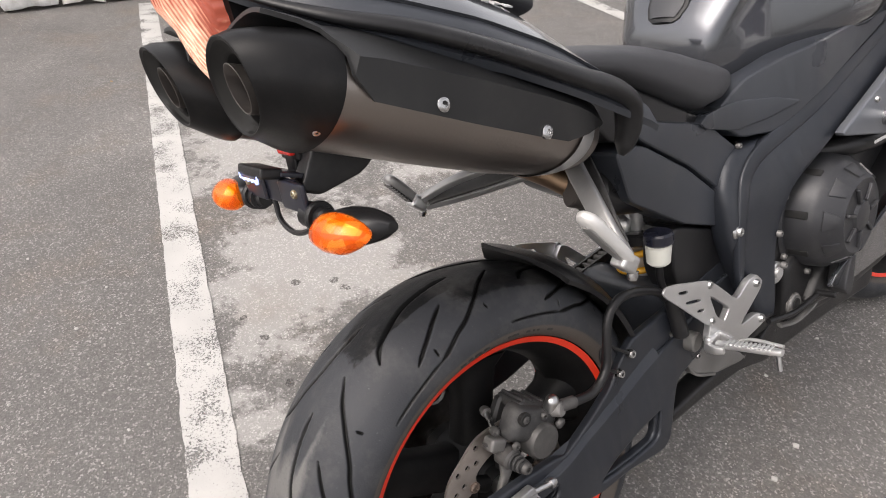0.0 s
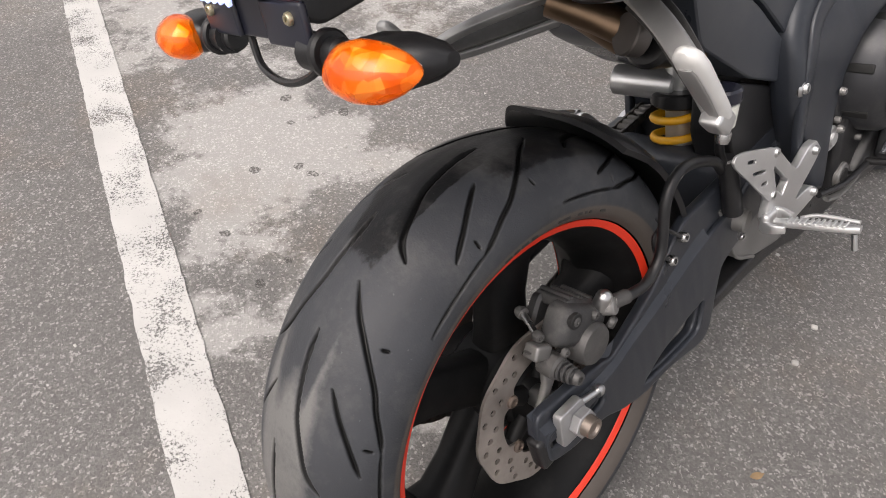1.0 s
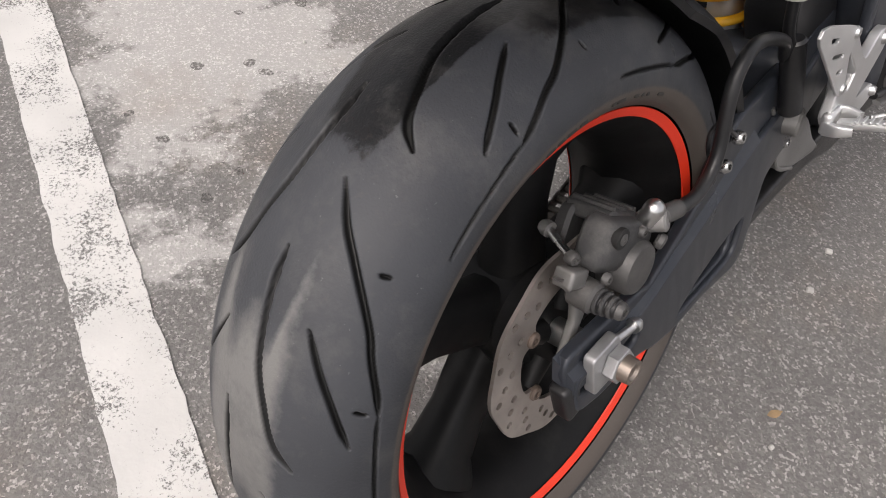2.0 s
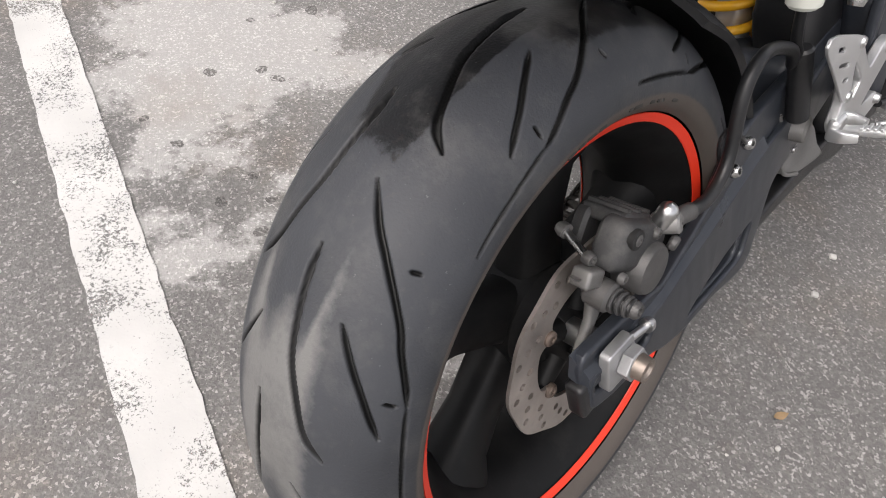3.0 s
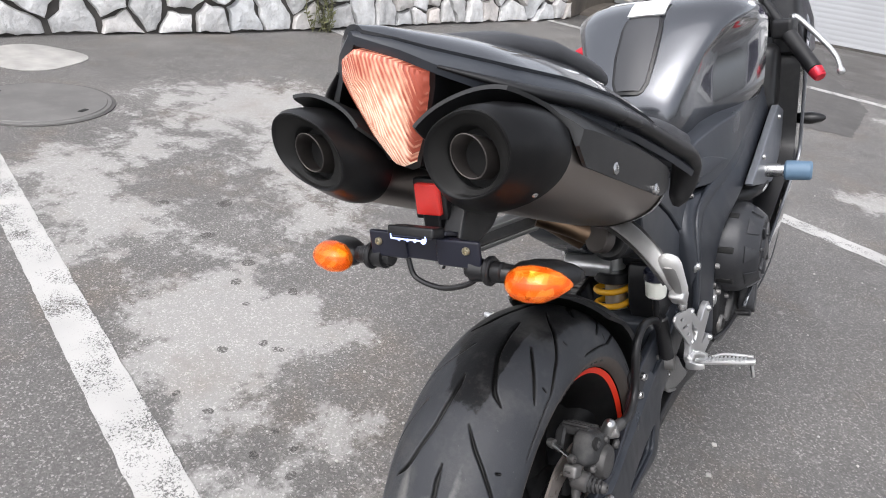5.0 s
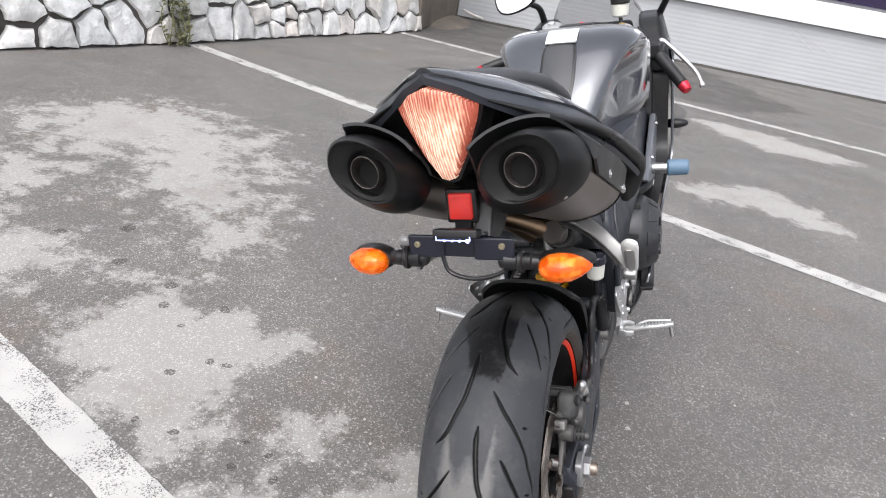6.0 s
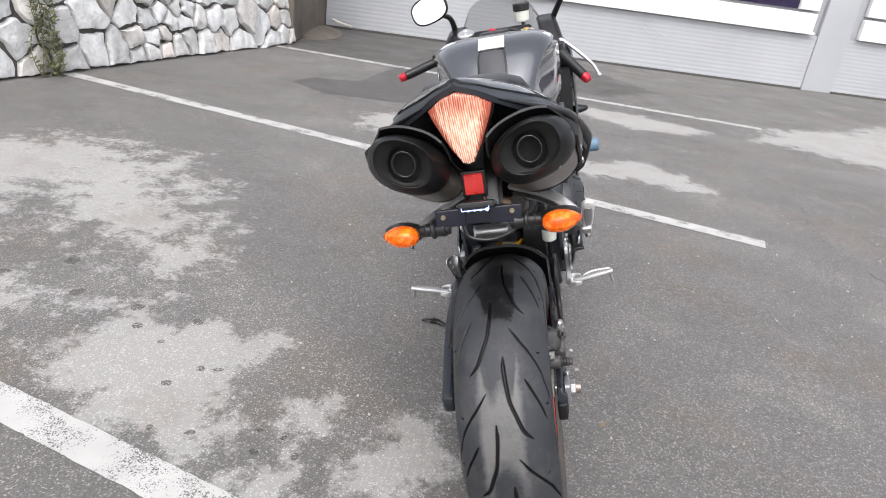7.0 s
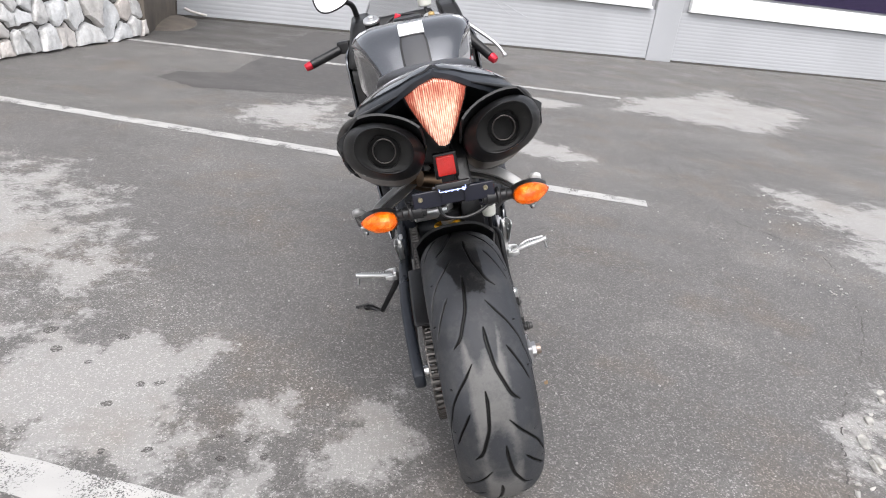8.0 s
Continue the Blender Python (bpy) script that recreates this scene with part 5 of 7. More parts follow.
def build_caliper():
    along, up = Vector((0, 0.86, -0.51)), Vector((0, 0.51, 0.86))
    c = Vector((0, 0.036, 0.414))

    def block(rows, power=5.0, n=28):
        return loft([oval(c + Vector((x, 0, 0)) + along * da + up * du, a, b, along, up, n, power) for x, a, b, da, du in rows])
    cal = part("brake_caliper", block(((0.080, 0.037, 0.022, 0.003, 0), (0.084, 0.041, 0.026, 0.003, 0), (0.102, 0.041, 0.026, 0.003, 0), (0.110, 0.037, 0.022, 0.003, 0.001), (0.114, 0.030, 0.016, 0.003, 0.002))), CAST, bike, "grubby grey cast rear brake caliper")
    part("inner_half", block(((0.046, 0.022, 0.014, 0.003, 0.003), (0.050, 0.029, 0.020, 0.003, 0.003), (0.060, 0.031, 0.022, 0.003, 0.003), (0.064, 0.028, 0.019, 0.003, 0.003))), CAST, cal)
    part("bridge", block(((0.049, 0.020, 0.005, 0.003, 0.020), (0.053, 0.025, 0.008, 0.003, 0.020), (0.096, 0.028, 0.008, 0.003, 0.021), (0.101, 0.023, 0.005, 0.003, 0.020))), CAST, cal)
    for da in (-0.016, 0.004, 0.024):
        part("bridge_rib", block(((0.054, 0.0030, 0.003, da, 0.0285), (0.095, 0.0030, 0.003, da, 0.0290)), 2.5, 10), CAST, cal)
    # the piston bore bulges out of the body
    part("piston_boss", loft([oval((x, 0.044, 0.389), r, r, (0, 1, 0), (0, 0, 1), 30) for x, r in ((0.092, 0.027), (0.117, 0.0262), (0.1215, 0.0235), (0.1225, 0.018))]), CASTMID, cal)
    part("pad_plug", cylinder((0.108, 0.020, 0.436), (0.1158, 0.020, 0.436), 0.0098, n=20, bevel=0.001), HOLE, cal)
    part("plug_screw", bolt((0.1152, 0.020, 0.436), (1, 0, 0), 0.0055, 0.002), CASTMID, cal)
    part("slider_pin", cylinder((0.050, 0.006, 0.426), (0.090, -0.014, 0.424), 0.0040, n=12), STEEL, cal)
    part("pin_head", bolt((0.050, 0.006, 0.4265), (-1, 0.2, 0), 0.0075, 0.009), CASTPALE, cal)
    part("pin_nut", bolt((0.086, -0.012, 0.4245), (1, -0.3, 0), 0.0065, 0.007), CASTMID, cal)
    part("slider_boss", cylinder((0.084, -0.006, 0.386), (0.110, -0.006, 0.384), 0.0150, n=22, bevel=0.003), CASTMID, cal)
    part("slider_sleeve", cylinder((0.108, -0.006, 0.384), (0.130, -0.004, 0.382), 0.0095, n=18, bevel=0.002), BLACK, cal)
    for i in range(3):
        part("boot_rib", cylinder((0.1105 + 0.0062 * i, -0.006, 0.384), (0.1145 + 0.0062 * i, -0.006, 0.384), 0.0125 - 0.001 * i, n=18, bevel=0.001), CAST, cal)
    part("slider_bolt", bolt((0.130, -0.004, 0.382), (1, 0, 0), 0.0085, 0.006), CASTMID, cal)
    for p in ((0.1145, 0.052, 0.424), (0.1145, -0.002, 0.408)):
        part("body_bolt", bolt(p, (1, 0, 0), 0.0055, 0.004), CASTMID, cal)
    # pale bracket that hangs the caliper from the axle
    part("mount_arm", loft([oval((0.0875, y, z), w, 0.005, (0, cy, cz), (1, 0, 0), 16, 3.5) for y, z, w, cy, cz in
                            ((-0.022, 0.412, 0.014, 0.93, -0.36), (-0.012, 0.396, 0.013, 0.93, -0.36), (-0.003, 0.375, 0.010, 0.98, -0.2), (-0.004, 0.352, 0.010, 0.98, 0.15), (-0.016, 0.332, 0.011, 0.9, 0.44), (-0.022, 0.316, 0.012, 0.98, 0.2))]), CASTPALE, cal, "pale caliper mounting arm")
    part("arm_head", box((0.090, -0.018, 0.409), (0.020, 0.026, 0.018), 0.004, (-28, 0, 0)), CASTPALE, cal)
    # hose union with its domed banjo bolt
    part("hose_union", cylinder((0.100, 0.070, 0.418), (0.124, 0.079, 0.424), 0.0105, n=20, bevel=0.002), CASTPALE, cal)
    part("banjo_bolt", loft([oval(Vector((0.112, 0.070, 0.432)) + Vector((0.35, 0.1, 0.93)) * h, r, r, (0.93, 0, -0.35), (0, 1, -0.1), 18) for h, r in ((-0.01, 0.0095), (0.006, 0.0095), (0.010, 0.0085), (0.013, 0.0055), (0.0142, 0.002))]), STEEL, cal, "bright domed banjo bolt")
    part("hose_ferrule", cylinder((0.116, 0.080, 0.424), (0.119, 0.108, 0.418), 0.0088, n=18, bevel=0.002), CASTMID, cal)
    part("bleed_screw", cylinder((0.118, 0.072, 0.405), (0.126, 0.074, 0.402), 0.0075, n=14, bevel=0.002), CASTMID, cal)
    part("brake_hose", tube([(0.117, 0.083, 0.4235), (0.119, 0.115, 0.416), (0.118, 0.150, 0.412), (0.117, 0.180, 0.436), (0.116, 0.190, 0.50), (0.116, 0.213, 0.525),
                             (0.114, 0.253, 0.522), (0.112, 0.308, 0.50), (0.105, 0.343, 0.47)], 0.0068, 12), BLACK, bike, "black rubber rear brake hose")


build_caliper()


def build_hugger():
    n, rings = 24, []
    for i in range(n + 1):
        r = 0.333 - 0.006 * i / n
        w = 0.102 - 0.012 * max(0, 1 - i / 3.0)
        skirt = 0.026 + 0.012 * i / n
        ring = []
        for k in range(25):
            u = -1 + k / 12
            a = radians((72 - 12 * abs(u) ** 2) * (1 - i / n) + 3 * i / n)
            rr = r - skirt * abs(u) ** 2.6
            ring.append((u * w, rr * math.cos(a), AX + rr * math.sin(a)))
        for k in range(24, -1, -1):
            u = -1 + k / 12
            a = radians((72 - 12 * abs(u) ** 2) * (1 - i / n) + 3 * i / n)
            rr = r - 0.006 - skirt * abs(u) ** 2.6
            ring.append((u * (w - 0.004), rr * math.cos(a), AX + rr * math.sin(a)))
        rings.append(ring)
    hug = part("rear_hugger", loft(rings), BLACK, bike, "matt black rear wheel hugger")
    guard = part("chain_guard", plate(rounded([(-0.02, 0.445), (0.05, 0.468), (0.16, 0.485), (0.20, 0.485), (0.20, 0.455), (0.14, 0.445), (0.02, 0.425)], 0.25), x0=-0.132, x1=-0.094, bevel=0.006), BLACK, bike, "black plastic chain guard")


build_hugger()


def build_chain():
    link_bm = join(plate(rounded([(-0.0112, -0.0078), (0.0112, -0.0078), (0.0112, 0.0078), (-0.0112, 0.0078)], 0.35, 2), x0=-0.0125, x1=-0.0090), plate(rounded([(-0.0112, -0.0078), (0.0112, -0.0078), (0.0112, 0.0078), (-0.0112, 0.0078)], 0.35, 2), x0=0.0090, x1=0.0125),
                   cylinder((-0.0135, 0.0, 0), (0.0135, 0.0, 0), 0.0062, n=8))
    me = finish(link_bm, "link", CHAIN)
    path = [(0.56, 0.475), (0.42, 0.455), (0.28, 0.44), (0.14, 0.427), (0.02, 0.4205)]
    path += [(-0.1115 * math.sin(radians(q)), AX + 0.1115 * math.cos(radians(q))) for q in range(15, 180, 15)] + [(0.02, 0.1995), (0.28, 0.27), (0.56, 0.38)]
    p = smooth_path([(0, a, b) for a, b in path], 30)
    chain = new("drive_chain")
    chain.parent = bike
    tagged(chain, "greasy roller drive chain")
    run = 0.0
    for a, b in zip(p, p[1:]):
        run += (b - a).length
        if run >= 0.0159:
            run -= 0.0159
            o = new("link", me)
            o.parent = chain
            d = b - a
            o.matrix_local = Matrix.Translation((-0.1045, b.y, b.z)) @ Matrix.Rotation(math.atan2(d.z, d.y), 4, "X")


build_chain()

EDIR = Vector((0, -0.925, 0.38))  # the silencers' way to the rear
EUP = Vector((0, 0.38, 0.925))


def build_silencer(side):
    u = Vector((1, 0, 0))

    def centre(d):  # d: metres ahead of the outlet along the can
        return Vector((0.102 + 0.055 * d, -0.234, 0.919)) - EDIR * d + EUP * (0.010 * min(1, d / 0.1))
    def slashed(p, d):
        """The rear end is cut on a slant: the upper edge reaches further back."""
        k = 0.62 * max(0.0, min(1.0, (0.075 - d) / 0.06))
        return p + EDIR * (k * (p - centre(d)).dot(EUP))

    def ring(d, a, b, n=40, power=2.2, dx=0, dz=0):
        return [slashed(p, d) for p in oval(centre(d) + u * dx + EUP * (dz + 0.0015), a, b * (0.95 if a > 0.04 else 1.0), u, EUP, n, power, 20)]
    body = part("silencer", flip(loft([ring(0.05, 0.067, 0.047), ring(0.09, 0.072, 0.050), ring(0.2, 0.075, 0.051), ring(0.30, 0.072, 0.050), ring(0.36, 0.064, 0.046), ring(0.395, 0.05, 0.038), ring(0.405, 0.03, 0.024)]), side), TITAN, bike,
                "brushed grey titanium underseat silencer")
    part("end_cap", flip(loft([ring(0.066, 0.0728, 0.0518), ring(0.05, 0.0715, 0.0508), ring(0.03, 0.066, 0.0472), ring(0.012, 0.057, 0.0422), ring(0.003, 0.051, 0.0387), ring(0.0, 0.0497, 0.0377), ring(-0.0006, 0.0483, 0.0367), ring(0.0, 0.0468, 0.0357), ring(0.0015, 0.045, 0.0348)], cap=False), side), CAPBLACK, body, "black conical end cap")
    part("cap_mouth", flip(loft([ring(0.0015, 0.045, 0.0348), ring(0.006, 0.0385, 0.0325), ring(0.009, 0.030, 0.028), ring(0.012, 0.0275, 0.0265)], cap=False), side), SOOTCAP, body, "dull sooty dished mouth")
    part("outlet_throat", flip(loft([ring(0.012, 0.0275, 0.0265), ring(0.016, 0.0272, 0.0262), ring(0.030, 0.027, 0.026)], cap=False), side), HOLE, body)
    part("outlet_pipe", flip(loft([ring(0.028, 0.0198, 0.0198, 28, 2), ring(0.004, 0.0198, 0.0198, 28, 2), ring(0.0035, 0.0190, 0.0190, 28, 2), ring(0.004, 0.0184, 0.0184, 28, 2), ring(0.029, 0.0180, 0.0180, 28, 2)], cap=False), side), SOOTPIPE, body)
    # near-black disc for the darkness inside the pipe
    part("outlet_bore", flip(loft([ring(0.029, 0.0335, 0.0295, 28, 2), ring(0.0275, 0.0335, 0.0295, 28, 2)]), side), HOLE, body)
    # heat shield wrapped over the top and the outer side
    rings = []
    for d, lo, hi, off in ((0.002, 50, 128, 0.020), (0.012, 46, 132, 0.018), (0.030, 41, 138, 0.014), (0.045, 33, 146, 0.010), (0.056, 22, 155, 0.006), (0.064, 8, 156, 0.006), (0.069, -8, 157, 0.006), (0.090, -27, 160, 0.006),
                           (0.2, -31, 160, 0.006), (0.28, -31, 158, 0.006), (0.325, -30, 155, 0.006), (0.355, -17, 150, 0.006), (0.378, -4, 142, 0.006), (0.388, 0, 138, 0.006)):
        a = float(np.interp(d, [0, 0.06, 0.2, 0.3, 0.36, 0.4], [0.062, 0.072, 0.075, 0.072, 0.064, 0.05]))
        b = float(np.interp(d, [0, 0.06, 0.2, 0.3, 0.36, 0.4], [0.0435, 0.050, 0.051, 0.050, 0.046, 0.038]))
        crease, upper = max(3, lo + 1), max(30, lo + 2)
        rise = 0.008 * max(0.0, min(1.0, (20 - lo) / 20)) * max(0.2, min(1.0, (0.40 - d) / 0.08))

        def at(t, o):
            ct, st = math.cos(radians(20)), math.sin(radians(20))
            p, q = (a + o) * sgnpow(math.cos(radians(t)), 0.91), (b + o) * sgnpow(math.sin(radians(t)), 0.91)
            return centre(d) + u * (p * ct - q * st) + EUP * (p * st + q * ct)
        outer, inner = [], []
        for lst, o in ((outer, off), (inner, off - 0.004)):
            keys = [at(lo, o), at(crease, o + rise), at(upper, o)]
            lst += [keys[0].lerp(keys[1], k / 5) for k in range(5)] + [keys[1].lerp(keys[2], k / 5) for k in range(5)]
            lst += [at(upper + (hi - upper) * k / 18, o) for k in range(19)]
        rings.append(outer + inner[::-1])
    shield = part("heat_shield", flip(loft(rings), side), SHIELD, body, "matt black creased exhaust heat shield", 22)
    for p in ((0.1940, 0.036, 0.8190), (0.1872, -0.082, 0.8745)):
        part("shield_bolt", flip(bolt(p, (1, 0, 0.1), 0.0074, 0.003), side), STEEL, body)
    part("cap_rivet", flip(bolt((0.1475, -0.190, 0.8745), (0.75, -0.25, -0.6), 0.0038, 0.0016), side), STEEL, body)
    part("front_band", flip(loft([ring(0.352, 0.0675, 0.0488), ring(0.375, 0.0605, 0.0445), ring(0.380, 0.056, 0.042)], cap=False), side), ALU, body, "pale silencer end band")


build_silencer(1)
build_silencer(-1)
part("link_pipe", tube([(-0.055, 0.215, 0.712), (-0.01, 0.235, 0.692), (0.03, 0.25, 0.672), (0.06, 0.275, 0.656)], 0.020, 18), HEATED, bike, "heat-stained brown exhaust link pipe")
part("link_pipe", tube([(-0.085, 0.255, 0.715), (-0.06, 0.275, 0.685), (-0.01, 0.30, 0.645)], 0.022, 18), HEATED, bike)
part("pipe_clamp", cylinder((0.042, 0.222, 0.678), (0.050, 0.240, 0.670), 0.0245, n=24, bevel=0.002), SOOTPIPE, bike)
part("collector", cylinder((0.052, 0.245, 0.668), (0.07, 0.43, 0.622), 0.036, n=24, bevel=0.006), BLACK, bike)

TAIL_Y = [-0.251, -0.240, -0.210, -0.15, -0.08, 0.0, 0.08, 0.14, 0.18, 0.205]
TAIL_W = [0.003, 0.024, 0.060, 0.132, 0.165, 0.185, 0.200, 0.211, 0.214, 0.205]
TAIL_E = [1.036, 1.029, 1.007, 0.970, 0.943, 0.908, 0.868, 0.834, 0.812, 0.800]
TAIL_T = [1.040, 1.042, 1.036, 1.024, 1.010, 0.990, 0.955, 0.900, 0.868, 0.845]


def tail_shell(y0, y1, umax, lift, thick, drop, n=20):
    rings = []
    for i in range(n + 1):
        y = y0 + (y1 - y0) * i / n
        w, e, t = (float(np.interp(y, TAIL_Y, q)) for q in (TAIL_W, TAIL_E, TAIL_T))
        top, low = [], []
        for k in range(33):
            uu = umax * (-1 + k / 16)
            z = e + (t - e) * (1 - abs(uu) ** 2.4)
            if drop and abs(uu) > 0.93:
                z -= drop * min(1.0, max(0.0, (w - 0.02) / 0.15)) * (abs(uu) - 0.93) / 0.07
            top.append((uu * w, y, z + lift))
            low.append((uu * (w - 0.004), y + 0.002, z + lift - thick))
        rings.append(top + low[::-1])
    return loft(rings)


def build_tail():
    cowl = part("tail_cowl", tail_shell(-0.251, 0.205, 1.0, 0.0, 0.008, 0.016), SATIN, bike, "black arched tail cowl over the silencers")
    part("gloss_panel", tail_shell(-0.246, 0.15, 0.86, 0.005, 0.006, 0.0), GLOSS, cowl, "gloss graphite tail panel")
    for s in (1, -1):
        part("cowl_edge", flip(tube([(0.062, -0.206, 1.000), (0.130, -0.15, 0.966), (0.163, -0.08, 0.940), (0.184, 0.0, 0.905), (0.199, 0.08, 0.866), (0.203, 0.125, 0.846), (0.200, 0.156, 0.824), (0.194, 0.164, 0.795), (0.188, 0.162, 0.772), (0.185, 0.160, 0.760)], (0.003, 0.010, 0.014, 0.016, 0.017, 0.019, 0.021, 0.019, 0.014, 0.005), 16, 8, 0.6), s), BLACK, cowl)
    part("under_tray", box((0, -0.07, 0.955), (0.075, 0.26, 0.06), 0.02, (-12, 0, 0)), BLACK, cowl)
    for i in range(5):
        for s in (1, -1):
            part("badge_bar", box((s * 0.112, 0.015 + 0.016 * i, 0.962 - 0.0052 * i), (0.008, 0.011, 0.002), 0.0005, (-14, s * 22, 0)), PRINT, cowl)
    # tail lamp: a kite between the silencers
    pts = [(0, -0.250, 1.024), (0.025, -0.240, 1.015), (0.051, -0.214, 0.996), (0.046, -0.211, 0.978), (0.026, -0.205, 0.932), (0.009, -0.198, 0.902), (0, -0.197, 0.899),
           (-0.009, -0.198, 0.902), (-0.026, -0.205, 0.932), (-0.046, -0.211, 0.978), (-0.051, -0.214, 0.996), (-0.025, -0.240, 1.015)]
    mid = Vector((0, -0.228, 0.972))
    rings = [[Vector(p) + Vector((0, 0.06, 0)) for p in pts], [Vector(p) for p in pts], [mid.lerp(Vector(p), 0.93) + Vector((0, -0.004, 0)) for p in pts], [mid.lerp(Vector(p), 0.5) + Vector((0, -0.010, 0)) for p in pts]]
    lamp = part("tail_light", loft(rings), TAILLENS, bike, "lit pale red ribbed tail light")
    part("lamp_housing", loft([[mid.lerp(Vector(p), 1.10) + Vector((0, 0.012, 0)) for p in pts], [mid.lerp(Vector(p), 1.10) + Vector((0, 0.08, 0)) for p in pts]]), BLACK, lamp)


build_tail()


def build_seats():
    part("pillion_seat", loft([oval((0, y, z), a, b, n=36, power=2.8) for y, z, a, b in
                               ((-0.135, 1.016, 0.03, 0.006), (-0.12, 1.014, 0.055, 0.012), (-0.07, 1.006, 0.082, 0.018), (0.0, 0.990, 0.098, 0.020), (0.06, 0.968, 0.106, 0.020), (0.10, 0.952, 0.108, 0.020), (0.125, 0.94, 0.106, 0.018), (0.134, 0.934, 0.095, 0.008))]), SEATM, bike, "black vinyl pillion seat")
    part("rider_seat", loft([oval((0, y, (zt + zb) / 2), a, (zt - zb) / 2, n=48, power=3.4) for y, zb, zt, a in
                             ((0.115, 0.868, 0.882, 0.09), (0.125, 0.856, 0.886, 0.110), (0.17, 0.848, 0.882, 0.120), (0.25, 0.826, 0.872, 0.126), (0.33, 0.788, 0.858, 0.130), (0.40, 0.752, 0.838, 0.130), (0.44, 0.735, 0.824, 0.128),
                              (0.485, 0.738, 0.808, 0.124), (0.515, 0.748, 0.795, 0.114), (0.532, 0.757, 0.784, 0.10))]), SEATM, bike, "black vinyl rider seat")


build_seats()


def build_tank():
    tank = part("fuel_tank", loft([oval((0, y, (zt + zb) / 2), w, (zt - zb) / 2, n=48, power=p) for y, w, zt, zb, p in
                                   ((0.505, 0.075, 0.845, 0.76, 2.4), (0.52, 0.092, 0.872, 0.75, 2.6), (0.555, 0.116, 0.918, 0.74, 3.0), (0.60, 0.142, 0.968, 0.73, 3.4), (0.64, 0.163, 1.002, 0.73, 3.8), (0.69, 0.180, 1.020, 0.74, 4.2),
                                    (0.76, 0.191, 1.026, 0.76, 4.4), (0.85, 0.190, 1.018, 0.77, 4.4), (0.94, 0.172, 0.995, 0.78, 4.0), (1.02, 0.14, 0.955, 0.8, 3.4), (1.06, 0.09, 0.92, 0.82, 2.6))]), GLOSS, bike, "gloss graphite fuel tank")
    # knee hollows under a crease along each shoulder
    ys, tops = (0.505, 0.52, 0.555, 0.60, 0.64, 0.69, 0.76, 0.85, 0.94), (0.845, 0.872, 0.918, 0.968, 1.002, 1.020, 1.026, 1.018, 0.995)
    for v in tank.data.vertices:
        x, y, z = v.co
        crease = float(np.interp(y, ys, tops)) - 0.022 - 0.10 * max(0.0, y - 0.60)
        k = max(0.0, min(1.0, (crease - z) / 0.055))
        v.co.x = x * (1 - 0.34 * math.exp(-((y - 0.655) / 0.115) ** 2) * k * k * (3 - 2 * k))
    for name, lift, trim in (("tank_pad", 0.0, 0.0), ("pad_inlay", 0.0022, 0.006)):
        rings = []
        for y, z, w in ((0.512, 0.8600, 0.018), (0.516, 0.8655, 0.028), (0.527, 0.8800, 0.036), (0.555, 0.9235, 0.040), (0.60, 0.973, 0.040), (0.618, 0.989, 0.036), (0.625, 0.9945, 0.026)):
            w -= trim
            rings.append([(x, y + 0.004 * j * j - (0.0045 + lift) * k, z + (0.0035 + lift) * k - 0.002 * j * j) for k in (0, 1) for x, j in (((-w, 1), (-w / 2, 0.5), (0, 0), (w / 2, 0.5), (w, 1)) if k == 0 else ((w, 1), (w / 2, 0.5), (0, 0), (-w / 2, 0.5), (-w, 1)))])
        part(name, loft(rings[1:-1] if trim else rings), BLACK if trim == 0 else SEATM, tank, "black rubber tank pad" if trim == 0 else "")
    rows = [(0.628, 0.9965), (0.655, 1.0115), (0.685, 1.0215)]
    part("sticker", loft([[(x, y - 0.003 * k, z + 0.003 * k) for k in (0, 1) for x in ((-0.036, 0.036) if k == 0 else (0.036, -0.036))] for y, z in rows]), WHITE, tank, "plain white sticker above the pad")
    part("filler_cap", cylinder((0, 0.86, 1.012), (0, 0.86, 1.026), 0.045, n=32, bevel=0.003), BLACK, tank)


build_tank()


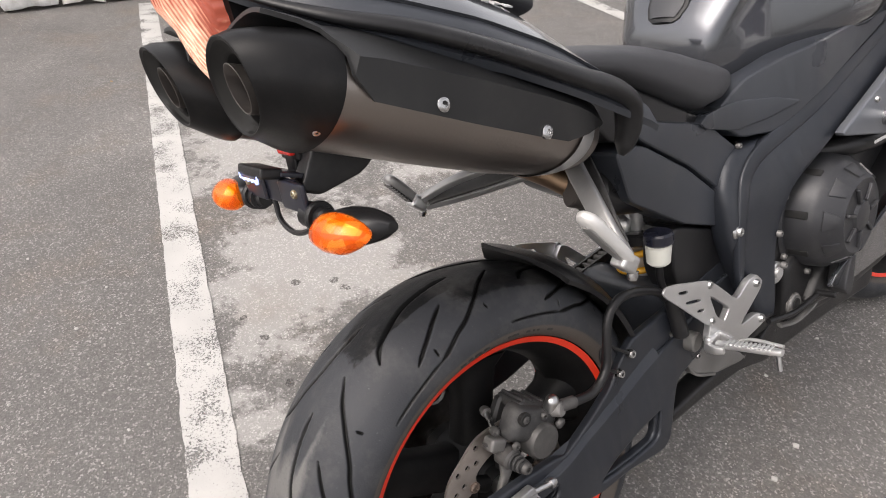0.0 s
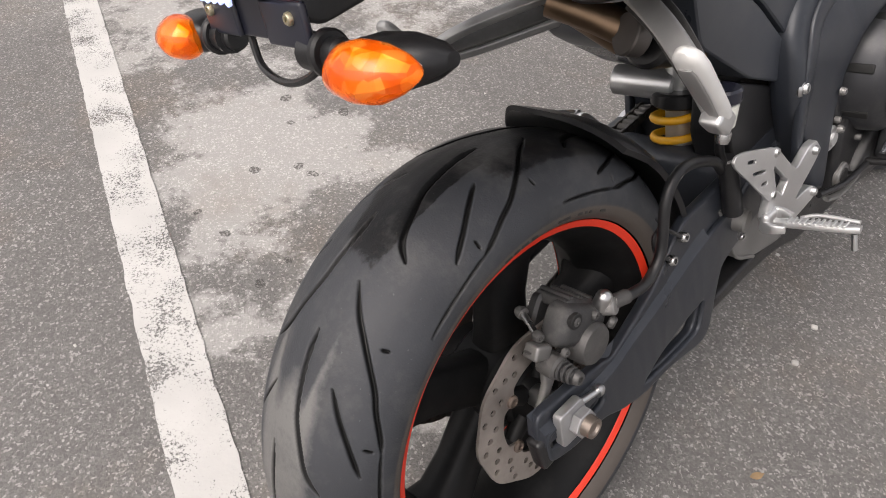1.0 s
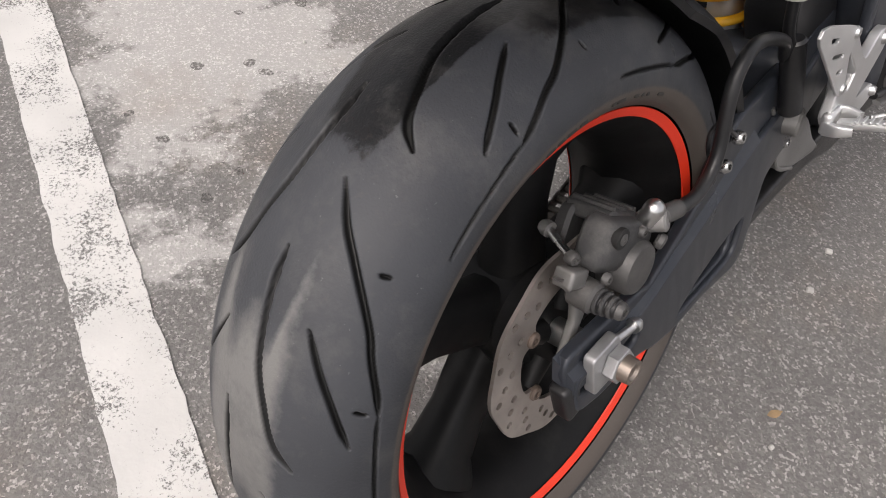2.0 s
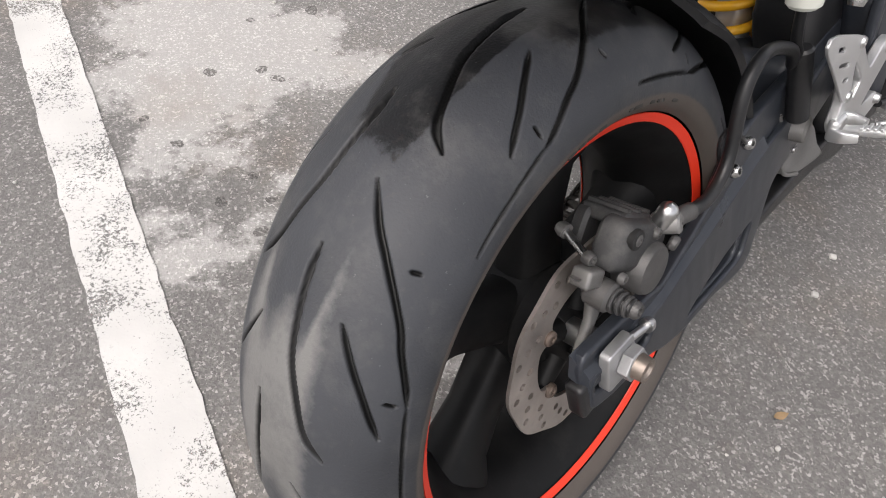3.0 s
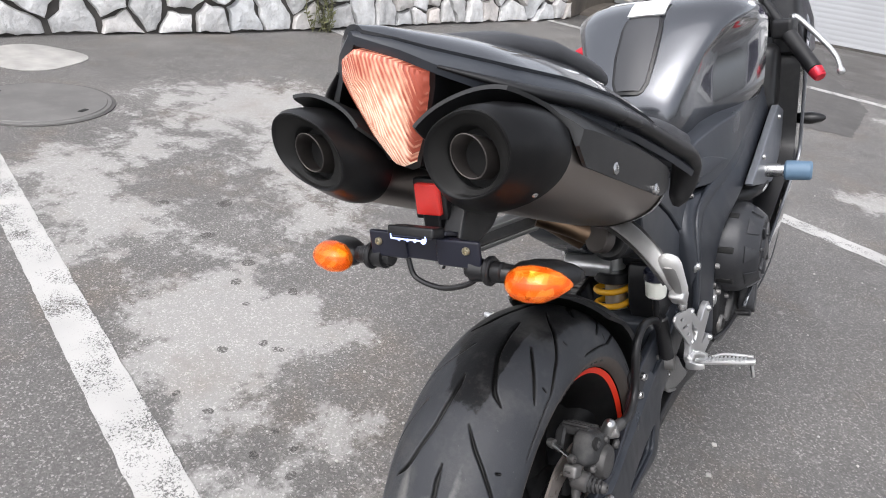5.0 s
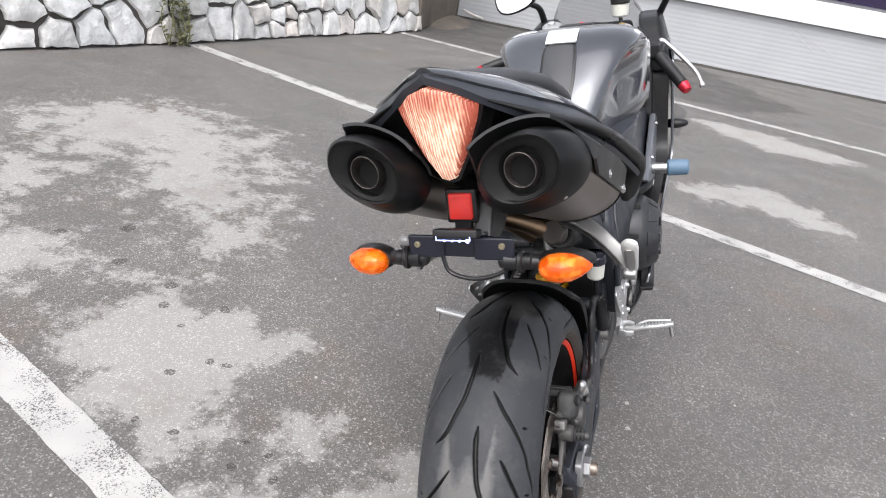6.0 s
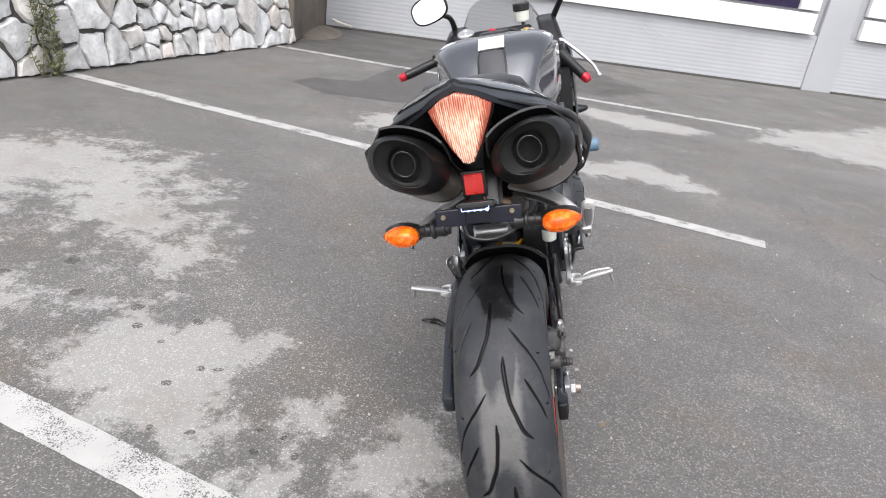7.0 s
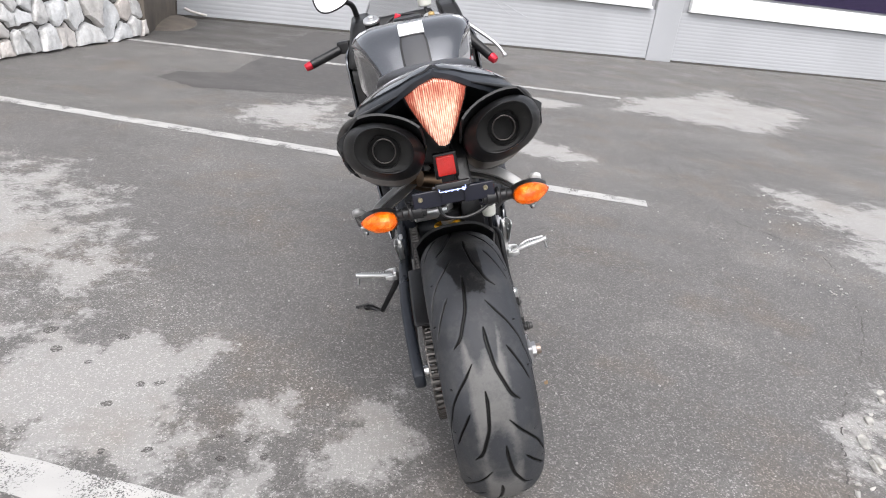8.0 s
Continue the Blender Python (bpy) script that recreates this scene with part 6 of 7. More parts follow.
def build_frame():
    def ease(k):
        k = max(0.0, min(1.0, k))
        return k * k * (3 - 2 * k)

    def bow(x, y, z):
        return Vector((x + 0.036 * ease((y - 0.5) / 0.25) - 0.22 * max(0.0, z - 0.56 - 0.3 * (y - 0.5)), y, z))

    def swell(x, y, z):
        return Vector((x + (0.05 * ease((y - 0.5) / 0.22) if x > 0.08 else 0), y, z))
    beam = rounded([(0.560, 0.340), (0.518, 0.437), (0.479, 0.524), (0.474, 0.60), (0.495, 0.637), (0.525, 0.660), (0.594, 0.662), (0.640, 0.681), (0.690, 0.702), (0.776, 0.733), (0.917, 0.778), (1.02, 0.816), (1.07, 0.78), (1.06, 0.735), (0.949, 0.700),
                    (0.735, 0.628), (0.640, 0.572), (0.608, 0.52), (0.598, 0.46), (0.602, 0.332)], 0.3, 4)
    for side in (1, -1):
        ob = part("main_frame", flip(plate(beam, x0=0.092, x1=0.138, bevel=0.016, warp=bow), side), CHARCOAL, bike, "charcoal aluminium frame beam" if side > 0 else "")
        crest = [bow(0.1355, y, z) for y, z in ((0.505, 0.40), (0.499, 0.46), (0.502, 0.52), (0.512, 0.575), (0.532, 0.615), (0.57, 0.643), (0.63, 0.667), (0.71, 0.696), (0.80, 0.726), (0.90, 0.757), (0.97, 0.778))]
        part("frame_ridge", flip(strap(crest, (0.004, 0.010, 0.013, 0.014, 0.014, 0.012, 0.010), 0.006, (1, 0, 0.2)), side), CHARCOAL, ob, "", 60)
        part("pivot_nut", flip(join(cylinder((0.11, 0.607, 0.417), (0.146, 0.607, 0.417), 0.020, n=28, bevel=0.002), cylinder((0.14, 0.607, 0.417), (0.150, 0.607, 0.417), 0.011, n=20)), side), ALU, ob, "silver swingarm pivot nut")
        part("frame_bolt", flip(join(cylinder((0.12, 0.496, 0.533), (0.138, 0.496, 0.533), 0.0135, n=20, bevel=0.003), bolt((0.138, 0.496, 0.533), (1, 0, 0), 0.008, 0.005)), side), STEEL, ob)
        for p in ((0.112, 0.505, 0.602), (0.113, 0.537, 0.662)):
            part("frame_bolt", flip(bolt(p, (1, 0, 0), 0.005, 0.005), side), CASTPALE, ob)
        part("side_cover", flip(plate(rounded([(0.547, 0.766), (0.622, 0.785), (0.70, 0.796), (0.827, 0.806), (0.95, 0.806), (0.918, 0.782), (0.778, 0.737), (0.690, 0.708), (0.642, 0.684), (0.607, 0.668), (0.542, 0.674), (0.462, 0.722)], 0.12, 3), x0=0.05, x1=0.114, bevel=0.006,
                                      warp=swell), side), SATIN, bike, "satin black tank side cover" if side > 0 else "", 25)
        part("side_cover_ledge", flip(plate(rounded([(0.656, 0.709), (0.601, 0.726), (0.516, 0.737), (0.447, 0.734), (0.430, 0.724), (0.446, 0.712), (0.525, 0.690), (0.585, 0.694)], 0.15, 3), x0=0.09, x1=0.1165, bevel=0.002, warp=swell), side), SATIN, bike)
        part("tail_side_cover", flip(plate(rounded([(0.21, 0.843), (0.32, 0.795), (0.463, 0.724), (0.458, 0.694), (0.312, 0.728), (0.242, 0.746), (0.205, 0.785)], 0.15, 3), x0=0.04, x1=0.103, bevel=0.005), side), BLACK, bike)
        part("mid_cover", flip(plate(rounded([(0.292, 0.762), (0.36, 0.745), (0.452, 0.720), (0.476, 0.705), (0.546, 0.655), (0.518, 0.591), (0.503, 0.592), (0.409, 0.666), (0.306, 0.729), (0.285, 0.744)], 0.14, 3), x0=0.04, x1=0.110, bevel=0.005), side), SATIN, bike, "satin black subframe cover" if side > 0 else "", 25)
        part("lower_cover", flip(plate(rounded([(0.245, 0.730), (0.303, 0.7265), (0.4065, 0.6625), (0.497, 0.590), (0.526, 0.578), (0.544, 0.519), (0.396, 0.576), (0.269, 0.653)], 0.14, 3), x0=0.04, x1=0.108, bevel=0.005), side), SATIN, bike, "satin black lower side cover" if side > 0 else "", 25)
        if side > 0:
            part("inner_guard", flip(plate(rounded([(0.380, 0.576), (0.535, 0.516), (0.565, 0.430), (0.54, 0.38), (0.42, 0.40), (0.374, 0.498)], 0.16, 3), x0=0.04, x1=0.098, bevel=0.005), side), BLACK, bike, "black plastic inner guard")
        part("upper_panel", flip(plate(rounded([(0.712, 0.636), (0.86, 0.690), (1.03, 0.755), (1.14, 0.72), (1.13, 0.63), (1.0, 0.57), (0.93, 0.585)], 0.14, 3), x0=0.176, x1=0.192, bevel=0.004), side), GREYPANEL, bike, "grey painted fairing bracket panel" if side > 0 else "")
        part("crash_bobbin", flip(join(cylinder((0.19, 0.89, 0.627), (0.232, 0.89, 0.627), 0.0155, n=24, bevel=0.002)), side), STEEL, bike)
        part("crash_slider", flip(cylinder((0.230, 0.892, 0.627), (0.286, 0.897, 0.627), 0.0225, 0.0215, 28, 0.004), side), BLUE, bike, "blue-grey nylon crash slider")
    for p in ((0.193, 0.845, 0.668), (0.193, 1.04, 0.722)):
        part("panel_bolt", bolt(p, (1, 0, 0), 0.006, 0.004), STEEL, bike)


build_frame()


def build_engine():
    eng = part("engine_block", box((0.0, 0.76, 0.47), (0.26, 0.32, 0.30), 0.03), BLACK, bike, "black engine casing")
    c = (0.748, 0.488)
    part("clutch_cover", loft([oval((x, c[0], c[1]), a, a * 0.96, (0, 1, 0), (0, 0, 1), 56, 2.1) for x, a in
                               ((0.10, 0.116), (0.132, 0.116), (0.136, 0.112), (0.137, 0.107), (0.176, 0.103), (0.184, 0.098), (0.214, 0.074), (0.218, 0.068), (0.217, 0.064), (0.216, 0.060), (0.216, 0.030), (0.221, 0.026), (0.224, 0.012))]), ENGINE, eng, "charcoal round clutch cover with radial ribs", 30)
    # raised panels round the sloping rim, slots in the drum behind it
    for i in range(9):
        a = radians(40 * i + 10)
        rim = [Vector((x, c[0] + r * math.cos(a + q), c[1] + 0.96 * r * math.sin(a + q))) for x, r, q in ((0.192, 0.0925, -0.20), (0.192, 0.0925, 0.20), (0.2135, 0.0755, 0.13), (0.2135, 0.0755, -0.13))]
        up = Vector((0.62, 0.78 * math.cos(a), 0.78 * math.sin(a)))
        part("cover_panel", loft([[p - up * 0.004 for p in rim], [p + up * 0.0026 for p in rim], [p.lerp(sum(rim, Vector()) / 4, 0.12) + up * 0.0034 for p in rim]]), ENGINE, eng)
    for i in range(7):
        a = radians(360 / 7 * i + 8)
        part("cover_rib", box((0.2185, c[0] + 0.045 * math.cos(a), c[1] + 0.043 * math.sin(a)), (0.007, 0.030, 0.007), 0.002, (math.degrees(a), 0, 0)), ENGINE, eng)
    # near-black blocks stand in for the shaded slots
    for a in (120, 165, 208):
        part("cover_recess", box((0.154, c[0] + 0.1050 * math.cos(radians(a)), c[1] + 0.1005 * math.sin(radians(a))), (0.040, 0.006, 0.014), 0.003, (a, 0, 0)), HOLE, eng)
    for i in range(5):
        a = radians(150 + 60 * i)
        part("case_bolt", bolt((0.135, c[0] + 0.118 * math.cos(a), c[1] + 0.113 * math.sin(a)), (1, 0, 0), 0.006, 0.006), CASTPALE, eng)
    part("water_pipe", tube([(0.12, 0.78, 0.585), (0.165, 0.84, 0.588), (0.175, 0.93, 0.585), (0.15, 1.03, 0.575)], 0.019, 14), BLACK, eng)
    for i in range(5):
        part("print_bar", box((0.196, 0.845 + 0.011 * i, 0.592 - 0.0004 * i), (0.0015, 0.008, 0.006), 0.0004), PRINT, eng)
    part("lower_case", plate(rounded([(0.632, 0.42), (0.632, 0.305), (0.67, 0.288), (0.80, 0.272), (1.05, 0.262), (1.10, 0.30), (0.98, 0.42), (0.70, 0.45)], 0.12, 3), x0=0.02, x1=0.150, bevel=0.012), BLACK, eng)
    part("oil_window", join(cylinder((0.145, 0.655, 0.336), (0.156, 0.655, 0.336), 0.022, n=28, bevel=0.003)), CASTPALE, eng, "round oil sight window")
    part("window_glass", cylinder((0.155, 0.655, 0.336), (0.158, 0.655, 0.336), 0.013, n=24, bevel=0.001), HOLE, eng)
    part("case_flange", tube([(0.152, 0.605, 0.315), (0.153, 0.66, 0.300), (0.153, 0.73, 0.305), (0.152, 0.76, 0.335)], 0.006, 8, 6, 0.6), CASTPALE, eng)
    part("engine_bracket", plate(rounded([(0.735, 0.345), (0.755, 0.405), (0.775, 0.405), (0.77, 0.34), (0.755, 0.325)], 0.25, 3), x0=0.17, x1=0.205, bevel=0.004), ENGINE, eng)
    for y, z in ((0.70, 0.33), (0.76, 0.32), (0.82, 0.34), (0.612, 0.432), (0.70, 0.385), (0.595, 0.497)):
        part("case_bolt", bolt((0.152, y, z), (1, 0, 0), 0.006, 0.006), CASTPALE, eng)
    part("sump", box((0.0, 0.80, 0.30), (0.20, 0.40, 0.10), 0.03), BLACK, eng)
    part("side_case", box((0.125, 0.98, 0.50), (0.06, 0.26, 0.30), 0.02), BLACK, eng)
    part("cylinder_bank", box((0.0, 0.92, 0.68), (0.30, 0.24, 0.26), 0.03, (35, 0, 0)), BLACK, eng)
    part("airbox", box((0.0, 0.74, 0.74), (0.17, 0.40, 0.10), 0.03), BLACK, eng)
    part("sub_frame", box((0.0, 0.30, 0.78), (0.18, 0.42, 0.10), 0.02, (-14, 0, 0)), BLACK, bike)
    part("rear_inner", box((0.0, 0.46, 0.66), (0.16, 0.10, 0.22), 0.02), BLACK, bike)
    pedal = part("brake_pedal", tube([(0.155, 0.56, 0.345), (0.165, 0.63, 0.335), (0.175, 0.70, 0.345)], 0.005, 10), BLACK, bike)
    part("tip", cylinder((0.17, 0.70, 0.346), (0.205, 0.70, 0.350), 0.006, n=14, bevel=0.002), BLACK, pedal)


build_engine()


def build_shock():
    sh = part("shock_body", cylinder((0.0, 0.428, 0.36), (0.0, 0.418, 0.60), 0.021, n=24, bevel=0.002), ALU, bike, "rear shock absorber")
    pts = []
    for i in range(4 * 24 + 1):
        a = 2 * math.pi * i / 24
        k = i / (4 * 24)
        pts.append((-0.003 + 0.0345 * math.cos(a), 0.428 - 0.008 * k + 0.0345 * math.sin(a), 0.387 + 0.124 * k))
    part("spring", tube(pts, 0.0060, 10, 1), YELLOW, sh, "yellow painted coil spring")
    part("spring_seat", cylinder((0, 0.418, 0.522), (0, 0.418, 0.545), 0.040, n=28, bevel=0.003), BLACK, sh)
    part("remote_reservoir", cylinder((-0.092, 0.395, 0.552), (0.0, 0.41, 0.548), 0.022, n=28, bevel=0.003), ALU, bike, "silver cylinder of the shock reservoir")


build_shock()


def build_footrests(side):
    def S(bm):
        return flip(bm, side)
    def SR(bm):
        bmesh.ops.translate(bm, verts=bm.verts, vec=(-0.010, 0, 0))
        return flip(bm, side)

    def SP(bm):
        bmesh.ops.translate(bm, verts=bm.verts, vec=(-0.010 if side > 0 else 0.016, 0, 0))
        return flip(bm, side)
    rs = part("rearset_plate", SR(plate(rounded([(0.362, 0.479), (0.378, 0.496), (0.396, 0.489), (0.462, 0.430), (0.499, 0.451), (0.522, 0.451), (0.540, 0.434), (0.535, 0.420), (0.468, 0.378), (0.523, 0.378), (0.550, 0.364), (0.546, 0.350), (0.487, 0.343), (0.456, 0.348), (0.393, 0.375), (0.378, 0.393), (0.386, 0.420)], 0.2, 2),
                                      [rounded([(0.384, 0.472), (0.440, 0.426), (0.424, 0.408), (0.402, 0.428)], 0.15, 2)], 0.152, 0.164, 0.002)), ALU, bike, "bare aluminium rearset footrest plate" if side > 0 else "")
    part("peg_mount", SP(join(box((0.163, 0.390, 0.388), (0.012, 0.034, 0.026), 0.005), strap([(0.162, 0.403, 0.393), (0.176, 0.405, 0.394), (0.190, 0.401, 0.394)], (0.008, 0.007, 0.005), 0.0035, (0, 1, 0)),
                              strap([(0.162, 0.376, 0.384), (0.176, 0.373, 0.385), (0.191, 0.376, 0.387)], (0.009, 0.007, 0.005), 0.0035, (0, 1, 0)))), ALU, rs)
    part("foot_peg", SP(loft([oval((x, 0.388, 0.387 + (x - 0.17) * 0.2), a, 0.0052, (0, 1, 0), (0, 0, 1), 16, 3) for x, a in ((0.172, 0.006), (0.188, 0.0085), (0.262, 0.0075), (0.274, 0.005))])), ALU, rs, "ribbed aluminium foot peg")
    for i in range(11):
        part("peg_rib", SP(box((0.190 + 0.0067 * i, 0.388, 0.3965 + 0.00134 * i), (0.0032, 0.0165, 0.003), 0.001)), ALU, rs)
    part("peg_feeler", SP(cylinder((0.268, 0.388, 0.40), (0.272, 0.386, 0.378), 0.0035, n=10)), STEEL, rs)
    if side > 0:
        part("peg_spring", SP(tube([(0.200, 0.400, 0.396), (0.222, 0.404, 0.404), (0.268, 0.404, 0.408)], 0.003, 8)), ALU, rs)
    slots = [rounded([(y0, z0 + 0.003), (y1, z1 + 0.003), (y1, z1 - 0.003), (y0 + 0.003, z0 - 0.003)], 0.3, 2) for y0, z0, y1, z1 in ((0.299, 0.511, 0.323, 0.504), (0.316, 0.488, 0.355, 0.477), (0.344, 0.461, 0.364, 0.457))]
    part("heel_guard", SR(plate(rounded([(0.264, 0.526), (0.270, 0.533), (0.293, 0.529), (0.371, 0.503), (0.390, 0.490), (0.376, 0.470), (0.394, 0.424), (0.376, 0.422), (0.305, 0.486), (0.270, 0.517)], 0.2, 3), slots, 0.1635, 0.1672, 0.001)), ALU, rs, "slotted aluminium heel guard")
    for y, z in ((0.517, 0.438), (0.534, 0.364), (0.384, 0.428), (0.380, 0.492)):
        part("rearset_bolt", SR(bolt((0.163, y, z), (1, 0, 0), 0.007, 0.007)), STEEL, rs)
    # passenger footrest on its cast hanger
    if side > 0:
        upper, lower, web = ([(0.195, 0.142, 0.638), (0.180, 0.136, 0.668), (0.135, 0.155, 0.706), (0.085, 0.190, 0.722), (0.035, 0.235, 0.725)], [(0.186, 0.156, 0.634), (0.160, 0.166, 0.664), (0.11, 0.203, 0.688), (0.045, 0.250, 0.698)],
                             [(0.180, 0.152, 0.648), (0.158, 0.154, 0.680), (0.112, 0.186, 0.705), (0.045, 0.244, 0.712)])
    else:
        upper, lower, web = ([(0.200, 0.124, 0.658), (0.165, 0.165, 0.681), (0.12, 0.207, 0.698), (0.06, 0.25, 0.716), (0.03, 0.27, 0.722)], [(0.195, 0.134, 0.649), (0.16, 0.190, 0.653), (0.12, 0.236, 0.664), (0.085, 0.268, 0.675), (0.04, 0.29, 0.69)],
                             [(0.190, 0.136, 0.656), (0.155, 0.185, 0.668), (0.11, 0.225, 0.682), (0.05, 0.270, 0.703)])

    def SH(bm):
        if side < 0:
            bmesh.ops.translate(bm, verts=bm.verts, vec=(0.006, -0.019, 0.022))
        return flip(bm, side)
    hg = part("pillion_hanger", S(join(strap(upper, (0.011, 0.0115, 0.012, 0.013) if side > 0 else (0.006, 0.007, 0.008, 0.010), 0.007), strap(lower, (0.007, 0.007, 0.008, 0.010), 0.007))), HANGER, bike, "grey cast aluminium pillion peg hanger" if side > 0 else "")
    part("hanger_web", S(strap(web, (0.012, 0.015, 0.017, 0.018) if side > 0 else (0.008, 0.012, 0.013, 0.014), 0.003)), CASTMID, hg)
    part("pivot_block", SH(box((0.195, 0.141, 0.634), (0.022, 0.030, 0.022), 0.005, (-40, 0, 0))), ALU, hg)
    reach = 1.0 if side > 0 else 0.66
    peg = part("pillion_peg", SH(loft([oval((0.199, 0.143 - 0.070 * reach * k, 0.638 + 0.078 * reach * k), a, b, (1, 0, 0), (0, 0.76, 0.65), 24, 2.4) for k, a, b in ((0.0, 0.008, 0.006), (0.12, 0.0105, 0.008), (0.5, 0.0125, 0.009), (0.82, 0.0145, 0.009), (0.95, 0.0135, 0.008), (1.02, 0.009, 0.006), (1.05, 0.004, 0.003))])), PEGALU if side > 0 else HANGER, hg, "folded pale pillion foot peg")
    if side < 0:
        for k in range(9):
            part("peg_rib", SH(box((0.199, 0.143 - 0.070 * reach * (0.2 + 0.085 * k) - 0.0075, 0.638 + 0.078 * reach * (0.2 + 0.085 * k) - 0.0065), (0.020, 0.003, 0.003), 0.001, (41, 0, 0))), CASTMID, peg)
    part("peg_groove", SH(loft([oval((0.199, 0.143 - 0.070 * reach * k - 0.0066 * t, 0.638 + 0.078 * reach * k - 0.0057 * t), a, 0.0012, (1, 0, 0), (0, 0.76, 0.65), 14, 2.4) for k, t, a in ((0.16, 1.06, 0.005), (0.5, 1.14, 0.0085), (0.84, 1.08, 0.0085), (0.9, 1.05, 0.006))])), HANGER, peg)
    part("peg_bolt", SH(bolt((0.198, 0.15, 0.617), (0, -0.3, -1), 0.007, 0.01)), STEEL, hg)


build_footrests(1)
build_footrests(-1)
mc = part("rear_master_cylinder", plate(rounded([(0.349, 0.412), (0.384, 0.350), (0.415, 0.289), (0.479, 0.256), (0.564, 0.238), (0.590, 0.240), (0.547, 0.276), (0.508, 0.323), (0.457, 0.350), (0.423, 0.366)], 0.2, 3), x0=0.070, x1=0.101, bevel=0.007), CASTPALE, bike, "pale cast rear brake master cylinder body")
part("flange_edge", tube([(0.1015, 0.352, 0.404), (0.1015, 0.386, 0.350), (0.1015, 0.416, 0.293), (0.1015, 0.477, 0.260)], 0.003, 8), CASTPALE, mc)
part("cylinder_boss", cylinder((0.092, 0.392, 0.372), (0.124, 0.396, 0.372), 0.017, n=22, bevel=0.003), CASTPALE, mc)
part("boss_bolt", bolt((0.101, 0.425, 0.325), (1, 0, 0), 0.006, 0.006), STEEL, mc)
part("push_rod", cylinder((0.118, 0.36, 0.40), (0.110, 0.345, 0.49), 0.013, n=14, bevel=0.003), BLACK, mc)
rv = part("rear_fluid_reservoir", cylinder((0.108, 0.324, 0.538), (0.109, 0.325, 0.572), 0.0175, 0.0195, 24, 0.004), FLUID, bike, "small white brake fluid reservoir")
part("lid", cylinder((0.109, 0.325, 0.571), (0.109, 0.325, 0.59), 0.022, n=24, bevel=0.003), NAVY, rv, "dark blue screw lid")
part("reservoir_hose", tube([(0.108, 0.324, 0.54), (0.108, 0.33, 0.50), (0.115, 0.35, 0.46)], 0.006, 10), BLACK, bike)


BOLTGOLD = mat("dull_zinc_bolt", (0.38, 0.34, 0.24), 0.4, metal=0.8)


def build_plate_holder():
    h = part("plate_bracket", join(box((-0.048, -0.184, 0.803), (0.052, 0.006, 0.032), 0.003), box((0.048, -0.184, 0.801), (0.056, 0.006, 0.032), 0.003), box((0.0, -0.180, 0.802), (0.10, 0.006, 0.030), 0.003)), NAVY, bike, "dark metal number plate bracket with nothing on it")
    part("bracket_wing", box((0.0, -0.172, 0.818), (0.070, 0.03, 0.005), 0.001, (-20, 0, 0)), NAVY, h)
    part("hanger", plate(rounded([(-0.172, 0.80), (-0.135, 0.86), (-0.03, 0.93), (0.02, 0.90), (-0.09, 0.80), (-0.15, 0.79)], 0.15, 2), x0=0.014, x1=0.040, bevel=0.004), BLACK, h)
    for s in (1, -1):
        part("crossbar", cylinder((s * 0.098, -0.176, 0.782), (s * 0.052, -0.176, 0.782), 0.011, n=18, bevel=0.002), BLACK, h)
    led = part("plate_light", box((0.002, -0.195, 0.826), (0.062, 0.024, 0.012), 0.003, (-15, 0, 0)), BLACK, h, "small plate light with lit white diodes")
    part("diode_strip", join(box((0.0, -0.2075, 0.8203), (0.046, 0.002, 0.0015), 0.0005), box((-0.0235, -0.2075, 0.8230), (0.0015, 0.002, 0.006), 0.0004), box((0.0235, -0.2075, 0.8230), (0.0015, 0.002, 0.006), 0.0004)), LED, led)
    for x, r in ((-0.012, 0.0015), (-0.001, 0.0016), (0.009, 0.0019), (0.020, 0.0030)):
        part("diode", cylinder((x, -0.206, 0.8200), (x, -0.2090, 0.8195), r, n=16, bevel=0.0005), LED, led)
    for s in (-1, 1):
        part("plate_bolt", bolt((s * 0.060, -0.1875, 0.806), (0, -1, 0), 0.0048, 0.003), BOLTGOLD, h)
    part("cable", tube([(-0.03, -0.175, 0.785), (-0.02, -0.178, 0.762), (0.015, -0.18, 0.754), (0.05, -0.178, 0.762), (0.072, -0.172, 0.778)], 0.0032, 8), BLACK, h)
    r = part("reflector", box((-0.002, -0.158, 0.852), (0.033, 0.010, 0.037), 0.003), REDLENS, bike, "square red rear reflector")
    part("reflector_frame", box((-0.002, -0.151, 0.851), (0.044, 0.012, 0.048), 0.003), BLACK, r)
    part("stem", box((-0.002, -0.152, 0.82), (0.024, 0.012, 0.05), 0.003), BLACK, r)


build_plate_holder()


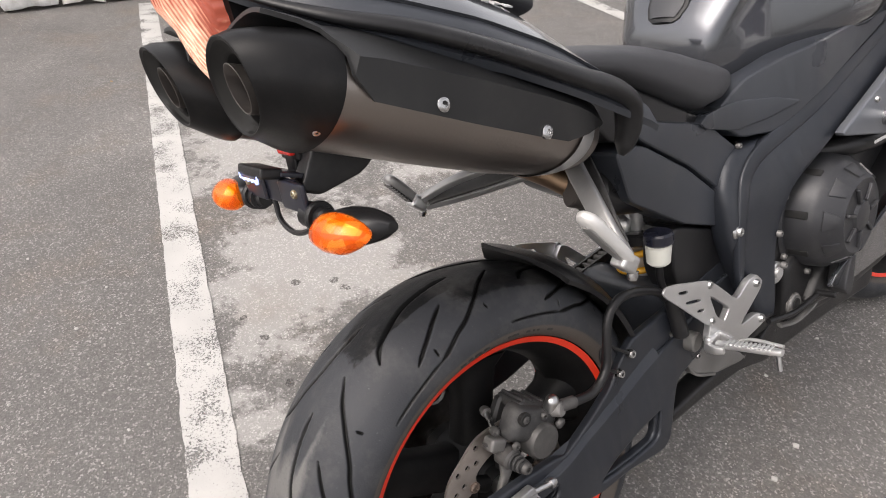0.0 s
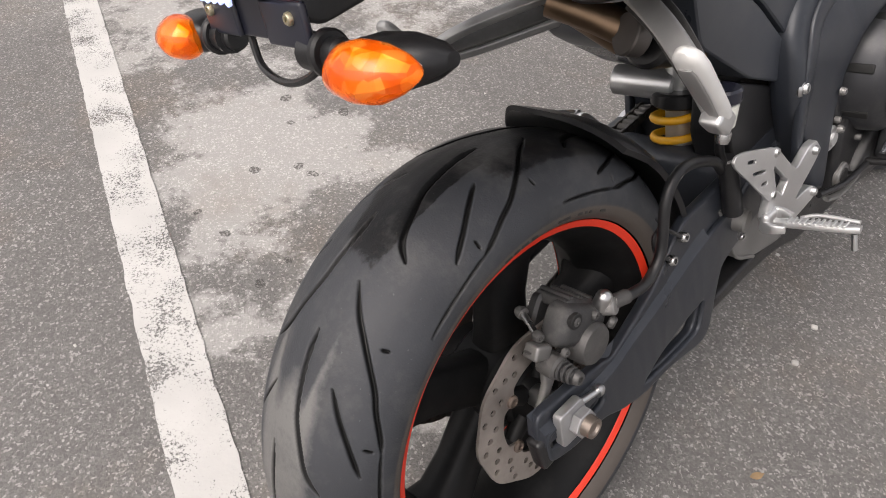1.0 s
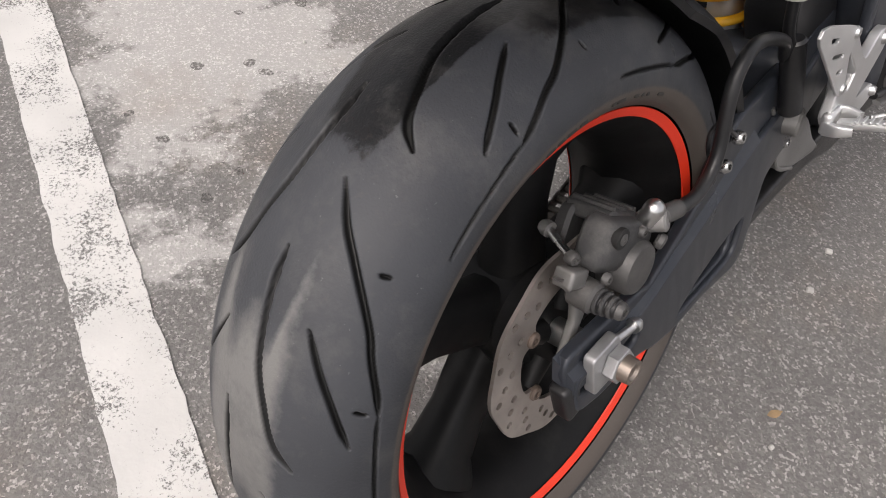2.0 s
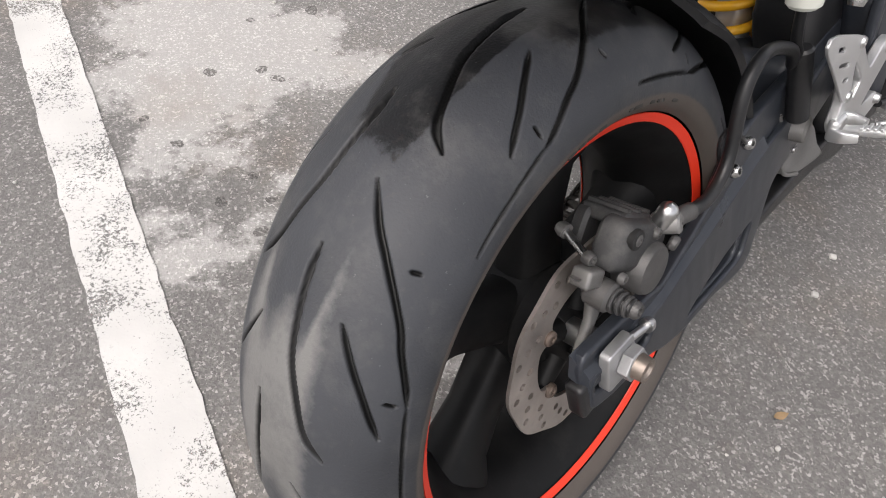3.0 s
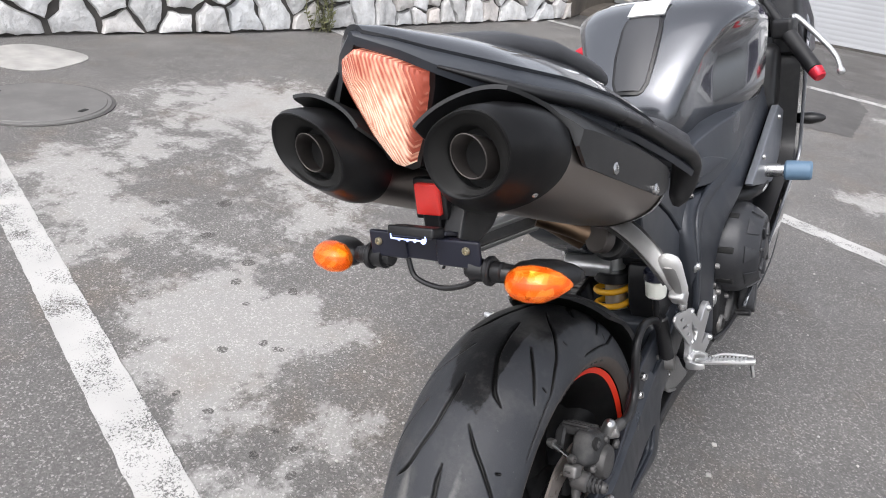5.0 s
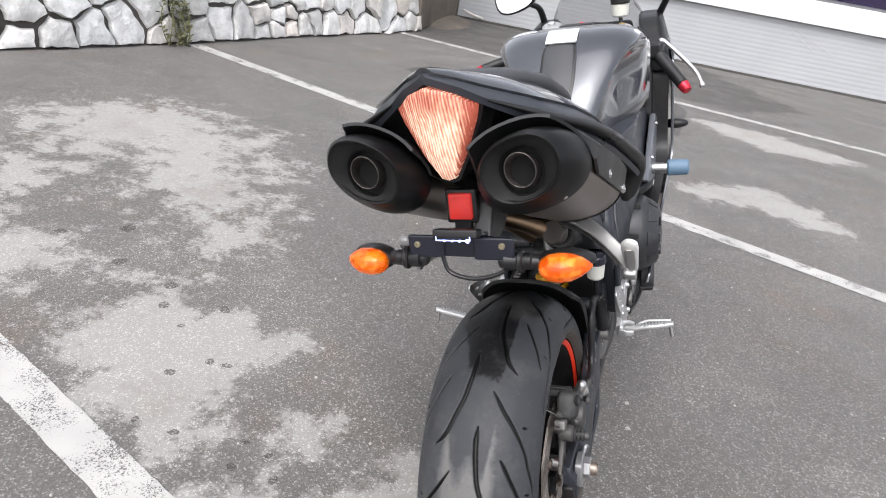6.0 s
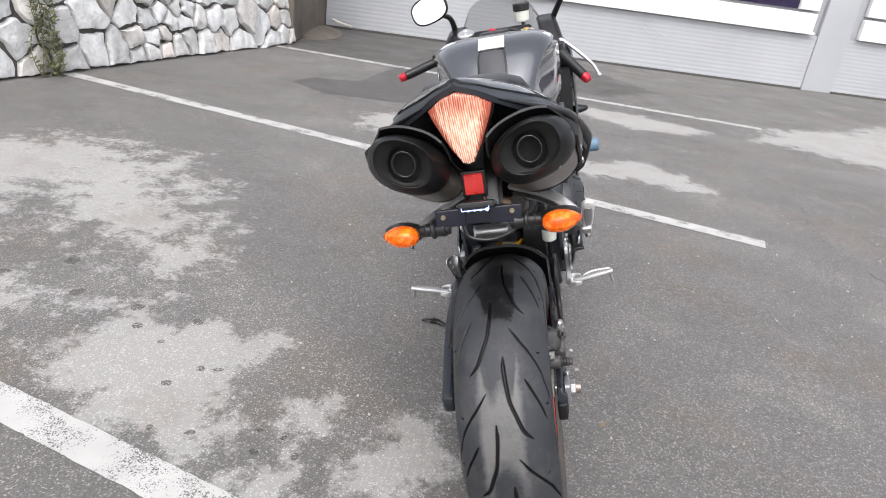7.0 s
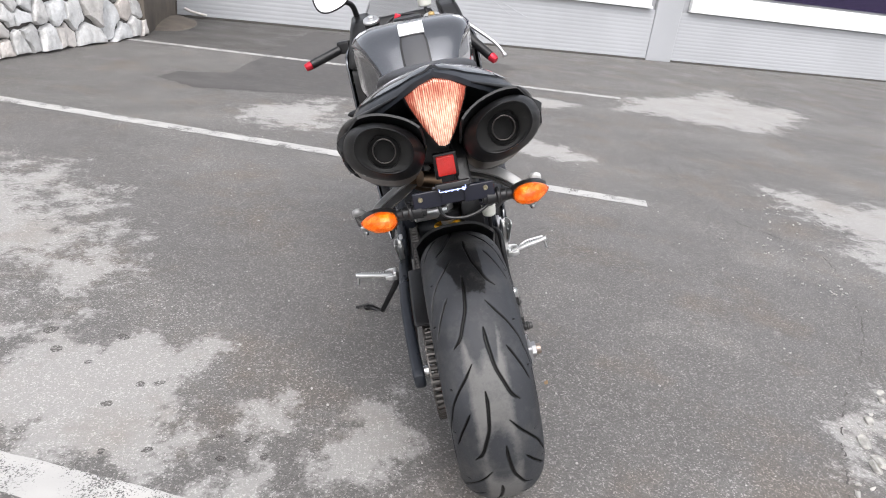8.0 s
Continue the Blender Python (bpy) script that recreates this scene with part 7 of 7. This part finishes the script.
def build_signal(side):
    body = part("turn_signal", flip(loft([oval((x, -0.168 + dy, 0.779), a, b, (0, 1, 0), (0, 0, 1), 24, 2.2) for x, a, b, dy in
                                          ((0.106, 0.010, 0.009, -0.004), (0.112, 0.017, 0.014, -0.004), (0.128, 0.024, 0.0175, -0.002), (0.148, 0.024, 0.0175, 0.002), (0.166, 0.016, 0.012, 0.010), (0.176, 0.006, 0.005, 0.016))]), side), BLACK, bike, "black turn signal on a short stalk")
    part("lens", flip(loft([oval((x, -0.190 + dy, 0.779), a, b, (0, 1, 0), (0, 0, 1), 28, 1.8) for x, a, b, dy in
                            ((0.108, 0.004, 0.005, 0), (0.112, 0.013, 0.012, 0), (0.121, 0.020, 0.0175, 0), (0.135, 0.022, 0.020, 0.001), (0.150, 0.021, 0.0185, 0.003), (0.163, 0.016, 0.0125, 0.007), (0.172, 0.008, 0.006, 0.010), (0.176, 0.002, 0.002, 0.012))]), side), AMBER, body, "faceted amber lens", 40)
    part("lamp_reflector", flip(loft([oval((x, -0.1875 + dy, 0.779), a * 0.86, b * 0.88, (0, 1, 0), (0, 0, 1), 8, 2.0, 22) for x, a, b, dy in
                                      ((0.112, 0.008, 0.008, 0), (0.122, 0.019, 0.0165, 0), (0.138, 0.022, 0.0195, 0.001), (0.156, 0.018, 0.0155, 0.005), (0.170, 0.008, 0.006, 0.010))]), side), CHROME, body, "", 8)
    part("stalk", flip(tube([(0.060, -0.178, 0.782), (0.085, -0.176, 0.781), (0.112, -0.172, 0.779)], (0.0135, 0.010), 14), side), BLACK, body)
    part("stalk_collar", flip(cylinder((0.078, -0.177, 0.782), (0.086, -0.177, 0.782), 0.0165, n=20, bevel=0.002), side), BLACK, body)


build_signal(1)
build_signal(-1)


def build_front():
    # handlebars, turned to the right
    R, Lp = Vector((0.272, 1.010, 0.824)), Vector((-0.383, 1.213, 0.889))
    mid = (R + Lp) / 2
    for s, end in ((1, R), (-1, Lp)):
        along = Vector((0.55, -0.54, -0.64)) if s > 0 else Vector((-0.93, -0.26, -0.25))
        fwd = Vector((0.67, 0.69, 0.28)).normalized() if s > 0 else Vector((0.26, 0.96, 0.05)).normalized()
        inner = end - along.normalized() * 0.25
        along = (end - inner).normalized()
        bar = part("handlebar", cylinder(inner, end - along * 0.01, 0.011), BLACK, bike)
        part("grip", cylinder(end - along * 0.135, end - along * 0.012, 0.0165, n=20, bevel=0.003), BLACK, bar, "black rubber grip")
        part("bar_end", cylinder(end - along * 0.014, end + along * 0.012, 0.0165, 0.0135, 20, 0.003), ANOD, bar, "red anodised bar end weight")
        part("switch_box", box(inner.lerp(end, 0.38), (0.05, 0.04, 0.045), 0.01, (0, 0, -16)), BLACK, bar)
        lv = inner.lerp(end, 0.35) + fwd * 0.045
        part("lever", tube([inner.lerp(end, 0.3) + fwd * 0.03, lv, end + fwd * 0.062 - along * 0.04, end + fwd * 0.05 + along * 0.02], (0.007, 0.005), 10), ALU, bar, "bare aluminium lever")
        part("lever_ball", cylinder(end + fwd * 0.05 + along * 0.012, end + fwd * 0.048 + along * 0.026, 0.008, n=12, bevel=0.003), ALU, bar)
        part("fork_leg", cylinder(inner + Vector((0, 0.05, -0.10)), inner + Vector((0, 0.27, -0.56)), 0.027, n=20), BLACK, bike)
        top = Vector((0.092, 1.115, 0.982)) if s > 0 else Vector((-0.119, 1.15, 1.004))
        part("fork_tube", cylinder(top + Vector((0, 0.05, -0.12)), top, 0.027, n=20), BLACK, bike)
        part("fork_cap", cylinder(top, top + Vector((0, -0.004, 0.012)), 0.030, n=24, bevel=0.003), ALU, bike, "silver fork cap")
        part("fork_adjuster", cylinder(top + Vector((0, -0.004, 0.009)), top + Vector((0, -0.008, 0.022)), 0.011, n=16, bevel=0.002), GOLD if s > 0 else ALU, bike, "gold fork adjuster" if s > 0 else "silver fork adjuster")
    part("top_clamp", box(mid + Vector((0.02, 0.085, 0.065)), (0.27, 0.06, 0.03), 0.012, (20, 0, -16)), SATIN, bike)
    part("key_tab", box(Vector((-0.031, 1.145, 0.995)), (0.022, 0.01, 0.045), 0.004, (0, 25, 0)), ANOD, bike, "red key tag in the ignition lock")
    part("instrument_panel", box((0.0, 1.28, 0.955), (0.22, 0.05, 0.10), 0.02, (-35, 0, 0)), BLACK, bike, "black instrument cluster")
    part("cable_loop", tube([(-0.10, 1.12, 0.93), (-0.05, 1.16, 1.0), (0.05, 1.15, 1.0), (0.11, 1.12, 0.93)], 0.005, 8), BLACK, bike)
    part("cable_loop", tube([(-0.06, 1.12, 0.94), (0.0, 1.19, 0.985), (0.12, 1.14, 0.98), (0.19, 1.09, 0.90)], 0.006, 8), BLACK, bike)
    fr = part("front_fluid_reservoir", cylinder((0.080, 1.205, 1.02), (0.080, 1.203, 1.058), 0.024, 0.026, 24, 0.004), FLUID, bike, "clouded front brake fluid reservoir")
    part("lid", cylinder((0.080, 1.203, 1.057), (0.080, 1.202, 1.082), 0.029, n=24, bevel=0.003), BLACK, fr, "black screw lid")
    part("stay", tube([(0.08, 1.205, 1.02), (0.085, 1.19, 0.97), (0.10, 1.17, 0.92)], 0.006, 8), BLACK, fr)
    part("radiator", box((0, 1.17, 0.56), (0.32, 0.06, 0.50), 0.02, (12, 0, 0)), BLACK, bike, "black radiator between the fairings")
    for s in (1, -1):
        part("belly_panel", flip(plate(rounded([(0.68, 0.32), (0.76, 0.41), (0.98, 0.50), (1.14, 0.50), (1.12, 0.29), (0.84, 0.285)], 0.2, 3), x0=0.09, x1=0.17, bevel=0.02), s), BLACK, bike, "black belly panel" if s > 0 else "")
    part("radiator_shroud", box((0, 1.09, 0.755), (0.36, 0.12, 0.27), 0.03), BLACK, bike)
    for s in (1, -1):
        part("inner_fairing", flip(plate(rounded([(1.10, 0.86), (1.12, 0.93), (1.22, 1.01), (1.34, 1.03), (1.42, 0.92), (1.30, 0.84)], 0.2, 3), x0=0.13, x1=0.20, bevel=0.02, warp=lambda x, y, z: Vector((x + 0.25 * (1.0 - z), y, z))), s), BLACK, bike, "black inner fairing beside the clocks" if s > 0 else "")
    # fairing shells, nose and screen
    for s in (1, -1):
        def shell(x, y, z):
            k = max(0.0, (y - 1.05) / 0.5)
            j = max(0.0, (0.62 - z) / 0.4)
            return Vector((x - 0.13 * k * k - 0.075 * j, y, z))
        fa = part("side_fairing", flip(plate(rounded([(1.12, 0.90), (1.11, 0.75), (1.10, 0.62), (0.98, 0.51), (0.82, 0.42), (0.72, 0.39), (0.70, 0.36), (0.80, 0.335), (1.05, 0.325), (1.22, 0.39), (1.40, 0.62), (1.58, 0.80), (1.50, 0.93), (1.3, 0.95)], 0.2, 4), x0=0.234, x1=0.242, bevel=0.002, warp=shell), s),
                  GLOSS, bike, "gloss black side fairing" if s > 0 else "")
        part("inner_liner", flip(plate(rounded([(1.12, 0.88), (1.12, 0.64), (0.98, 0.53), (0.84, 0.45), (0.74, 0.40), (0.86, 0.315), (1.24, 0.33), (1.34, 0.86)], 0.2, 3), x0=0.10, x1=0.226, warp=shell), s), BLACK, fa)
        part("front_signal", flip(loft([oval((x, 1.205, 0.688), a, b, (0, 1, 0), (0, 0, 1), 18) for x, a, b in ((0.205, 0.012, 0.010), (0.225, 0.02, 0.015), (0.250, 0.022, 0.016), (0.273, 0.014, 0.010), (0.281, 0.005, 0.004))]), s), BLACK, bike, "small dark front turn signal")
    part("nose", loft([oval((0, y, z), a, b, n=32, power=2.4) for y, z, a, b in ((1.30, 0.87, 0.21, 0.09), (1.40, 0.85, 0.19, 0.10), (1.52, 0.82, 0.14, 0.09), (1.62, 0.79, 0.08, 0.06), (1.66, 0.78, 0.03, 0.02))]), GLOSS, bike, "gloss black nose fairing")
    rings = []
    for y, z, w, h in ((1.52, 0.90, 0.13, 0.06), (1.42, 0.97, 0.15, 0.075), (1.32, 1.04, 0.155, 0.085), (1.23, 1.10, 0.14, 0.085), (1.19, 1.125, 0.12, 0.08)):
        top = [(w * math.sin(radians(q)), y + 0.06 * (1 - math.cos(radians(q))), z - h * (1 - math.cos(radians(q)))) for q in range(-85, 86, 10)]
        rings.append(top + [(x * 0.98, yy + 0.001, zz - 0.003) for x, yy, zz in reversed(top)])
    part("windscreen", loft(rings), SMOKE, bike, "smoked clear windscreen")
    for s in (1, -1):
        mx, mz = (0.278, 1.125) if s > 0 else (0.243, 1.108)
        tilt = Vector((0.27, 0.12, 0.95))
        ml = flip(loft([oval((mx, 1.20 + y, mz), a, b, (0.96, 0, -0.28), tilt, 28, 2.6) for y, a, b in ((0.0, 0.064, 0.044), (0.004, 0.068, 0.048), (0.018, 0.068, 0.048), (0.035, 0.06, 0.04), (0.055, 0.035, 0.024), (0.062, 0.01, 0.008))]), s)
        mo = part("mirror", ml, BLACK, bike, "black mirror on the fairing")
        part("mirror_glass", flip(loft([oval((mx, 1.20 + y, mz), 0.061, 0.042, (0.96, 0, -0.28), tilt, 28, 2.6) for y in (-0.003, 0.001)]), s), MIRROR, mo)
        part("mirror_stalk", flip(tube([(mx - 0.04, 1.235, mz - 0.025), (mx - 0.065, 1.27, 1.06), (0.17, 1.33, 0.98)], (0.008, 0.012), 12), s), BLACK, mo)
    st = part("side_stand", tube([(-0.14, 0.62, 0.33), (-0.20, 0.68, 0.22), (-0.285, 0.75, 0.075)], (0.012, 0.009), 12), BLACK, bike, "black side stand lowered to the ground")
    inv = BIKE.inverted()
    foot = inv @ Vector((-0.254, 0.76, 0.008))
    part("foot", box(foot, (0.034, 0.024, 0.012), 0.004, (0, 16.4, 20)), BLACK, st)
    part("foot_link", cylinder((-0.285, 0.75, 0.075), foot, 0.009), BLACK, st)
    part("stand_feeler", cylinder(foot + Vector((0, 0, 0.01)), foot + Vector((-0.045, -0.01, 0.012)), 0.004, n=10), BLACK, st)


build_front()
build_stone_wall()
